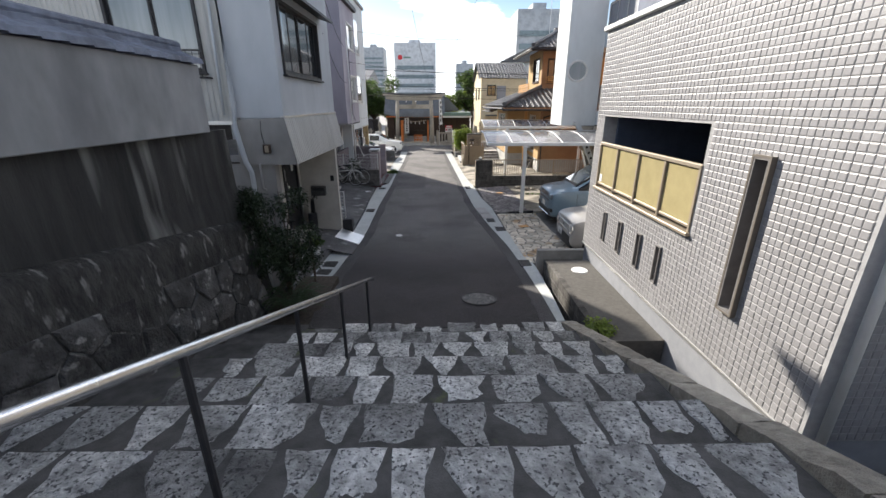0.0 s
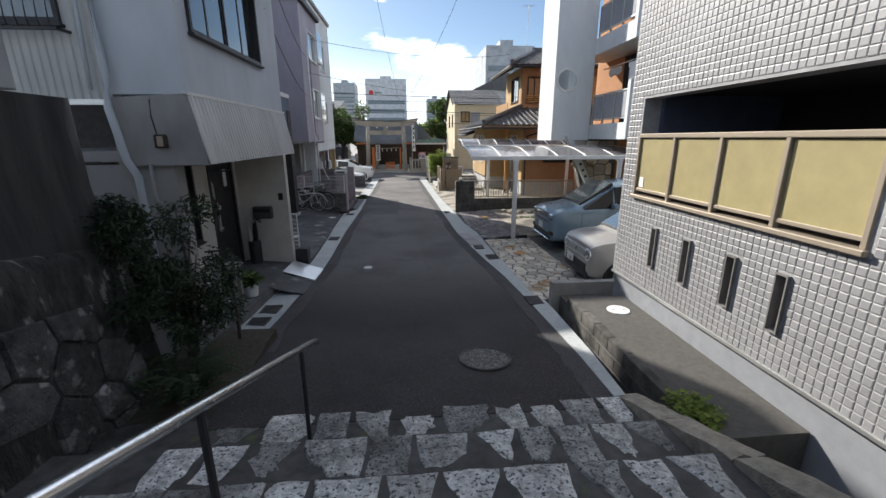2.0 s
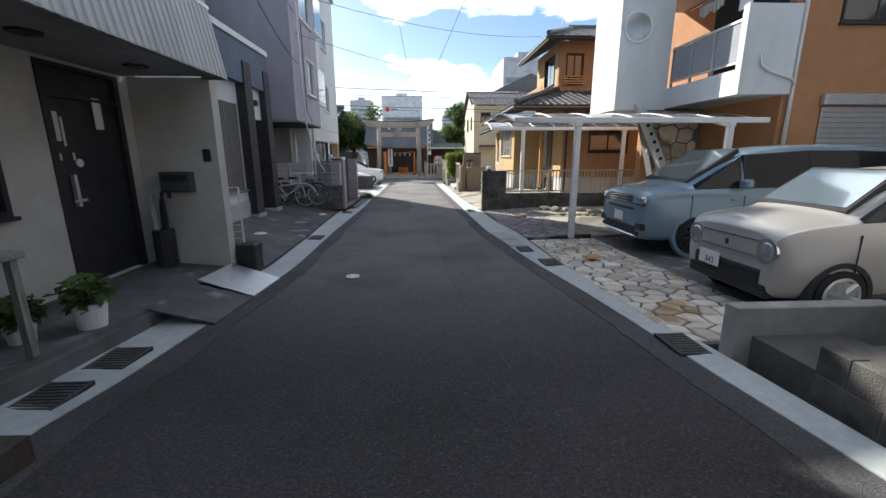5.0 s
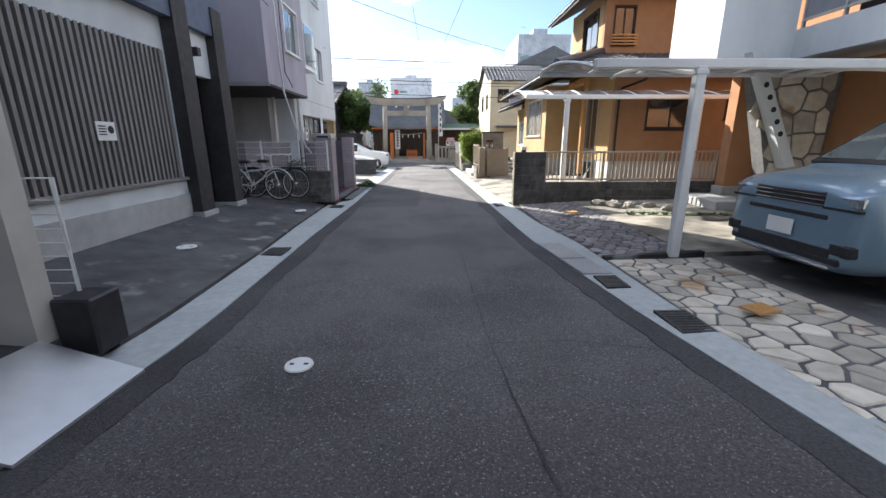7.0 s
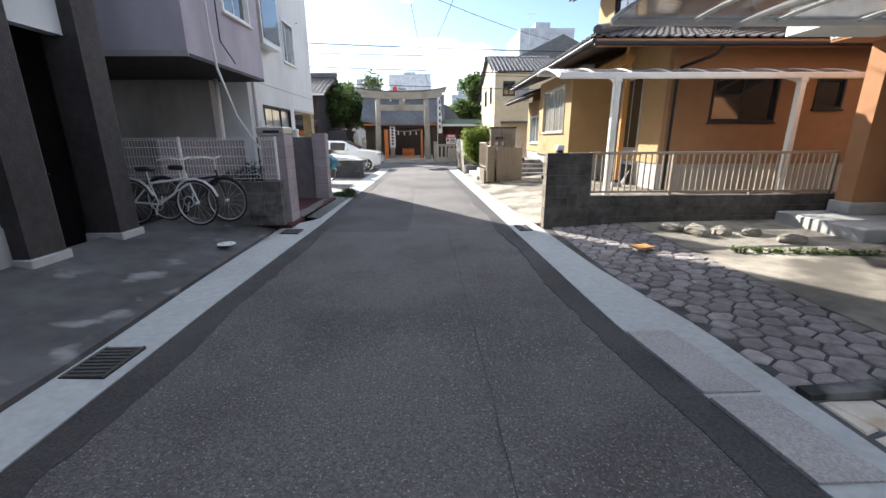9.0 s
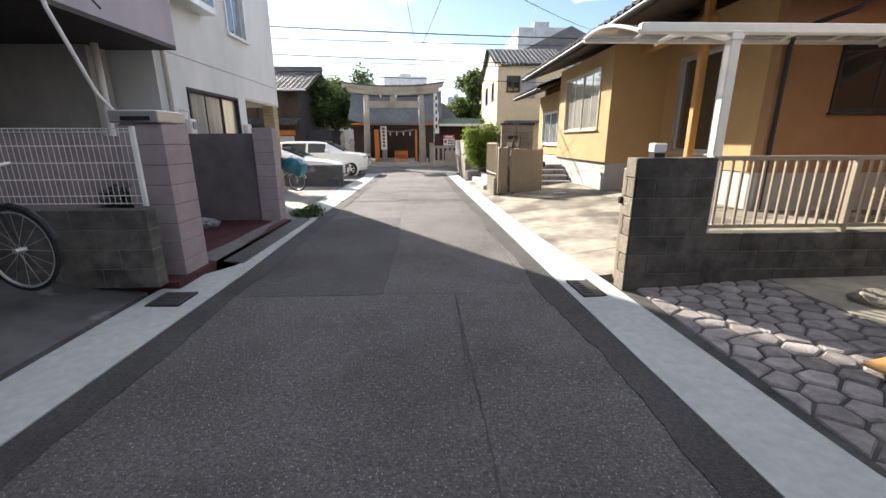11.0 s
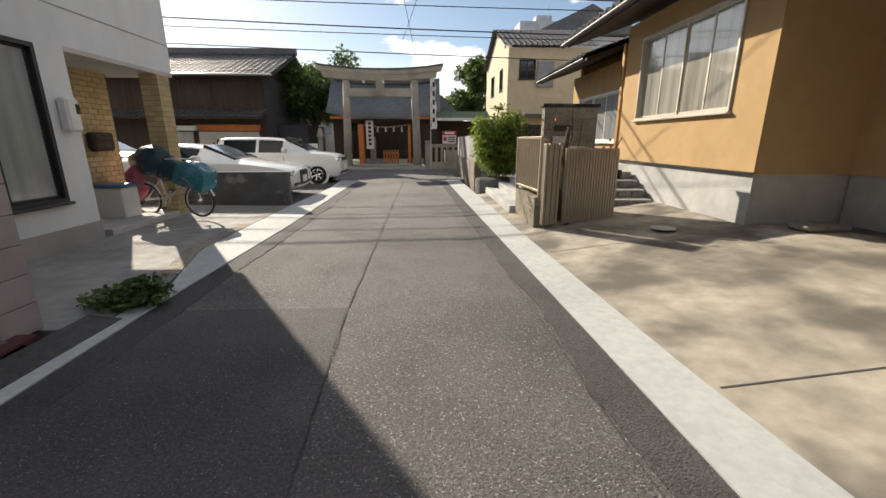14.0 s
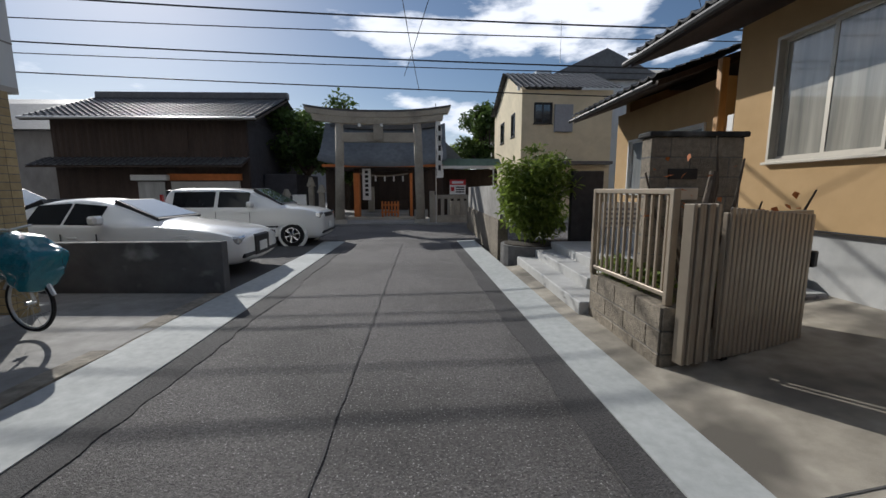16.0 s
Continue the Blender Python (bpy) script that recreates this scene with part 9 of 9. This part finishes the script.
def crack(pts, width=0.014):
    bm = bmesh.new()
    path = []
    for (x0, y0), (x1, y1) in zip(pts, pts[1:]):
        n = max(2, int(math.hypot(x1 - x0, y1 - y0) / 0.12))
        path += [(x0 + (x1 - x0) * i / n + rng.uniform(-0.006, 0.006), y0 + (y1 - y0) * i / n + rng.uniform(-0.006, 0.006)) for i in range(n)]
    path.append(pts[-1])
    rows = []
    for i, (x, y) in enumerate(path):
        a, b = path[max(0, i - 1)], path[min(len(path) - 1, i + 1)]
        d = Vector((b[0] - a[0], b[1] - a[1], 0)).normalized()
        w = Vector((-d.y, d.x, 0)) * width * rng.uniform(0.25, 0.8) / 2
        z = road_z(y) + 0.0095
        rows.append((bm.verts.new(Vector((x, y, z)) + w), bm.verts.new(Vector((x, y, z)) - w)))
    for r, q in zip(rows, rows[1:]):
        bm.faces.new((r[0], r[1], q[1], q[0]))
    solo("road_seam", bm, ASPHALT_NEW, "dark tarred seam in the asphalt", "seam", "structure")


crack([(0.55, 8.6), (0.3, 11.0), (0.24, 11.97), (0.2, 15.0), (0.12, 19.3)], 0.02)
crack([(0.24, 11.97), (0.9, 12.0), (1.6, 11.8)], 0.018)
crack([(-0.62, 19.3), (0.12, 19.3), (0.3, 19.28)], 0.022)
crack([(0.12, 19.3), (0.1, 17.5)], 0.016)
crack([(-0.62, 19.3), (-0.6, 21.4), (-0.72, 23.4), (-0.78, 28.0), (-0.85, 34.5)], 0.022)
crack([(-0.6, 21.4), (0.3, 21.45), (0.95, 21.4)], 0.022)
crack([(0.9, 20.2), (0.86, 23.0), (0.72, 27.0)], 0.016)
for y0, y1 in ((22.3, 22.3), (25.2, 25.4), (20.6, 20.9)):
    bm = bmesh.new()
    slab = [(lerp(RIGHT_OUT, y0) + 0.05, y0), (2.9, (y0 + y1) / 2 + 0.02), (4.15, y1)]
    rows = []
    for x, y in slab:
        z = road_z(y) + 0.02 + (0.26 - road_z(y) - 0.02) * (x - lerp(RIGHT_OUT, y)) / (4.4 - lerp(RIGHT_OUT, y)) + 0.004
        rows.append((bm.verts.new((x, y - 0.006, z)), bm.verts.new((x, y + 0.006, z))))
    for r, q in zip(rows, rows[1:]):
        bm.faces.new((r[0], r[1], q[1], q[0]))
    solo("slab_joint", bm, STEP_MORTAR, "dark joint between driveway slabs", "joint", "structure")

for o in bpy.data.objects:
    if o.type == "MESH" and o.parent and o.data.materials and o.data.materials[0] == ROOF and len(o.data.polygons) > 300:
        o["kind"] = "stuff"
